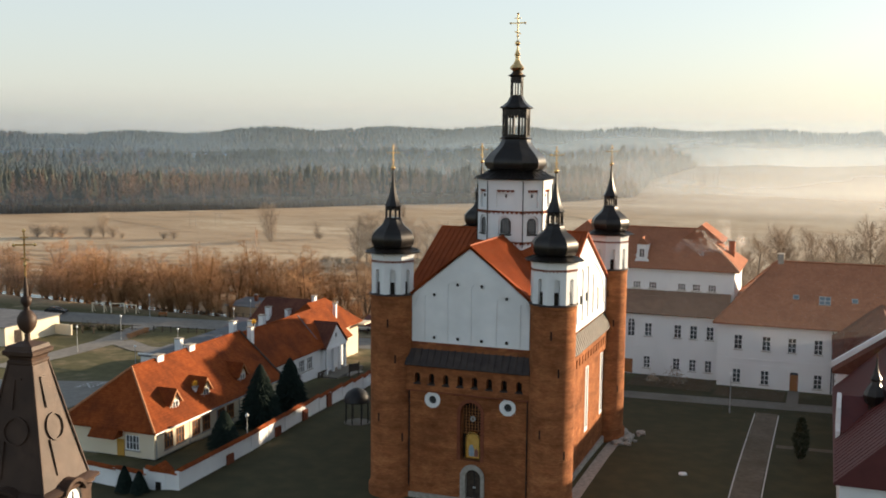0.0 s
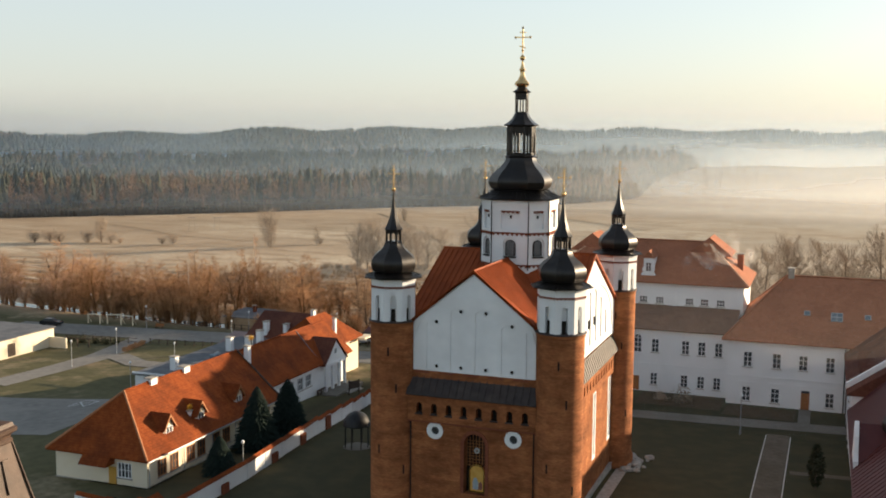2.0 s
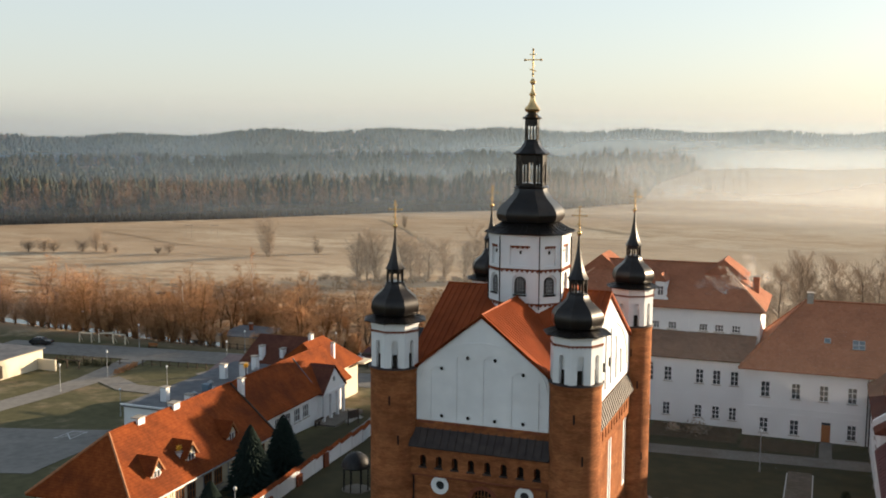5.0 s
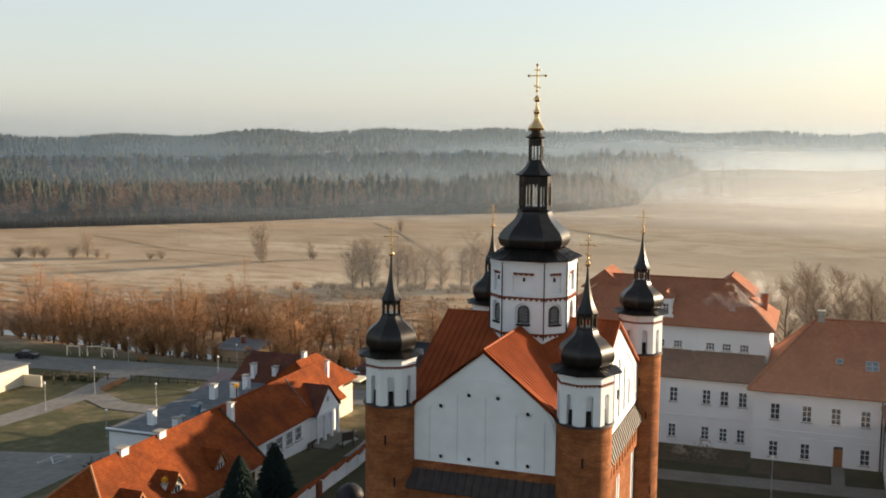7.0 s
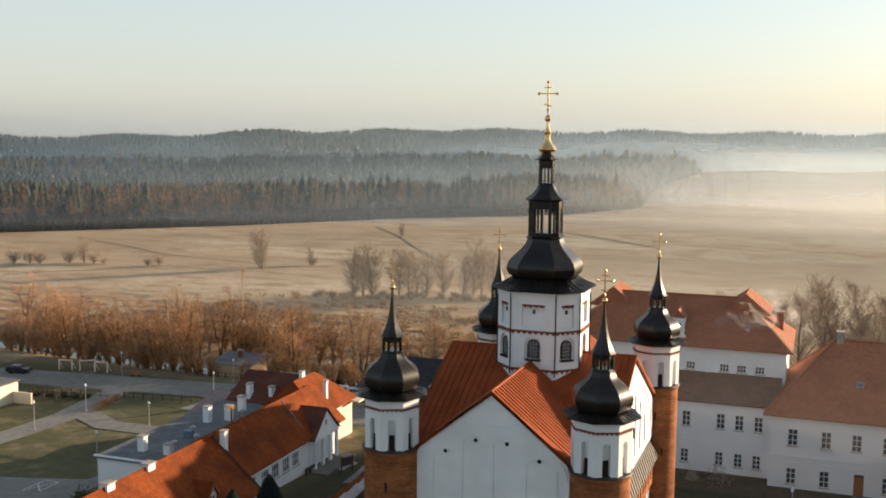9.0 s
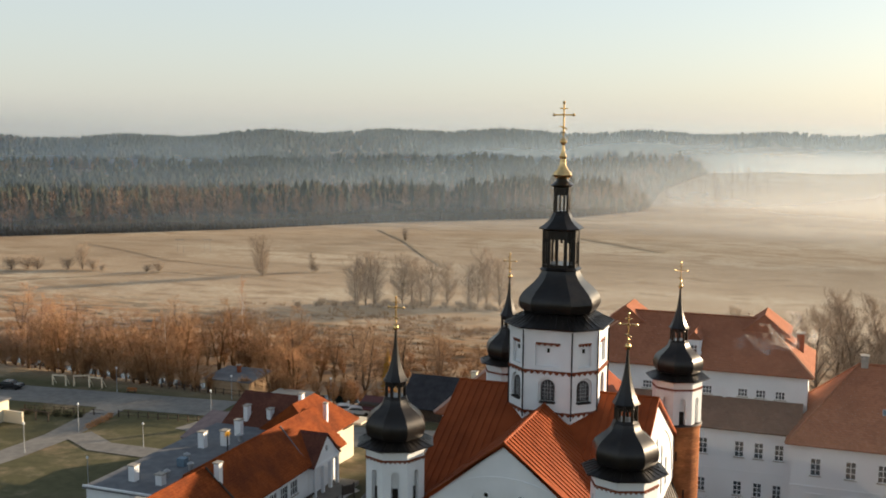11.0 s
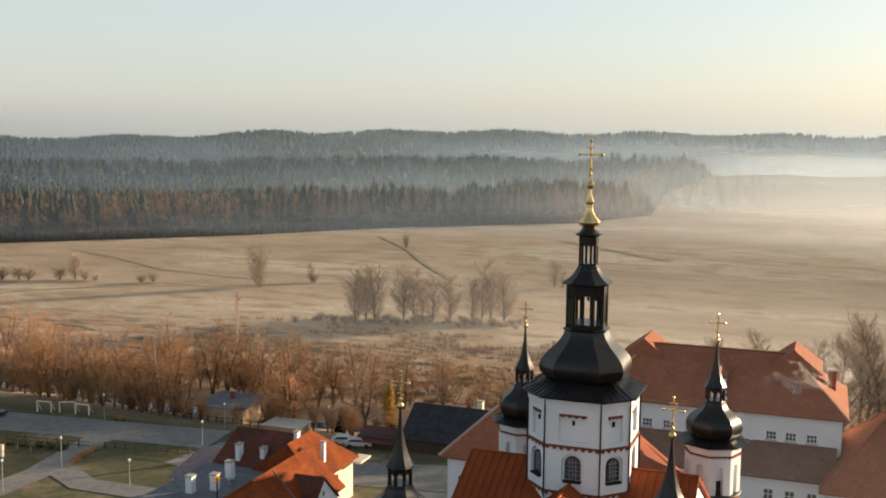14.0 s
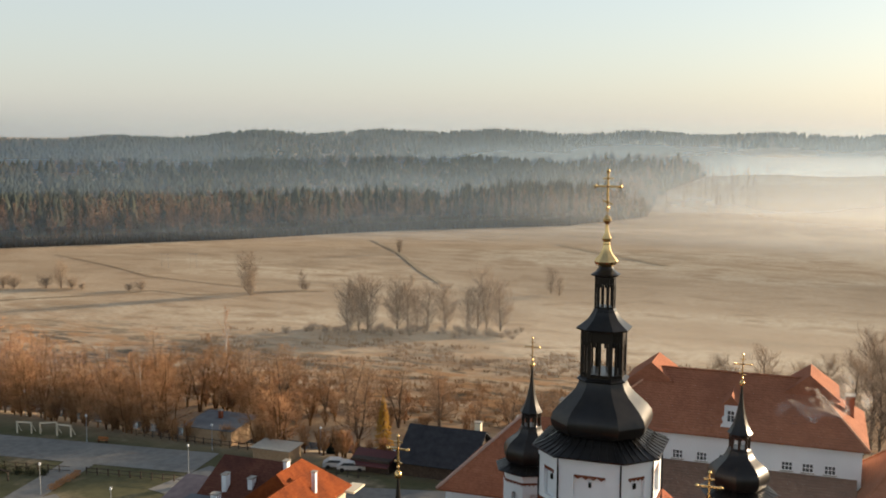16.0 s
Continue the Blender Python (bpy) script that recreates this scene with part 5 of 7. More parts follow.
def build_gate_tower():
    cx, cy, up, turn = 2.8, -56.7, 0.36, 7.0
    h = House("bell_tower", cx, cy, 0.2, "square gate bell tower with a brown copper pyramid spire", "tower")
    m = pose(cx, cy, up, 0, 0, turn)

    def sq(pr):
        return Geo().lathe([(r * math.sqrt(2), z - up if z < 0 else z) for r, z in pr], 4, radians(45), m)
    h.p("tower_wall", sq([(1.5, -0.6), (1.5, 18.6)]), CREAM, "cream plastered tower shaft")
    h.p("clock_storey", sq([(1.42, 18.5), (1.42, 19.75)]), TAN_CU, "brown copper-clad clock storey")
    h.p("cornice", sq([(1.42, 19.55), (1.52, 19.62), (1.52, 19.72), (1.64, 19.80), (1.66, 19.90), (1.56, 19.96), (1.40, 20.02)]), TAN_CU)
    prof = [(1.37, 19.95), (1.20, 20.65), (1.03, 21.4), (0.87, 22.15), (0.71, 22.95), (0.57, 23.7), (0.465, 24.3)]
    sp = h.p("spire", sq(prof), TAN_CU, "brown copper pyramid spire")
    h.p("spire_cap", sq([(0.45, 24.22), (0.50, 24.30), (0.50, 24.38), (0.45, 24.43), (0.47, 24.52), (0.60, 24.62), (0.61, 24.74), (0.54, 24.79), (0.50, 24.92), (0.30, 24.98), (0.14, 25.04)]), TAN_CU, "moulded spire cap", sp)
    h.p("spire_ball", Geo().lathe([(0.14, 25.0), (0.10, 25.12), (0.10, 25.30), (0.17, 25.38), (0.29, 25.52), (0.34, 25.72), (0.32, 25.90), (0.20, 26.06), (0.11, 26.14), (0.10, 26.26), (0.15, 26.32), (0.20, 26.44), (0.18, 26.56), (0.09, 26.64), (0.075, 26.9), (0.04, 27.25), (0.03, 27.3)], 14, 0, m), TAN_CU, "turned copper finial", sp, 40)
    h.p("cross_rod", Geo().tube((cx, cy, 27.2 + up), (cx, cy, 27.8 + up), 0.034, 0.028, 6), GOLD, "", sp)
    h.p("cross", cross_mesh(1.32, 0.34), GOLD, "gilded cross", sp).matrix_basis = pose(cx, cy, 27.6 + up, 0, 0, turn + 35)
    slope = math.degrees(math.atan2(1.37 - 0.465, 24.3 - 19.95))
    for q in range(4):
        rz = turn + 90 * q
        # standing rolls along the hips
        a = radians(rz - 45)
        u, (r0, z0), (r1, z1) = math.sqrt(2), prof[0], prof[-1]
        hp = Geo().tube((cx + math.cos(a) * r0 * u, cy + math.sin(a) * r0 * u, z0 + up), (cx + math.cos(a) * r1 * u, cy + math.sin(a) * r1 * u, z1 + up), 0.05, 0.04, 6)
        h.p("hip_roll", hp, TAN_CU, "", sp)
        f = pose(cx, cy, 0, 0, 0, rz) @ pose(0, -1.37, 19.95 + up) @ pose(0, 0, 0, -slope, 0, 0)
        # raised ornament: straps with a ring between them
        o = Geo()
        o.box(-0.20, -0.13, -0.035, 0.12, 2.85, 3.95, f).box(-0.20, 0.10, -0.035, 0.12, 3.88, 3.95, f)
        o.panel(ring(0.06, 2.12, 0.50, 28), [ring(0.06, 2.12, 0.43, 28)], -0.035, 0.12, "y", f)
        o.box(-0.40, -0.33, -0.035, 0.12, 0.45, 1.75, f)
        h.p("spire_ornament", o, TAN_CU, "raised strapwork of the spire", sp)
        # clock under a curved hood that breaks the cornice
        c = pose(cx, cy, 0, 0, 0, rz) @ pose(0, -1.42, 19.1 + up)
        arc = [(0.62 * math.cos(t), 0.28 + 0.62 * math.sin(t)) for t in np.linspace(0, math.pi, 13)]
        inner = [(0.50 * math.cos(t), 0.28 + 0.50 * math.sin(t)) for t in np.linspace(math.pi, 0, 13)]
        k = h.p("clock_gable", Geo().panel(arc + [(-0.62, -0.6), (0.62, -0.6)], [], -0.12, 0.3, "y", c), TAN_CU, "clock gable with curved hood")
        hood = [(-0.98, 0.62), (-0.70, 0.66)] + [(0.70 * math.cos(t), 0.40 + 0.70 * math.sin(t)) for t in np.linspace(math.pi * 0.88, math.pi * 0.12, 11)] + [(0.70, 0.66), (0.98, 0.62)]
        low = [(u * 0.93, v - 0.13) for u, v in reversed(hood)]
        h.p("clock_hood", Geo().panel(hood + low, [], -0.34, 0.35, "y", c), TAN_CU, "", k)
        h.p("clock_face", Geo().panel(ring(0, 0.25, 0.46, 24), [], -0.16, -0.12, "y", c), WHITE, "white clock face", k)
        h.p("clock_rim", Geo().panel(ring(0, 0.25, 0.52, 24), [ring(0, 0.25, 0.45, 24)], -0.2, -0.1, "y", c), IRON, "", k)
        h.p("clock_mark", Geo().box(-0.025, 0.025, -0.19, -0.16, 0.25, 0.62, c).box(0, 0.26, -0.19, -0.16, 0.225, 0.275, c), IRON, "", k)


def shed(name, label, x0, x1, y0, y1, z0, z1, wm, rm, slope=0.3):
    h = House(name, (x0 + x1) / 2, (y0 + y1) / 2, z0, label, "shed")
    h.p("wall", Geo().box(x0, x1, y0, y1, z0 - 0.5, z1), wm)
    h.p("roof", Geo().prism([(y0 - 0.3, z1), (y1 + 0.3, z1 + slope), (y1 + 0.3, z1 + slope + 0.15), (y0 - 0.3, z1 + 0.15)], x0 - 0.3, x1 + 0.3, "x"), rm)
    return h


def build_sheds():
    s = shed("white_shed", "low cream flat-roofed shed by the lawn", -118, -102.5, 53, 66.5, -4.2, -1.1, CREAM, FELT, 0.25)
    s.p("door", Geo().box(-102.5, -102.42, 55.2, 56.9, -4.1, -1.9), DARKWOOD, "dark shed door")
    s.p("yard_wall", Geo().box(-102.5, -98.8, 65.2, 65.6, -4.6, -2.4), CREAM, "cream yard wall")
    s.p("pergola_beam", Geo().box(-101.5, -95.5, 67.8, 68.0, -2.9, -2.75), DARKWOOD)
    for x in (-101, -98.5, -96):
        s.p("pergola_post", Geo().box(x - 0.07, x + 0.07, 67.8, 68.0, -4.6, -2.8), DARKWOOD)
    chimney(s, -112, 60, -1.2, -0.2, 0.6, 0.6)
    k = shed("river_hut", "small flat-roofed brick hut on the river bank", -84.5, -75.5, 94.5, 102.5, -4.8, -2.3, mat("tan_brick", (0.30, 0.21, 0.13), (0.38, 0.27, 0.17), 3, 0.9), FELT, 0.45)
    chimney(k, -80.5, 99.5, -2.2, -0.6, 0.6, 0.6, TRIM)
    k2 = shed("small_hut", "small tan brick hut with flat roof", -68.6, -62.4, 89.5, 93.5, -4.6, -2.6, bpy.data.materials["tan_brick"], mat("pale_felt", (0.42, 0.38, 0.32), (0.5, 0.45, 0.38), 2, 0.9), 0.1)
    b = House("dark_barn", -39, 94, -4.4, "dark timber barn with a black pitched roof", "barn")
    b.p("wall", Geo().box(-44.6, -33.6, 90.5, 101.5, -5.0, -2.0), DARKWOOD, "dark timber wall")
    b.p("gable_wall", Geo().prism([(90.5, -2.0), (101.5, -2.0), (96.0, 1.6)], -44.5, -33.7, "x"), DARKWOOD)
    for sgn in (-1, 1):
        b.p("roof", Geo().prism([(96 + sgn * 6.3, -2.3), (96, 1.75), (96, 1.95), (96 + sgn * 6.4, -2.15)], -45.2, -33.0, "x"), mat("black_felt_roof", (0.03, 0.03, 0.035), (0.05, 0.05, 0.055), 1, 0.85), "black roofing felt slope")
    chimney(b, -34.6, 97, 0.8, 2.9, 0.9, 0.9, CREAM)
    b.p("lean_to_roof", Geo().prism([(89.0, -3.2), (93.5, -2.0), (93.5, -1.85), (89.0, -3.05)], -52.5, -46.0, "x"), MAROON, "dull red lean-to roof")
    b.p("lean_to_wall", Geo().box(-52.2, -46.1, 90.0, 93.5, -5, -2.4), DARKWOOD)


build_school()
build_hall()
build_annex()
build_monastery()
build_east()
build_gate_tower()
build_sheds()

# ---- paths, walls, lamps and yards ----
def strip(points, width, lift, step=1.5, across=3):
    """A ribbon of paving laid over the ground along a line."""
    pts = []
    for (x0, y0), (x1, y1) in zip(points, points[1:]):
        n = max(1, int(math.hypot(x1 - x0, y1 - y0) / step))
        pts += [(x0 + (x1 - x0) * k / n, y0 + (y1 - y0) * k / n) for k in range(n)]
    pts.append(points[-1])
    g = Geo()
    for i, (x, y) in enumerate(pts):
        a, b = pts[max(0, i - 1)], pts[min(len(pts) - 1, i + 1)]
        d = math.hypot(b[0] - a[0], b[1] - a[1])
        nx, ny = -(b[1] - a[1]) / d, (b[0] - a[0]) / d
        for k in range(across + 1):
            o = (k / across - 0.5) * width
            g.v.append((x + nx * o, y + ny * o, ground_z(x + nx * o, y + ny * o) + lift))
    w = across + 1
    g.f = [(i * w + k, i * w + k + 1, (i + 1) * w + k + 1, (i + 1) * w + k) for i in range(len(pts) - 1) for k in range(across)]
    return g


def build_paths():
    ground_piece("path", strip([(23.1, 6), (23.2, 32), (23.2, 47)], 2.6, 0.05), GRAVEL, "brown gravel path between pale kerbs", "path")
    for x in (21.8, 24.6):
        ground_piece("kerb", strip([(x, 6), (x, 46)], 0.12, 0.12, 2, 1), mat("pale_kerb", (0.5, 0.48, 0.44), (0.6, 0.57, 0.52), 4, 0.9), "pale stone kerb", "kerb")
    ground_piece("path", strip([(3, 50.5), (10, 51.0), (18, 51.6), (31, 52.6)], 4.2, 0.06), PAVING, "grey paved walk before the monastery", "path")
    ground_piece("path", strip([(25.9, 54), (25.9, 61.7)], 1.5, 0.07), PAVING, "grey paved door path", "path")
    ground_piece("path", strip([(25, 29.5), (31, 29.9)], 1.4, 0.05), GRAVEL, "narrow gravel path over the lawn", "path")
    ground_piece("path", strip([(8.6, -3), (8.6, 27), (5, 31)], 1.2, 0.05), STONE, "stone apron round the church", "path")
    bed = mat("brown_soil", (0.075, 0.055, 0.035), (0.12, 0.09, 0.055), 2, 0.97, 0, 0.4, 8)
    ground_piece("flower_bed", strip([(4, 60.3), (15.3, 60.3)], 7.0, 0.05, 1.5, 5), bed, "brown winter flower bed", "flower bed")
    ground_piece("flower_bed", strip([(15.8, 58.0), (24.8, 57.6)], 5.5, 0.055, 1.5, 5), bed, "brown winter flower bed", "flower bed")
    # town side
    ground_piece("road", strip([(-124, 79.0), (-95, 82.3), (-74, 84.8)], 9.5, 0.06, 2, 4), ASPHALT, "pale frosted asphalt car park", "car park")
    ground_piece("road", strip([(-74, 78), (-60, 75), (-45, 78), (-28, 82), (-12, 84)], 12, 0.05, 2, 6), ASPHALT, "frosted asphalt yard road", "road")
    ground_piece("road", strip([(-33, 74), (-31, 62), (-29.5, 52), (-29, 46)], 9, 0.055, 2, 4), ASPHALT, "frosted asphalt lane", "road")
    ground_piece("path", strip([(-91, 40), (-89.5, 52), (-89, 62), (-91, 74), (-92, 79)], 5.0, 0.07, 2, 4), ASPHALT, "pale paved park walk", "path")
    ground_piece("path", strip([(-87, 64), (-80, 60.2), (-70, 60.4), (-61, 61)], 4.2, 0.08, 2, 3), ASPHALT, "pale paved park walk", "path")
    ground_piece("pavement", strip([(-92, 22), (-75, 24.5), (-60, 26)], 22, 0.05, 2.5, 8), ASPHALT, "frosted asphalt play yard", "yard")
    ground_piece("pavement", strip([(-62, 36), (-60, 48), (-59, 58)], 5, 0.06, 2.5, 3), ASPHALT, "frosted asphalt strip beside the annex", "yard")
    line = mat("white_road_paint", (0.5, 0.5, 0.5), (0.62, 0.62, 0.61), 5, 0.9)
    for a, b in (((-69, 30.5), (-69.5, 35)), ((-69.5, 35), (-67, 34.6)), ((-67, 34.6), (-69, 30.5)), ((-66.4, 30.5), (-69.3, 33.5)), ((-66.4, 30.5), (-67, 34.6))):
        ground_piece("painted_line", strip([a, b], 0.16, 0.10, 1, 1), line, "white painted court line", "marking")
    for k in range(9):
        x = -106 + k * 3.6
        ground_piece("painted_line", strip([(x, 79.2 + 0.09 * k * 3), (x + 1.0, 83.6 + 0.09 * k * 3)], 0.12, 0.10, 1, 1), mat("grey_joint", (0.16, 0.155, 0.15), (0.2, 0.19, 0.18), 5, 0.9), "thin darker stripe across the car park", "marking")
    # river
    g = Geo()
    xs = list(range(-330, 120, 6))
    for x in xs:
        yr = river_y(x)
        for o in (-5.2, 5.2):
            g.v.append((x, yr + o, -5.9))
    g.f = [(2 * i, 2 * i + 2, 2 * i + 3, 2 * i + 1) for i in range(len(xs) - 1)]
    ground_piece("water", g, mat("still_river_water", (0.03, 0.045, 0.055), (0.04, 0.055, 0.065), 0.2, 0.06, 0, 0.04, 1.5, spec=0.5), "still blue-grey river water", "river")
    # drainage ditches over the meadow
    dm = mat("ditch_sedge", (0.27, 0.21, 0.14), (0.36, 0.285, 0.19), 0.4, 0.97, 0, 0.3)
    for pts, w in (([(-174, 373), (-145, 334), (-120, 292), (-97, 258)], 1.7), ([(-94, 390), (-70, 366), (-40, 338)], 4.0), ([(-212, 181), (-205, 192), (-187, 207), (-180, 219), (-162, 217), (-149, 228), (-130, 238)], 1.0), ([(-266, 278), (-228, 261), (-199, 244), (-170, 238), (-156, 236)], 0.9)):
        ground_piece("ditch", strip(pts, w, 0.18, 4, 2), dm, "dark sedge-grown drainage ditch", "ditch")


def build_boundary_wall():
    w = thing("boundary_wall", -26.5, 18, -1.0, "white rendered boundary wall with red tile coping", "wall")
    off = Matrix.Translation((26.5, -18, 1.0))
    pts = [(-37.5, -5.2), (-26.0, -6.8), (-26.0, 6.0), (-26.5, 14), (-27.4, 24), (-29.0, 40), (-30.2, 47)]
    for (x0, y0), (x1, y1) in zip(pts, pts[1:]):
        n = max(1, round(math.hypot(x1 - x0, y1 - y0) / 4.2))
        for k in range(n):
            ax, ay = x0 + (x1 - x0) * k / n, y0 + (y1 - y0) * k / n
            bx, by = x0 + (x1 - x0) * (k + 1) / n, y0 + (y1 - y0) * (k + 1) / n
            ln, an = math.hypot(bx - ax, by - ay), math.degrees(math.atan2(by - ay, bx - ax))
            zb = ground_z((ax + bx) / 2, (ay + by) / 2)
            m = pose(ax, ay, zb, 0, 0, an)
            part("wall_bay", Geo().box(0.06, ln - 0.06, -0.16, 0.16, -0.6, 1.7, m), WHITE2, w, at=off)
            part("pier", Geo().box(-0.2, 0.2, -0.22, 0.22, -0.6, 1.75, m), WHITE2, w, at=off)
            part("coping", Geo().prism([(-0.36, 1.72), (0.36, 1.72), (0, 2.02)], -0.05, ln + 0.05, "x", m), TILE, w, at=off)
    for x, y in ((-26.2, 11.8), (-26.75, 19.1), (-27.5, 26.8), (-25.8, 1.5)):
        part("wall_plaque", Geo().box(x + 0.05, x + 0.28, y - 0.55, y + 0.55, -0.85, 0.85), TRIM, w, "dark red niche shutter", at=off)
    g = thing("gate_pier", -28.2, -6.3, -0.9, "white wall pier with a small tiled gable", "gate")
    part("pier", Geo().box(-0.8, 0.8, -0.5, 0.5, -0.6, 2.2), WHITE2, g)
    part("gable_roof", Geo().prism([(-1.0, 2.2), (1.0, 2.2), (0, 2.95)], -0.7, 0.7), TILE, g)
    # dark box on the pier face paints the shade of a niche
    part("niche", Geo().box(-0.3, 0.3, -0.55, -0.45, 0.2, 1.2), DARK, g)


def lamp_mesh(h):
    post = Geo().lathe([(0.09, 0), (0.09, 0.4), (0.055, 0.5), (0.045, h - 0.3)], 8)
    head = Geo().lathe([(0.05, h - 0.3), (0.13, h - 0.25), (0.17, h - 0.1), (0.17, h), (0.09, h + 0.1), (0.02, h + 0.16)], 10)
    return post.mesh("post", GREYMETAL, 40), head.mesh("lamp_head", WHITE, 40)


def build_lamps():
    spots = [(-87.7, 65.0, 4.5), (-87.9, 53.8, 4.5), (-70, 45.5, 4.0), (-61, 52, 4.0), (-97.5, 86.8, 4.5), (-73.5, 79.5, 4.5), (-119, 97, 4.5), (-76.5, 90.5, 4.2), (-60, 95.5, 4.5), (18.8, 45.4, 5.0), (-27.0, 7.0, 3.6), (-74, 62.5, 3.6)]
    post, head = lamp_mesh(4.5)
    for x, y, h in spots:
        t = thing("street_lamp", x, y, ground_z(x, y), "slim grey lamp post with a pale round head", "lamp", group="park lamps")
        t.scale = (1, 1, h / 4.5)
        part("post", post, None, t)
        part("lamp_head", head, None, t)


def build_fences():
    def fence(pts, label, gap=1.6, h=1.1):
        f = thing("park_fence", pts[0][0], pts[0][1], ground_z(*pts[0]), label, "fence")
        off = Matrix.Translation((-pts[0][0], -pts[0][1], -ground_z(*pts[0])))
        for (x0, y0), (x1, y1) in zip(pts, pts[1:]):
            n = int(math.hypot(x1 - x0, y1 - y0) / gap)
            for k in range(n):
                a = (x0 + (x1 - x0) * k / n, y0 + (y1 - y0) * k / n)
                b = (x0 + (x1 - x0) * (k + 1) / n, y0 + (y1 - y0) * (k + 1) / n)
                za, zb = ground_z(*a), ground_z(*b)
                part("post", Geo().box(a[0] - 0.07, a[0] + 0.07, a[1] - 0.07, a[1] + 0.07, za - 0.2, za + h), DARKWOOD, f, at=off)
                g = Geo()
                for z in (0.35, h - 0.15):
                    g.tube((*a, za + z), (*b, zb + z), 0.045, 0.045, 4)
                part("rail", g, DARKWOOD, f, at=off)
    fence([(-104, 71.6), (-90, 73.8)], "low dark wooden rail fence by the park")
    fence([(-87.5, 74.3), (-72, 76.4)], "low dark wooden rail fence by the park")
    fence([(-93, 93.5), (-70, 93.0)], "low dark wooden rail fence by the river")
    fence([(-60, 86.5), (-48, 87.2)], "low dark wooden rail fence by the yard")
    # hedges along the walks
    for a, b, lab in (((-87.5, 66.5), (-88.3, 73.6), "low brown beech hedge"),):
        g = Geo()
        rng = random.Random(3)
        for k in range(500):
            f = rng.random()
            x, y = a[0] + (b[0] - a[0]) * f + rng.uniform(-0.5, 0.5), a[1] + (b[1] - a[1]) * f
            z = ground_z(x, y) + rng.uniform(0, 0.7)
            d = Vector((rng.uniform(-1, 1), rng.uniform(-1, 1), rng.uniform(0.2, 1))).normalized() * 0.35
            g.add([(x, y, z), (x + d.x, y + d.y, z + d.z), (x + 0.14, y + 0.1, z + 0.1)], [(0, 1, 2)])
        tagged(new("hedge", g.mesh("hedge", TWIG_O)), lab, "hedge", kind="stuff")
    # play frames
    for x, y, r in ((-110.4, 87.2, 10), (-106.5, 88.4, 30), (-103.2, 88.2, 5)):
        t = thing("goal_frame", x, y, ground_z(x, y), "pale wooden goal frame on the grass", "goal", r, group="play frames")
        for u in (-1.3, 1.3):
            part("post", Geo().box(u - 0.1, u + 0.1, -0.1, 0.1, -0.1, 1.9), CREAM, t)
            part("brace", Geo().tube((u, 0, 1.8), (u, 1.2, 0), 0.07, 0.07, 4), CREAM, t)
        part("crossbar", Geo().box(-1.4, 1.4, -0.1, 0.1, 1.75, 1.95), CREAM, t)
    # gazebo with a dark dome
    x, y = -20.2, 19.6
    t = thing("gazebo", x, y, ground_z(x, y), "round garden gazebo with dark metal dome", "gazebo")
    part("dome", Geo().lathe([(1.5, 2.5), (1.55, 2.6), (1.42, 3.1), (1.1, 3.6), (0.6, 3.95), (0.1, 4.1)], 16), IRON, t, "", 40)
    for k in range(8):
        part("post", Geo().tube((1.35 * math.cos(k * math.pi / 4), 1.35 * math.sin(k * math.pi / 4), -0.1), (1.35 * math.cos(k * math.pi / 4), 1.35 * math.sin(k * math.pi / 4), 2.55), 0.06, 0.06, 6), IRON, t)
    part("floor", Geo().lathe([(1.5, -0.2), (1.5, 0.1)], 16), PAVING, t)
    # notice board, bench, manhole, boulders
    t = thing("notice_board", -35.0, 50.2, ground_z(-35, 50.2), "dark wooden notice board on two posts", "notice board", 60)
    part("board", Geo().box(-0.9, 0.9, -0.05, 0.05, 0.9, 2.0), DARKWOOD, t)
    for u in (-0.85, 0.85):
        part("post", Geo().box(u - 0.06, u + 0.06, -0.06, 0.06, -0.2, 2.2), DARKWOOD, t)
    t = thing("bench", -95.0, 87.5, ground_z(-95, 87.5), "wooden park bench on the grass", "bench", 10)
    part("seat", Geo().box(-0.9, 0.9, -0.25, 0.25, 0.42, 0.48), WOOD, t)
    part("backrest", Geo().box(-0.9, 0.9, 0.25, 0.3, 0.55, 0.95), WOOD, t)
    for u in (-0.7, 0.7):
        part("leg", Geo().box(u - 0.05, u + 0.05, -0.22, 0.3, -0.1, 0.55), IRON, t)
    tagged(new("well_cover", Geo().lathe([(0.42, 0), (0.42, 0.12), (0.36, 0.16)], 16).mesh("well_cover", WHITE, 40)), "pale round well cover in the lawn", "cover").matrix_basis = pose(17.0, 14.7, ground_z(17, 14.7))
    rng = random.Random(11)
    for k in range(26):
        x, y = rng.uniform(8.6, 10.6), rng.uniform(22.5, 28.5)
        s = rng.uniform(0.22, 0.6)
        b = bmesh.new()
        bmesh.ops.create_icosphere(b, subdivisions=2, radius=s)
        for v in b.verts:
            v.co *= 1 + 0.35 * noise.noise(v.co * 3 / s + Vector((k, 0, 0)))
            v.co.z *= 0.65
        me = bpy.data.meshes.new("boulder")
        b.to_mesh(me)
        b.free()
        me.materials.append(STONE)
        tagged(new("boulder", me), "grey fieldstone boulder beside the tower", "stone", "boulders by the tower").matrix_basis = pose(x, y, ground_z(x, y) + s * 0.3, 0, 0, k * 40)


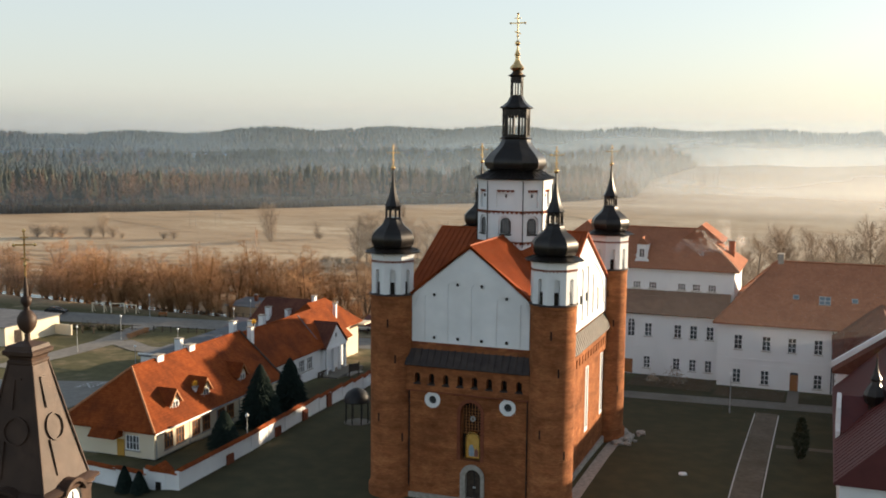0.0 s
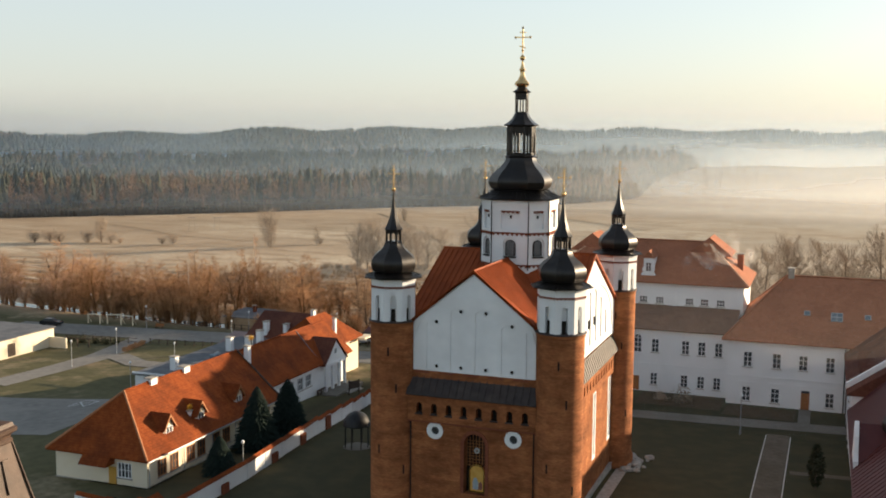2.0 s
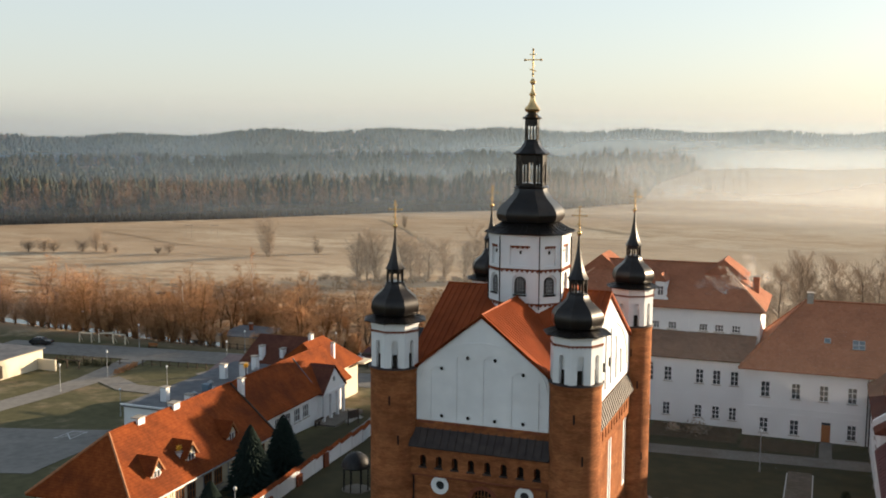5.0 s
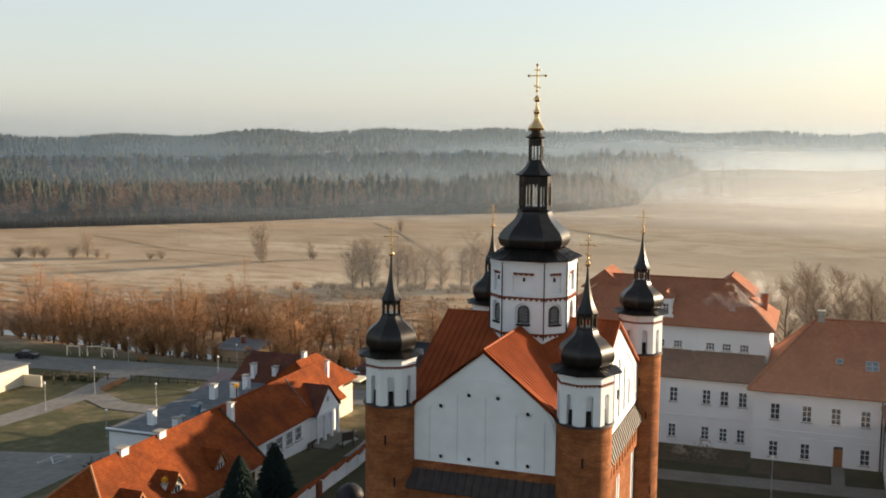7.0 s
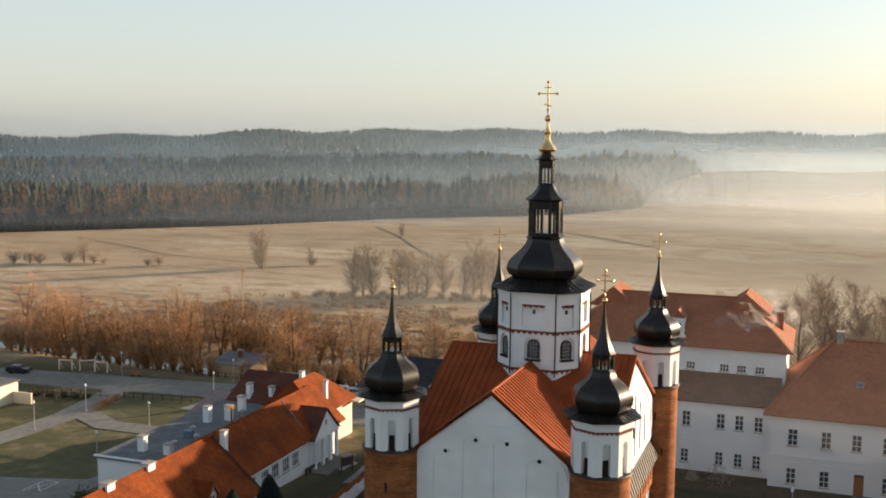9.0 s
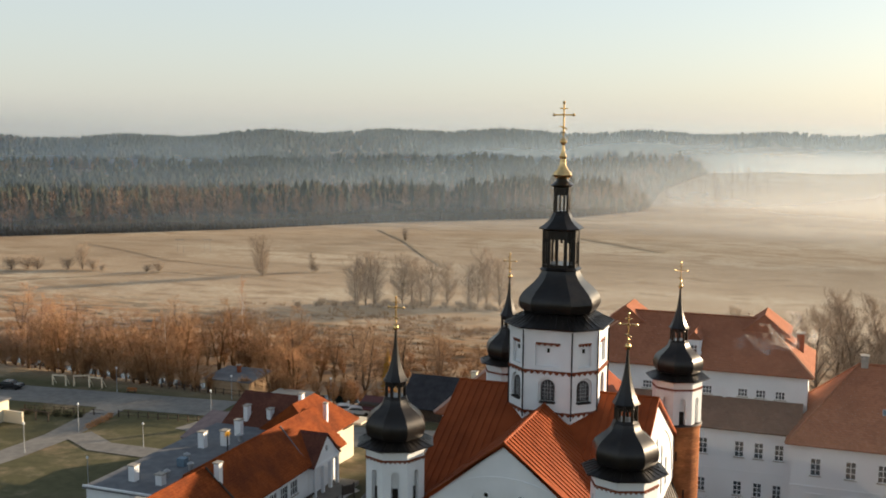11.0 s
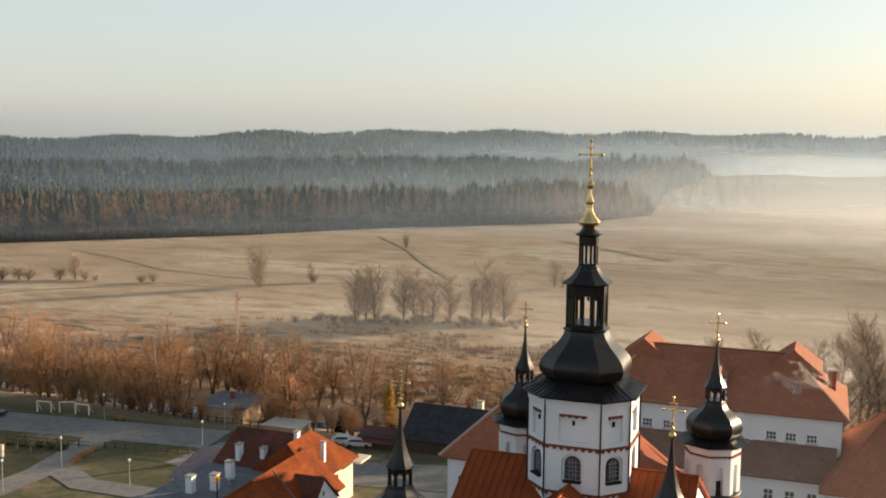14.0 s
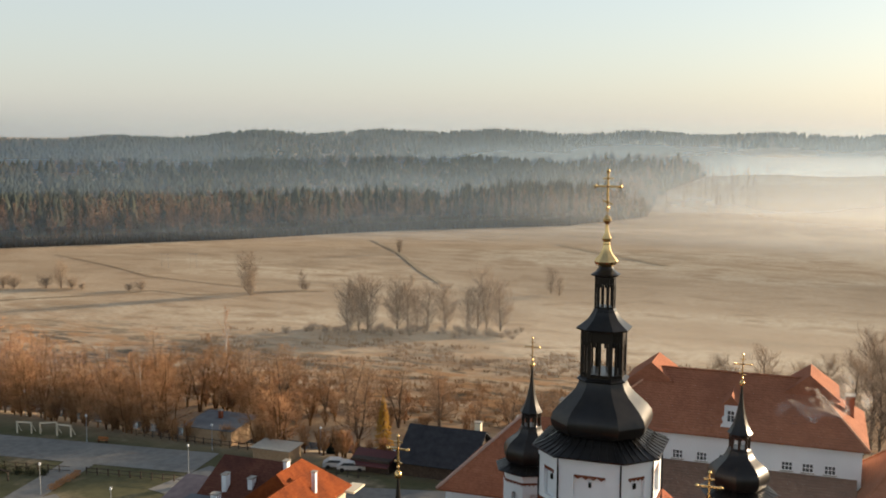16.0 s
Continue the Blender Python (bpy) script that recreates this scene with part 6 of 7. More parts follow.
def build_car(x, y, rz, paint, label):
    t = thing("car", x, y, ground_z(x, y) + 0.06, label, "car", rz, group="parked cars")
    prof = [(-2.1, 0.35), (2.1, 0.35), (2.15, 0.7), (1.9, 0.88), (1.05, 0.95), (0.45, 1.42), (-1.1, 1.46), (-1.85, 1.0), (-2.1, 0.9)]
    part("body", Geo().prism(prof, -0.85, 0.85), paint, t)
    part("window", Geo().prism([(0.88, 0.97), (0.40, 1.36), (-1.05, 1.39), (-1.6, 1.02)], -0.87, 0.87), GLASS, t)
    for u in (-1.3, 1.3):
        for s in (-0.82, 0.82):
            part("wheel", Geo().lathe([(0.32, -0.1), (0.34, 0), (0.32, 0.1)], 14, 0, pose(u, s, 0.32, 90, 0, 0)), IRON, t)


def build_poles():
    for x, y in ((-205, 262), (-196, 266)):
        t = thing("power_pole", x, y, ground_z(x, y), "wooden H-frame power pole in the meadow", "pole", 25, group="power poles")
        for u in (-1.2, 1.2):
            part("post", Geo().tube((u, 0, -0.2), (u * 0.8, 0, 5.4), 0.08, 0.06, 6), STONE, t)
        part("crossarm", Geo().box(-1.8, 1.8, -0.08, 0.08, 5.05, 5.2), STONE, t)
        part("brace", Geo().tube((-1.1, 0, 2), (1.0, 0, 4.8), 0.03, 0.03, 4), STONE, t)


build_poles()
build_paths()
build_boundary_wall()
build_lamps()
build_fences()
build_car(-116.6, 82.0, 15, mat("dark_car_paint", (0.02, 0.022, 0.026), (0.03, 0.032, 0.036), 2, 0.25, 0.3, 0, spec=0.6), "dark parked car on the car park")
for cx, cy in ((-54.5, 90.0), (-52.0, 89.6)):
    build_car(cx, cy, 20, mat("pale_car_paint", (0.5, 0.5, 0.5), (0.56, 0.56, 0.56), 2, 0.3, 0.1, 0, spec=0.6), "pale parked car by the river yard")

# ---- trees and shrubs ----
def grow(seed, h, width, stems=1, trunk=0.16, branches=14, subs=5, twigs=4, twig_len=0.8, twig_w=0.014, low=0.15, rise=0.8, oval=0.7, lean=(0.12, 0.32), lift=0.35):
    """Stems with limbs all the way up, as tapered tubes; boughs and twigs as thin blades."""
    rng = random.Random(seed)
    wood, fine = Geo(), Geo()

    def jit(k):
        return Vector((rng.uniform(-k, k), rng.uniform(-k, k), rng.uniform(-k, k)))

    def blade(p, q, w):
        s = (q - p).cross(jit(1.0))
        if s.length > 1e-4:
            s = s.normalized() * w
            fine.add([p - s, p + s, q], [(0, 1, 2)])

    for st in range(stems):
        a = 2 * math.pi * st / stems + rng.random() * 0.8
        out = 0.0 if stems == 1 else rng.uniform(*lean)
        top = h * (1.0 if st == 0 else rng.uniform(0.7, 0.98))
        pts, n = [Vector((0.12 * math.cos(a) * (stems > 1), 0.12 * math.sin(a) * (stems > 1), -0.25))], 7
        for k in range(1, n + 1):
            f = k / n
            pts.append(Vector((math.cos(a) * out * top * f ** 1.2, math.sin(a) * out * top * f ** 1.2, top * f)) + jit(0.018 * h))
        for k in range(n):
            wood.tube(pts[k], pts[k + 1], trunk * (1 - k / n) ** 0.8 + 0.012, trunk * (1 - (k + 1) / n) ** 0.8 + 0.012, 6)
        for b in range(branches):
            f = low + (0.98 - low) * (b + rng.random()) / branches
            i = min(n - 1, int(f * n))
            p = pts[i].lerp(pts[i + 1], f * n - i)
            ln = width * (math.sin(math.pi * min(0.97, 0.12 + 0.82 * f)) ** oval) * rng.uniform(0.6, 1.1)
            an = rng.uniform(0, 2 * math.pi)
            d = Vector((math.cos(an), math.sin(an), rise * rng.uniform(0.6, 1.3))).normalized()
            r = trunk * 0.38 * (1 - f) + 0.018
            for k in range(3):
                d = (d + Vector((0, 0, 0.45 * lift)) + jit(0.16)).normalized()
                q = p + d * (ln / 3)
                wood.tube(p, q, r, r * 0.66, 3)
                r *= 0.66
                for _ in range(subs):
                    o = p.lerp(q, rng.random())
                    e = (d * 0.9 + jit(0.85) + Vector((0, 0, lift))).normalized()
                    l2 = ln * 0.30 * rng.uniform(0.6, 1.3)
                    o2 = o + e * l2
                    blade(o, o2, twig_w * 1.5)
                    for _ in range(twigs):
                        m = o.lerp(o2, rng.uniform(0.25, 1))
                        blade(m, m + (e + jit(0.7)).normalized() * twig_len * rng.uniform(0.5, 1.2), twig_w)
                p = q
    return wood, fine


def tree_kind(name, seed, bark, twig, label, group, **kw):
    w, f = grow(seed, **kw)
    t = thing(name, 0, 0, -50, label, "tree", group=group)
    part("trunk", w, bark, t)
    part("crown", f, twig, t)
    return t


def plant(kinds, spots, seed=0):
    """Sets copies of the kinds at (x, y, scale); the first copies of each kind are the built ones."""
    rng = random.Random(seed)
    used = set()
    for i, (x, y, s) in enumerate(spots):
        k = kinds[i % len(kinds)]
        m = pose(x, y, ground_z(x, y) - 0.1, 0, 0, rng.uniform(0, 360)) @ Matrix.Diagonal((s, s, s * rng.uniform(0.92, 1.1), 1))
        if k.name not in used:
            used.add(k.name)
            k.matrix_basis = m
        else:
            copy_thing(k, m)


def build_trees():
    rng = random.Random(5)
    will = [tree_kind("willow_tree", 20 + k, BARK_O, TWIG_O, "leafless rust-brown willow on the river bank", "river willows", h=11.5, width=4.3, stems=3, trunk=0.20, branches=17, subs=5, twigs=6, twig_len=1.0, twig_w=0.0125, low=0.2, rise=0.35, oval=0.65, lean=(0.12, 0.36), lift=0.1) for k in range(4)]
    spots = []
    for k in range(84):
        x = -146 + k * 0.95 + rng.uniform(-0.8, 0.8)
        y = river_y(x) - 6.5 + rng.uniform(-1.5, 1.5) if k % 3 else river_y(x) + 7 + rng.uniform(-1, 4)
        if -88 < x < -73 and y < 104:
            y = river_y(x) + rng.uniform(6, 9)
        spots.append((x, y, rng.uniform(0.5, 1.05)))
    for k in range(16):
        spots.append((-150 - k * 5 + rng.uniform(-2, 2), 104 + rng.uniform(-10, 8) - k * 1.5, rng.uniform(0.7, 1.0)))
    plant(will, spots, 1)
    grey = [tree_kind("alder_tree", 40 + k, BARK, TWIG_A, "leafless grey-brown alder beyond the river", "river alders", h=11, width=4.4, stems=3, trunk=0.19, branches=18, subs=5, twigs=5, twig_len=0.9, twig_w=0.012, low=0.18, rise=0.4, lean=(0.10, 0.32), lift=0.15) for k in range(3)]
    spots = [(-63, 112, 0.95), (-57, 103, 1.25), (-54, 113, 0.9), (-69, 115, 0.8), (-73, 108, 1.0), (-80, 116, 0.9), (-88, 117, 0.85), (-47, 114, 0.7), (-41, 117, 0.6), (-35, 116, 0.75), (-28, 118, 0.7), (-21, 117, 0.8), (-15, 119, 0.7), (-8, 118, 0.8), (-92, 128, 0.9), (-109, 122, 1.0), (-50, 121, 0.6), (-32, 124, 0.6), (-20, 126, 0.65), (-64, 121, 0.6)]
    plant(grey, spots, 2)
    field = [tree_kind("field_tree", 60 + k, BARK, TWIG_B, "leafless tree standing in the frosted meadow", "meadow trees", h=12, width=4.8, stems=2 + k % 2, trunk=0.12, branches=32, subs=5, twigs=5, twig_len=1.1, twig_w=0.013, low=0.06, rise=0.6, oval=0.5, lean=(0.05, 0.2)) for k in range(3)]
    spots = [(-97, 184, 1.15), (-93, 187, 1.2), (-99, 190, 1.0), (-95, 186, 1.1), (-87, 192, 1.1), (-83, 195, 1.1), (-79, 192, 1.05), (-76, 197, 1.0), (-70, 197, 1.15), (-66, 200, 1.25), (-62, 199, 1.1), (-68, 199, 1.2), (-85, 194, 1.1), (-149, 224, 1.05), (-147, 222, 0.8), (-137.5, 237, 0.5), (-145, 334, 0.45), (-64, 259, 0.85), (-61, 257, 0.6), (-209, 213, 0.75), (-111, 262, 0.35)]
    plant(field, [(x, y, s * 0.88) for x, y, s in spots], 3)
    big = [tree_kind("linden_tree", 80 + k, BARK, TWIG_B, "tall leafless linden behind the monastery", "monastery lindens", h=20, width=7.4, stems=1 + k % 2, trunk=0.34, branches=48, subs=6, twigs=8, twig_len=1.2, twig_w=0.014, low=0.16, rise=0.9) for k in range(3)]
    spots = [(18, 113, 1.0), (25, 117, 0.98), (31, 112, 1.0), (37, 116, 1.08), (44, 112, 1.0), (51, 118, 1.0), (11, 121, 0.8), (5, 124, 0.72), (-2, 126, 0.62), (58, 110, 1.0), (29, 126, 0.9), (21, 128, 0.85), (40, 128, 0.9), (-9, 128, 0.55), (14, 130, 0.7), (34, 121, 0.95), (47, 124, 0.95), (22, 122, 0.8), (54, 113, 0.9), (41, 119, 0.85), (62, 116, 1.0), (27, 112, 0.7)]
    plant(big, spots, 4)
    birch = tree_kind("birch_tree", 101, BIRCH, TWIG_O, "slender birch with a white trunk", "birches", h=12.5, width=2.6, stems=1, trunk=0.17, branches=24, subs=4, twigs=3, twig_len=0.8, twig_w=0.012, low=0.3, rise=1.1)
    plant([birch], [(-95.3, 98.0, 1.0), (-102, 136, 0.95)], 5)
    # brushy shrubs round the birch
    bush = tree_kind("willow_bush", 130, BARK_O, TWIG_O, "rust-brown leafless willow bush", "willow bushes", h=3.0, width=1.4, stems=7, trunk=0.04, branches=6, subs=3, twigs=3, twig_len=0.5, twig_w=0.012, low=0.1, rise=1.3)
    spots = [(-97, 97, 1.1), (-93.5, 97.5, 1.0), (-99, 99, 0.9), (-91, 99, 0.8), (-72, 97, 0.6)]
    spots += [(rng.uniform(-140, -20), rng.uniform(112, 132), rng.uniform(0.5, 1.1)) for _ in range(60)]
    for _ in range(80):
        x = rng.uniform(-150, -12)
        spots.append((x, river_y(x) + rng.choice((-8, -7, 8, 10)) + rng.uniform(-1, 1), rng.uniform(0.7, 1.2)))
    plant([bush], spots, 6)
    # low brush at the foot of the meadow clump
    brush = tree_kind("meadow_brush", 140, BARK, TWIG_B, "low dark brush round the meadow clump", "meadow brush", h=1.9, width=2.4, stems=9, trunk=0.03, branches=6, subs=3, twigs=3, twig_len=0.5, twig_w=0.012, low=0.05, rise=0.3)
    rb = random.Random(77)
    spots = []
    for _ in range(96):
        f = rb.random()
        spots.append((-108 + 52 * f + rb.uniform(-1, 1), 181 + 15 * f + rb.gauss(0, 2.6), rb.uniform(0.55, 1.1)))
    spots += [(-229, 203, 2.6), (-225, 206, 2.9), (-221, 206, 2.4), (-213, 211, 2.6), (-205, 213, 2.3), (-201, 213, 1.3), (-186, 216, 1.6), (-183, 218, 1.9), (-137, 238, 1.7), (-110, 176, 1.2)]
    plant([brush], spots, 8)
    # spruces
    rs = random.Random(9)

    def spruce(h, r, seed, n=900):
        g, q = Geo(), random.Random(seed)
        for k in range(n):
            f = q.random() ** 0.7
            z = 0.25 + (h - 0.3) * f
            rr = r * (1 - f) ** 0.68 * q.uniform(0.5, 1.12) + 0.05
            a = q.uniform(0, 2 * math.pi)
            c, s = math.cos(a), math.sin(a)
            w = 0.12 + 0.16 * (1 - f)
            tip = (c * rr, s * rr, z - 0.22 * rr + 0.1)
            root = (c * rr * 0.35, s * rr * 0.35, z + 0.06)
            g.add([root, (tip[0] * 0.8 - s * w, tip[1] * 0.8 + c * w, tip[2] + 0.02), tip, (tip[0] * 0.8 + s * w, tip[1] * 0.8 - c * w, tip[2] + 0.02)], [(0, 1, 2), (0, 2, 3)])
        return g
    for x, y, h, r in ((-31.6, 17.6, 7.2, 3.0), (-31.4, 24.3, 6.8, 2.9), (-30.8, 8.6, 3.9, 2.0), (-31.6, -7.3, 2.6, 0.9), (-29.5, -7.9, 2.2, 0.9), (-24.8, 38.5, 3.4, 1.0), (-26.0, 41.5, 3.0, 0.9), (-59.5, 98.5, 3.0, 1.0)):
        t = thing("spruce", x, y, ground_z(x, y), "dense blue-green spruce beside the white wall", "tree", group="spruces")
        part("trunk", Geo().tube((0, 0, -0.2), (0, 0, h * 0.85), 0.12, 0.03, 6), BARK, t)
        part("crown", spruce(h, r, int(h * 100), 2800), SPRUCE, t)
    t = thing("yew", 27.6, 24.5, ground_z(27.6, 24.5), "dark columnar yew on the court lawn", "tree")
    part("trunk", Geo().tube((0, 0, -0.2), (0, 0, 2), 0.1, 0.05, 6), BARK, t)
    g, q = Geo(), random.Random(4)
    for k in range(900):
        f, a = q.random(), q.uniform(0, 6.28)
        rr = 0.75 * math.sin(math.pi * (0.12 + 0.85 * f)) * q.uniform(0.7, 1.05)
        p = Vector((math.cos(a) * rr, math.sin(a) * rr, 0.2 + 4.2 * f))
        d = Vector((q.uniform(-1, 1), q.uniform(-1, 1), q.uniform(0.2, 1))).normalized() * 0.4
        g.add([p, p + d, p + Vector((q.uniform(-0.2, 0.2), q.uniform(-0.2, 0.2), 0.15))], [(0, 1, 2)])
    part("crown", g, SHRUB, t)
    # yellow larch by the barn
    t = thing("larch", -50.2, 97.5, ground_z(-50.2, 97.5), "narrow larch in yellow autumn needles", "tree")
    part("trunk", Geo().tube((0, 0, -0.2), (0, 0, 9), 0.14, 0.03, 6), BARK, t)
    part("crown", spruce(10.2, 2.0, 77, 800), YELLOW, t)
    # beds and hedge balls
    for x, y, s in ((10.1, 60.0, 1.0), (7.0, 60.3, 0.6), (-99.5, 70.5, 0.7), (-97, 70.9, 0.6), (-95, 71.2, 0.6), (-93, 71.6, 0.6), (-102, 70.2, 0.6), (-58.5, 28.5, 0.7), (-57.5, 26.5, 0.7), (-56.0, 24.5, 0.7), (-55.0, 22.0, 0.6)):
        g, q = Geo(), random.Random(int(x * 10))
        for k in range(260):
            p = Vector((q.gauss(0, 0.5), q.gauss(0, 0.5), abs(q.gauss(0, 0.6)))) * s * 1.4
            d = Vector((q.uniform(-1, 1), q.uniform(-1, 1), q.uniform(0, 1))).normalized() * 0.4 * s
            g.add([p, p + d, p + Vector((q.uniform(-0.2, 0.2), q.uniform(-0.2, 0.2), 0.12))], [(0, 1, 2)])
        o = thing("shrub", x, y, ground_z(x, y), "dark rounded garden shrub", "shrub", group="garden shrubs")
        part("leaves", g, SHRUB if x < 0 else TWIG_B, o)


def build_scrub():
    """Reed tussocks of the wet meadow, past counting."""
    g, q = Geo(), random.Random(21)
    for k in range(2600):
        x, y = q.uniform(-125, 10), q.uniform(116, 178)
        if noise.noise((x * 0.05, y * 0.09, 0)) < -0.1 - 0.2 * (y < 150):
            continue
        z = ground_z(x, y)
        for _ in range(7):
            dx, dy = q.uniform(-0.7, 0.7), q.uniform(-0.4, 0.4)
            w = q.uniform(0.05, 0.12)
            g.add([(x + dx - w, y + dy, z - 0.1), (x + dx + w, y + dy, z - 0.1), (x + dx * 1.7, y + dy * 1.7, z + q.uniform(0.4, 1.1))], [(0, 1, 2)])
    tagged(new("reeds", g.mesh("reeds", mat("tawny_reeds", (0.24, 0.14, 0.07), (0.36, 0.23, 0.12), 0.3, 0.97, 0, 0))), "tawny reed tussocks on the wet meadow", "reeds", kind="stuff")


def build_forest():
    q = random.Random(33)
    bare, pine, stem = Geo(), Geo(), Geo()

    def bare_tree(x, y, h, n):
        z = ground_z(x, y)
        r = h * 0.008
        for a, b in (((x - r, y), (x + r, y)), ((x, y - r), (x, y + r))):
            stem.add([(*a, z - 1), (*b, z - 1), (x, y, z + h * 0.9)], [(0, 1, 2)])
        for _ in range(n):
            f = q.uniform(0.35, 0.95)
            a = q.uniform(0, 6.283)
            ln = h * 0.26 * (1.2 - f)
            c, s = math.cos(a) * ln, math.sin(a) * ln
            w = 0.16
            p = (x + c * 0.1, y + s * 0.1, z + h * f)
            t = (x + c, y + s, z + h * f + ln * q.uniform(0.2, 1.0))
            bare.add([(p[0] - s / ln * w, p[1] + c / ln * w, p[2]), (p[0] + s / ln * w, p[1] - c / ln * w, p[2]), t, (x + c * 0.5, y + s * 0.5, p[2] - 0.5)], [(0, 1, 2), (0, 3, 1)])

    def pine_tree(x, y, h, r, tiers):
        z = ground_z(x, y)
        for k in range(tiers):
            zb, zt = z + h * (0.28 + 0.62 * k / tiers), z + h * min(1.0, 0.42 + 0.58 * (k + 1) / tiers)
            rr = r * (1 - 0.75 * k / tiers)
            a0 = q.random() * 6
            vs = [(x + rr * q.uniform(0.7, 1.2) * math.cos(a0 + 1.0472 * i), y + rr * q.uniform(0.7, 1.2) * math.sin(a0 + 1.0472 * i), zb + q.uniform(-0.6, 0.6)) for i in range(6)]
            pine.add(vs + [(x, y, zt)], [(i, (i + 1) % 6, 6) for i in range(6)])
        stem.add([(x - 0.2, y, z), (x + 0.2, y, z), (x, y, z + h * 0.6)], [(0, 1, 2)])

    # the wood's edge, row by row
    for (x0, y0), (x1, y1) in zip(FOREST_EDGE[1:8], FOREST_EDGE[2:9]):
        ln = math.hypot(x1 - x0, y1 - y0)
        nx, ny = -(y1 - y0) / ln, (x1 - x0) / ln
        for row in range(14):
            for _ in range(int(ln / (3.6 + row * 0.25))):
                f, d = q.random(), row * 6 + q.uniform(0, 6)
                x, y = x0 + (x1 - x0) * f + nx * d, y0 + (y1 - y0) * f + ny * d
                v = noise.noise((x * 0.012, y * 0.012, 3))
                if q.random() < (0.0 if row < 2 else 0.1 if row < 4 else 0.5) + (0.7 * v if row > 3 else 0):
                    pine_tree(x, y, q.uniform(13, 21), q.uniform(2.8, 4.2), 5)
                else:
                    bare_tree(x, y, q.uniform(13, 21) if row else q.uniform(7, 17), 22 if row < 6 else 12)
    # undergrowth added along the edge and first rows; its dark colour paints the shaded foot
    scrub = Geo()
    for (x0, y0), (x1, y1) in zip(FOREST_EDGE[1:8], FOREST_EDGE[2:9]):
        ln = math.hypot(x1 - x0, y1 - y0)
        nx, ny = -(y1 - y0) / ln, (x1 - x0) / ln
        for _ in range(int(ln * 34)):
            f, d = q.random(), abs(q.gauss(0, 9))
            x, y = x0 + (x1 - x0) * f + nx * d, y0 + (y1 - y0) * f + ny * d
            z, hh, a, w = ground_z(x, y), q.uniform(1.2, 4.2), q.uniform(0, 3.14), q.uniform(0.3, 0.9)
            c, t = math.cos(a) * w, math.sin(a) * w
            scrub.add([(x - c, y - t, z - 0.3), (x + c, y + t, z - 0.3), (x + q.uniform(-0.6, 0.6), y + q.uniform(-0.6, 0.6), z + hh)], [(0, 1, 2)])
    tagged(new("undergrowth", scrub.mesh("undergrowth", mat("dark_undergrowth", (0.05, 0.042, 0.035), (0.09, 0.070, 0.052), 0.2, 0.95, 0, 0))), "leafless undergrowth added along the wood's edge, dark to shade its foot", "undergrowth", kind="stuff")
    # the wood behind, up to the crest of the hills
    for _ in range(17000):
        az, r = radians(q.uniform(-14, 52)), 470 + 800 * q.random() ** 0.85
        x, y = -r * math.sin(az), -60 + r * math.cos(az)
        if y < edge_y(x) + 60 or (x > -95 and y < 800 + 60 * math.sin(x * 0.02)):
            continue
        v = noise.noise((x * 0.006, y * 0.006, 7))
        if q.random() < 0.6 + 0.8 * v:
            pine_tree(x, y, q.uniform(10, 14), 4.6, 3)
        else:
            bare_tree(x, y, q.uniform(11, 15), 9)
    # the wood thins out into the valley
    for _ in range(420):
        f = q.random()
        x, y = -105 + 85 * f ** 2.0 + q.gauss(0, 7), 510 + 320 * q.random() + q.gauss(0, 15)
        if q.random() < 0.35 and x < -85:
            pine_tree(x, y, q.uniform(9, 16), q.uniform(2.4, 3.6), 4)
        else:
            bare_tree(x, y, q.uniform(7, 15), 18)
    tagged(new("forest_pines", pine.mesh("forest_pines", mat("pine_green", (0.036, 0.043, 0.032), (0.066, 0.070, 0.050), 0.08, 0.95, 0, 0))), "dark green pines of the far wood", "forest", kind="stuff")
    tagged(new("forest_crowns", bare.mesh("forest_crowns", mat("bare_crowns", (0.19, 0.115, 0.072), (0.31, 0.19, 0.112), 0.03, 0.95, 0, 0))), "leafless brown crowns of the far wood", "forest", kind="stuff")
    tagged(new("forest_trunks", stem.mesh("forest_trunks", mat("pale_trunks", (0.12, 0.09, 0.068), (0.22, 0.165, 0.125), 0.2, 0.95, 0, 0))), "pale trunks along the wood's edge", "forest", kind="stuff")


build_trees()
build_scrub()
build_forest()

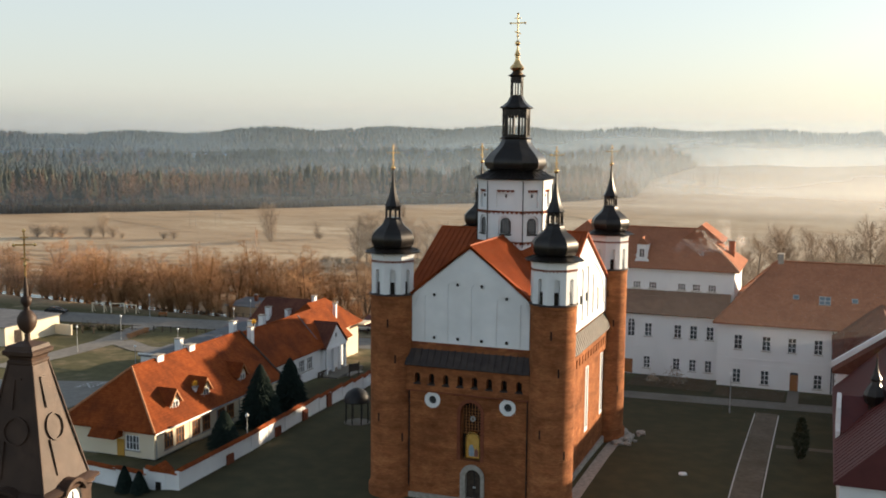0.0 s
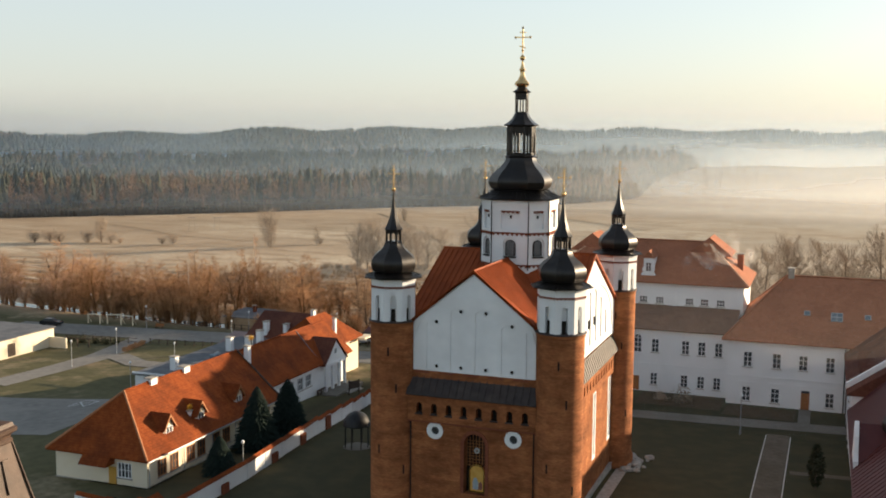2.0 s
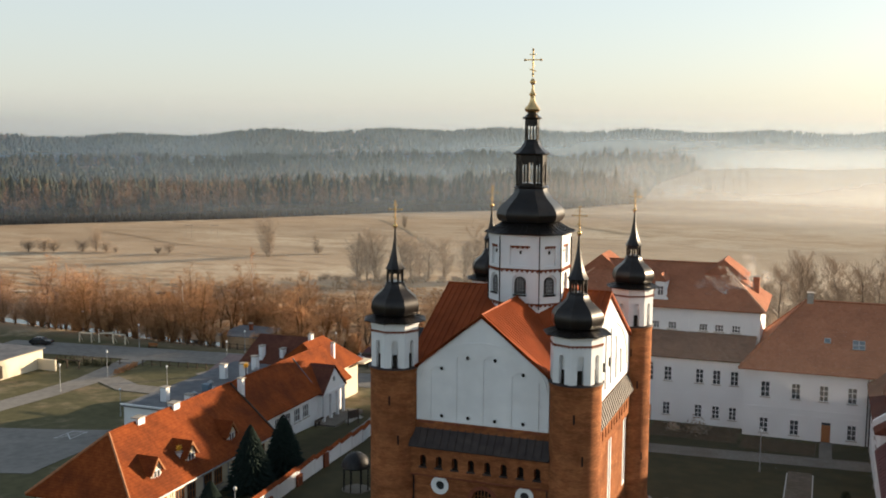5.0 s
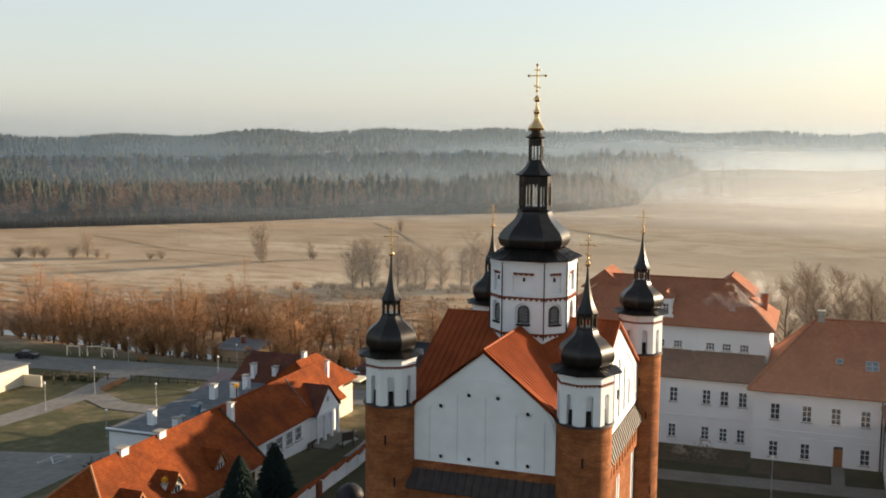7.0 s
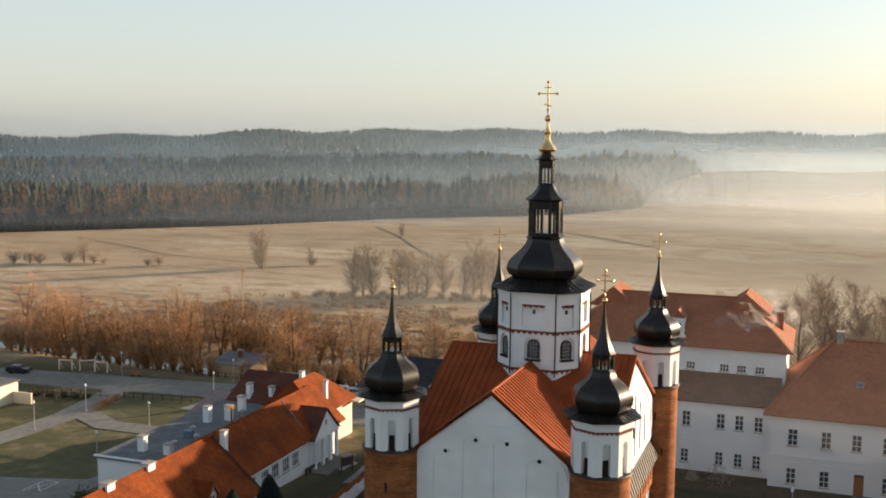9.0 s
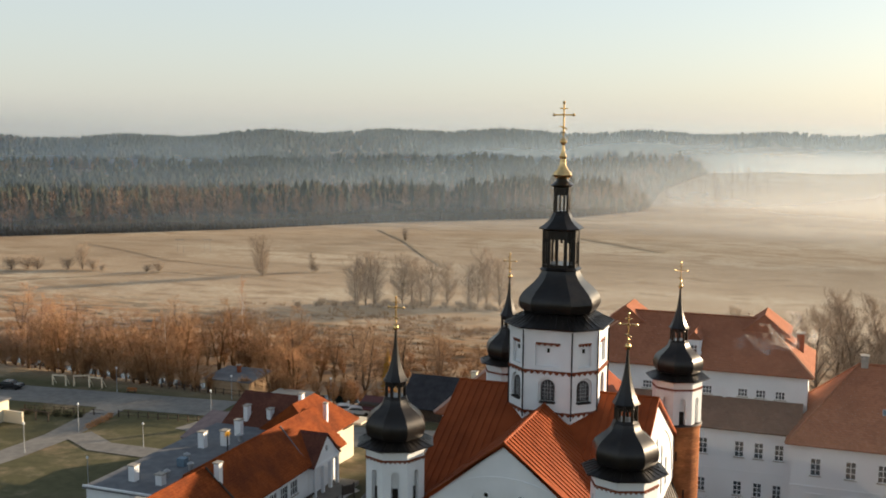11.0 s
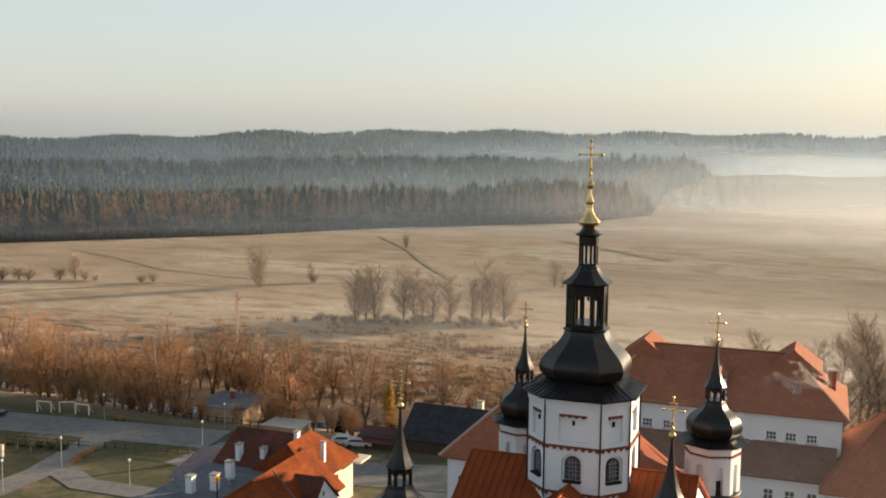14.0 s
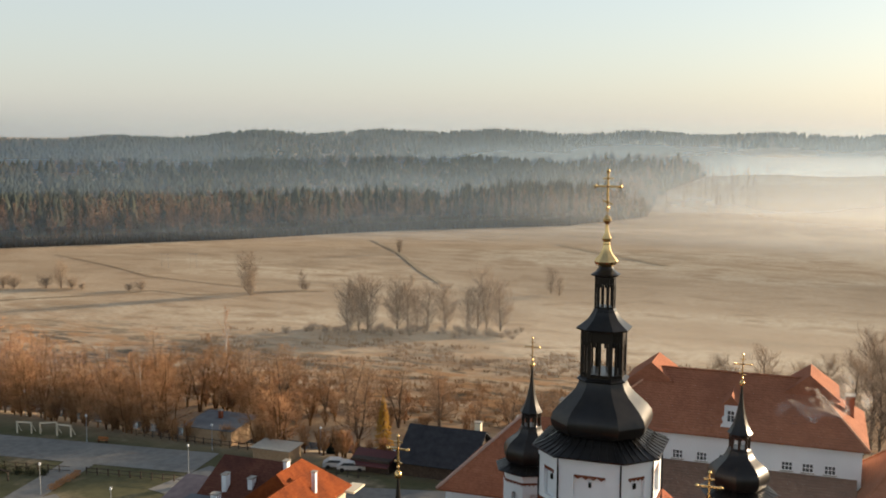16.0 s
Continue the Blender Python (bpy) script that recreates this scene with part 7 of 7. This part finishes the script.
# ---- morning mist, painted haze and chimney steam ----
def mist_mat(name, colour, thick, top, west, east, foot=7.0):
    """Sheet of mist, steam and painted haze: thickest low down and towards the east, torn into wisps."""
    m = bpy.data.materials.new(name)
    m.use_nodes = True
    n, l = m.node_tree.nodes, m.node_tree.links
    n.remove(n["Principled BSDF"])
    out = n["Material Output"]
    tr, di, tl = n.new("ShaderNodeBsdfTransparent"), n.new("ShaderNodeBsdfDiffuse"), n.new("ShaderNodeBsdfTranslucent")
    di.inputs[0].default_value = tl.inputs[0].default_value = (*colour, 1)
    m1, m2 = n.new("ShaderNodeMixShader"), n.new("ShaderNodeMixShader")
    m1.inputs[0].default_value = 0.5
    l.new(di.outputs[0], m1.inputs[1]), l.new(tl.outputs[0], m1.inputs[2])
    tc, sp = n.new("ShaderNodeTexCoord"), n.new("ShaderNodeSeparateXYZ")
    l.new(tc.outputs["Object"], sp.inputs[0])
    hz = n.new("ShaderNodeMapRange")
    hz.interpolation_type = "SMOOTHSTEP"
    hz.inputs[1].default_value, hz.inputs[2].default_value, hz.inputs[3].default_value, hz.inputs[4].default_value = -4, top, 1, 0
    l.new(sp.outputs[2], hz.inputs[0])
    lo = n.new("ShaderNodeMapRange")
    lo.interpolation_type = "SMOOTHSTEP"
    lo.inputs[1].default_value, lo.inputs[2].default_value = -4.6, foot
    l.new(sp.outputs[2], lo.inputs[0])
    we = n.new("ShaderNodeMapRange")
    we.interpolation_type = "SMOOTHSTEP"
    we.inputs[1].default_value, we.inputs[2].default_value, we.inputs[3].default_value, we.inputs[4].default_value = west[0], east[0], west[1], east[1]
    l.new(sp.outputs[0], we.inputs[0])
    mp = n.new("ShaderNodeMapping")
    mp.inputs["Scale"].default_value = (0.006, 0.006, 0.05)
    l.new(tc.outputs["Object"], mp.inputs[0])
    nz = n.new("ShaderNodeTexNoise")
    nz.inputs["Scale"].default_value, nz.inputs["Detail"].default_value = 1.0, 4
    l.new(mp.outputs[0], nz.inputs["Vector"])
    nr = n.new("ShaderNodeMapRange")
    nr.inputs[1].default_value, nr.inputs[2].default_value, nr.inputs[3].default_value, nr.inputs[4].default_value = 0.3, 0.7, 0.55, 1.25
    l.new(nz.outputs["Fac"], nr.inputs[0])
    cur = None
    for s in (hz.outputs[0], lo.outputs[0], we.outputs[0], nr.outputs[0]):
        if cur is None:
            cur = s
            continue
        k = n.new("ShaderNodeMath")
        k.operation = "MULTIPLY"
        l.new(cur, k.inputs[0]), l.new(s, k.inputs[1])
        cur = k.outputs[0]
    k = n.new("ShaderNodeMath")
    k.operation, k.use_clamp = "MULTIPLY", True
    k.inputs[1].default_value = thick
    l.new(cur, k.inputs[0])
    l.new(k.outputs[0], m2.inputs[0])
    l.new(tr.outputs[0], m2.inputs[1]), l.new(m1.outputs[0], m2.inputs[2])
    l.new(m2.outputs[0], out.inputs[0])
    return m


def build_mist():
    # sheet colours paint aerial haze: bluish over the wood, warm towards the sun
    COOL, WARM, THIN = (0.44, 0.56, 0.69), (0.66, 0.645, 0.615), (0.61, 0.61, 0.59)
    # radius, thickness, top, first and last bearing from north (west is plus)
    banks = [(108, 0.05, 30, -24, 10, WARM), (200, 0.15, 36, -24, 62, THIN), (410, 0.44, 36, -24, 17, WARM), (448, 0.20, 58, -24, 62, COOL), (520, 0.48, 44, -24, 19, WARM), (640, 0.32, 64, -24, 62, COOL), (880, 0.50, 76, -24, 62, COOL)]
    sheets = []
    for r, thick, top, b0, b1, col in banks:
        line = []
        for k in range(41):
            az = radians(b0 + (b1 - b0) * k / 40)
            line.append((-r * math.sin(az), -60 + r * math.cos(az)))
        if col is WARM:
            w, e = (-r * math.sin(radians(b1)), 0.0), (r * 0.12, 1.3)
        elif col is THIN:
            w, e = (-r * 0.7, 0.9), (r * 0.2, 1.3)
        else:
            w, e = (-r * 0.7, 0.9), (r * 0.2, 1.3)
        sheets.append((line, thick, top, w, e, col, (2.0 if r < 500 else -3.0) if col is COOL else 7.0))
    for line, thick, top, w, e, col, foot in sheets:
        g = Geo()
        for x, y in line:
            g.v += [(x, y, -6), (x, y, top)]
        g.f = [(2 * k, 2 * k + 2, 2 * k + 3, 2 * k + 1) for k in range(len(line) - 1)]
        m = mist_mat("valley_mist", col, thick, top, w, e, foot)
        tagged(new("mist_bank", g.mesh("mist_bank", m, 60)), "upright sheet of valley mist and painted distance haze", "mist", "valley mist", "stuff")


def build_steam():
    g = Geo()
    for k, (x, y, z, w, h, turn) in enumerate(((12.6, 70.6, 15.2, 3.6, 3.8, 15), (15.4, 72.6, 15.9, 3.4, 4.6, 20), (10.2, 70.2, 15.0, 3.0, 2.6, 10))):
        n, o = 14, len(g.v)
        for j in range(n + 1):
            for i in range(n + 1):
                u, v = i / n - 0.5, j / n
                p = Vector((u * w * (0.5 + 0.8 * math.sin(math.pi * min(0.95, v + 0.1))) + 0.5 * math.sin(v * 4 + k), 0.5 * math.sin(u * 6 + v * 5), v * h))
                p += 0.3 * Vector((noise.noise(p + Vector((k * 9, 0, 0))), noise.noise(p + Vector((0, k * 9, 5))), 0))
                g.v.append(tuple(pose(x, y, z, 0, 0, turn) @ p))
        g.f += [(o + j * (n + 1) + i, o + j * (n + 1) + i + 1, o + (j + 1) * (n + 1) + i + 1, o + (j + 1) * (n + 1) + i) for j in range(n) for i in range(n)]
    m = mist_mat("chimney_steam", (0.9, 0.88, 0.86), 0.42, 60, (-100, 1), (100, 1))
    for nd in m.node_tree.nodes:
        if nd.type == "MAPPING":
            nd.inputs["Scale"].default_value = (0.7, 0.7, 0.6)
        if nd.type == "MAP_RANGE" and abs(nd.inputs[1].default_value - 0.3) < 1e-6:
            nd.inputs[1].default_value, nd.inputs[3].default_value, nd.inputs[4].default_value = 0.41, 0.0, 1.0
    tagged(new("steam", g.mesh("steam", m, 90)), "pale steam drifting from a chimney", "steam", kind="stuff")


build_mist()
build_steam()
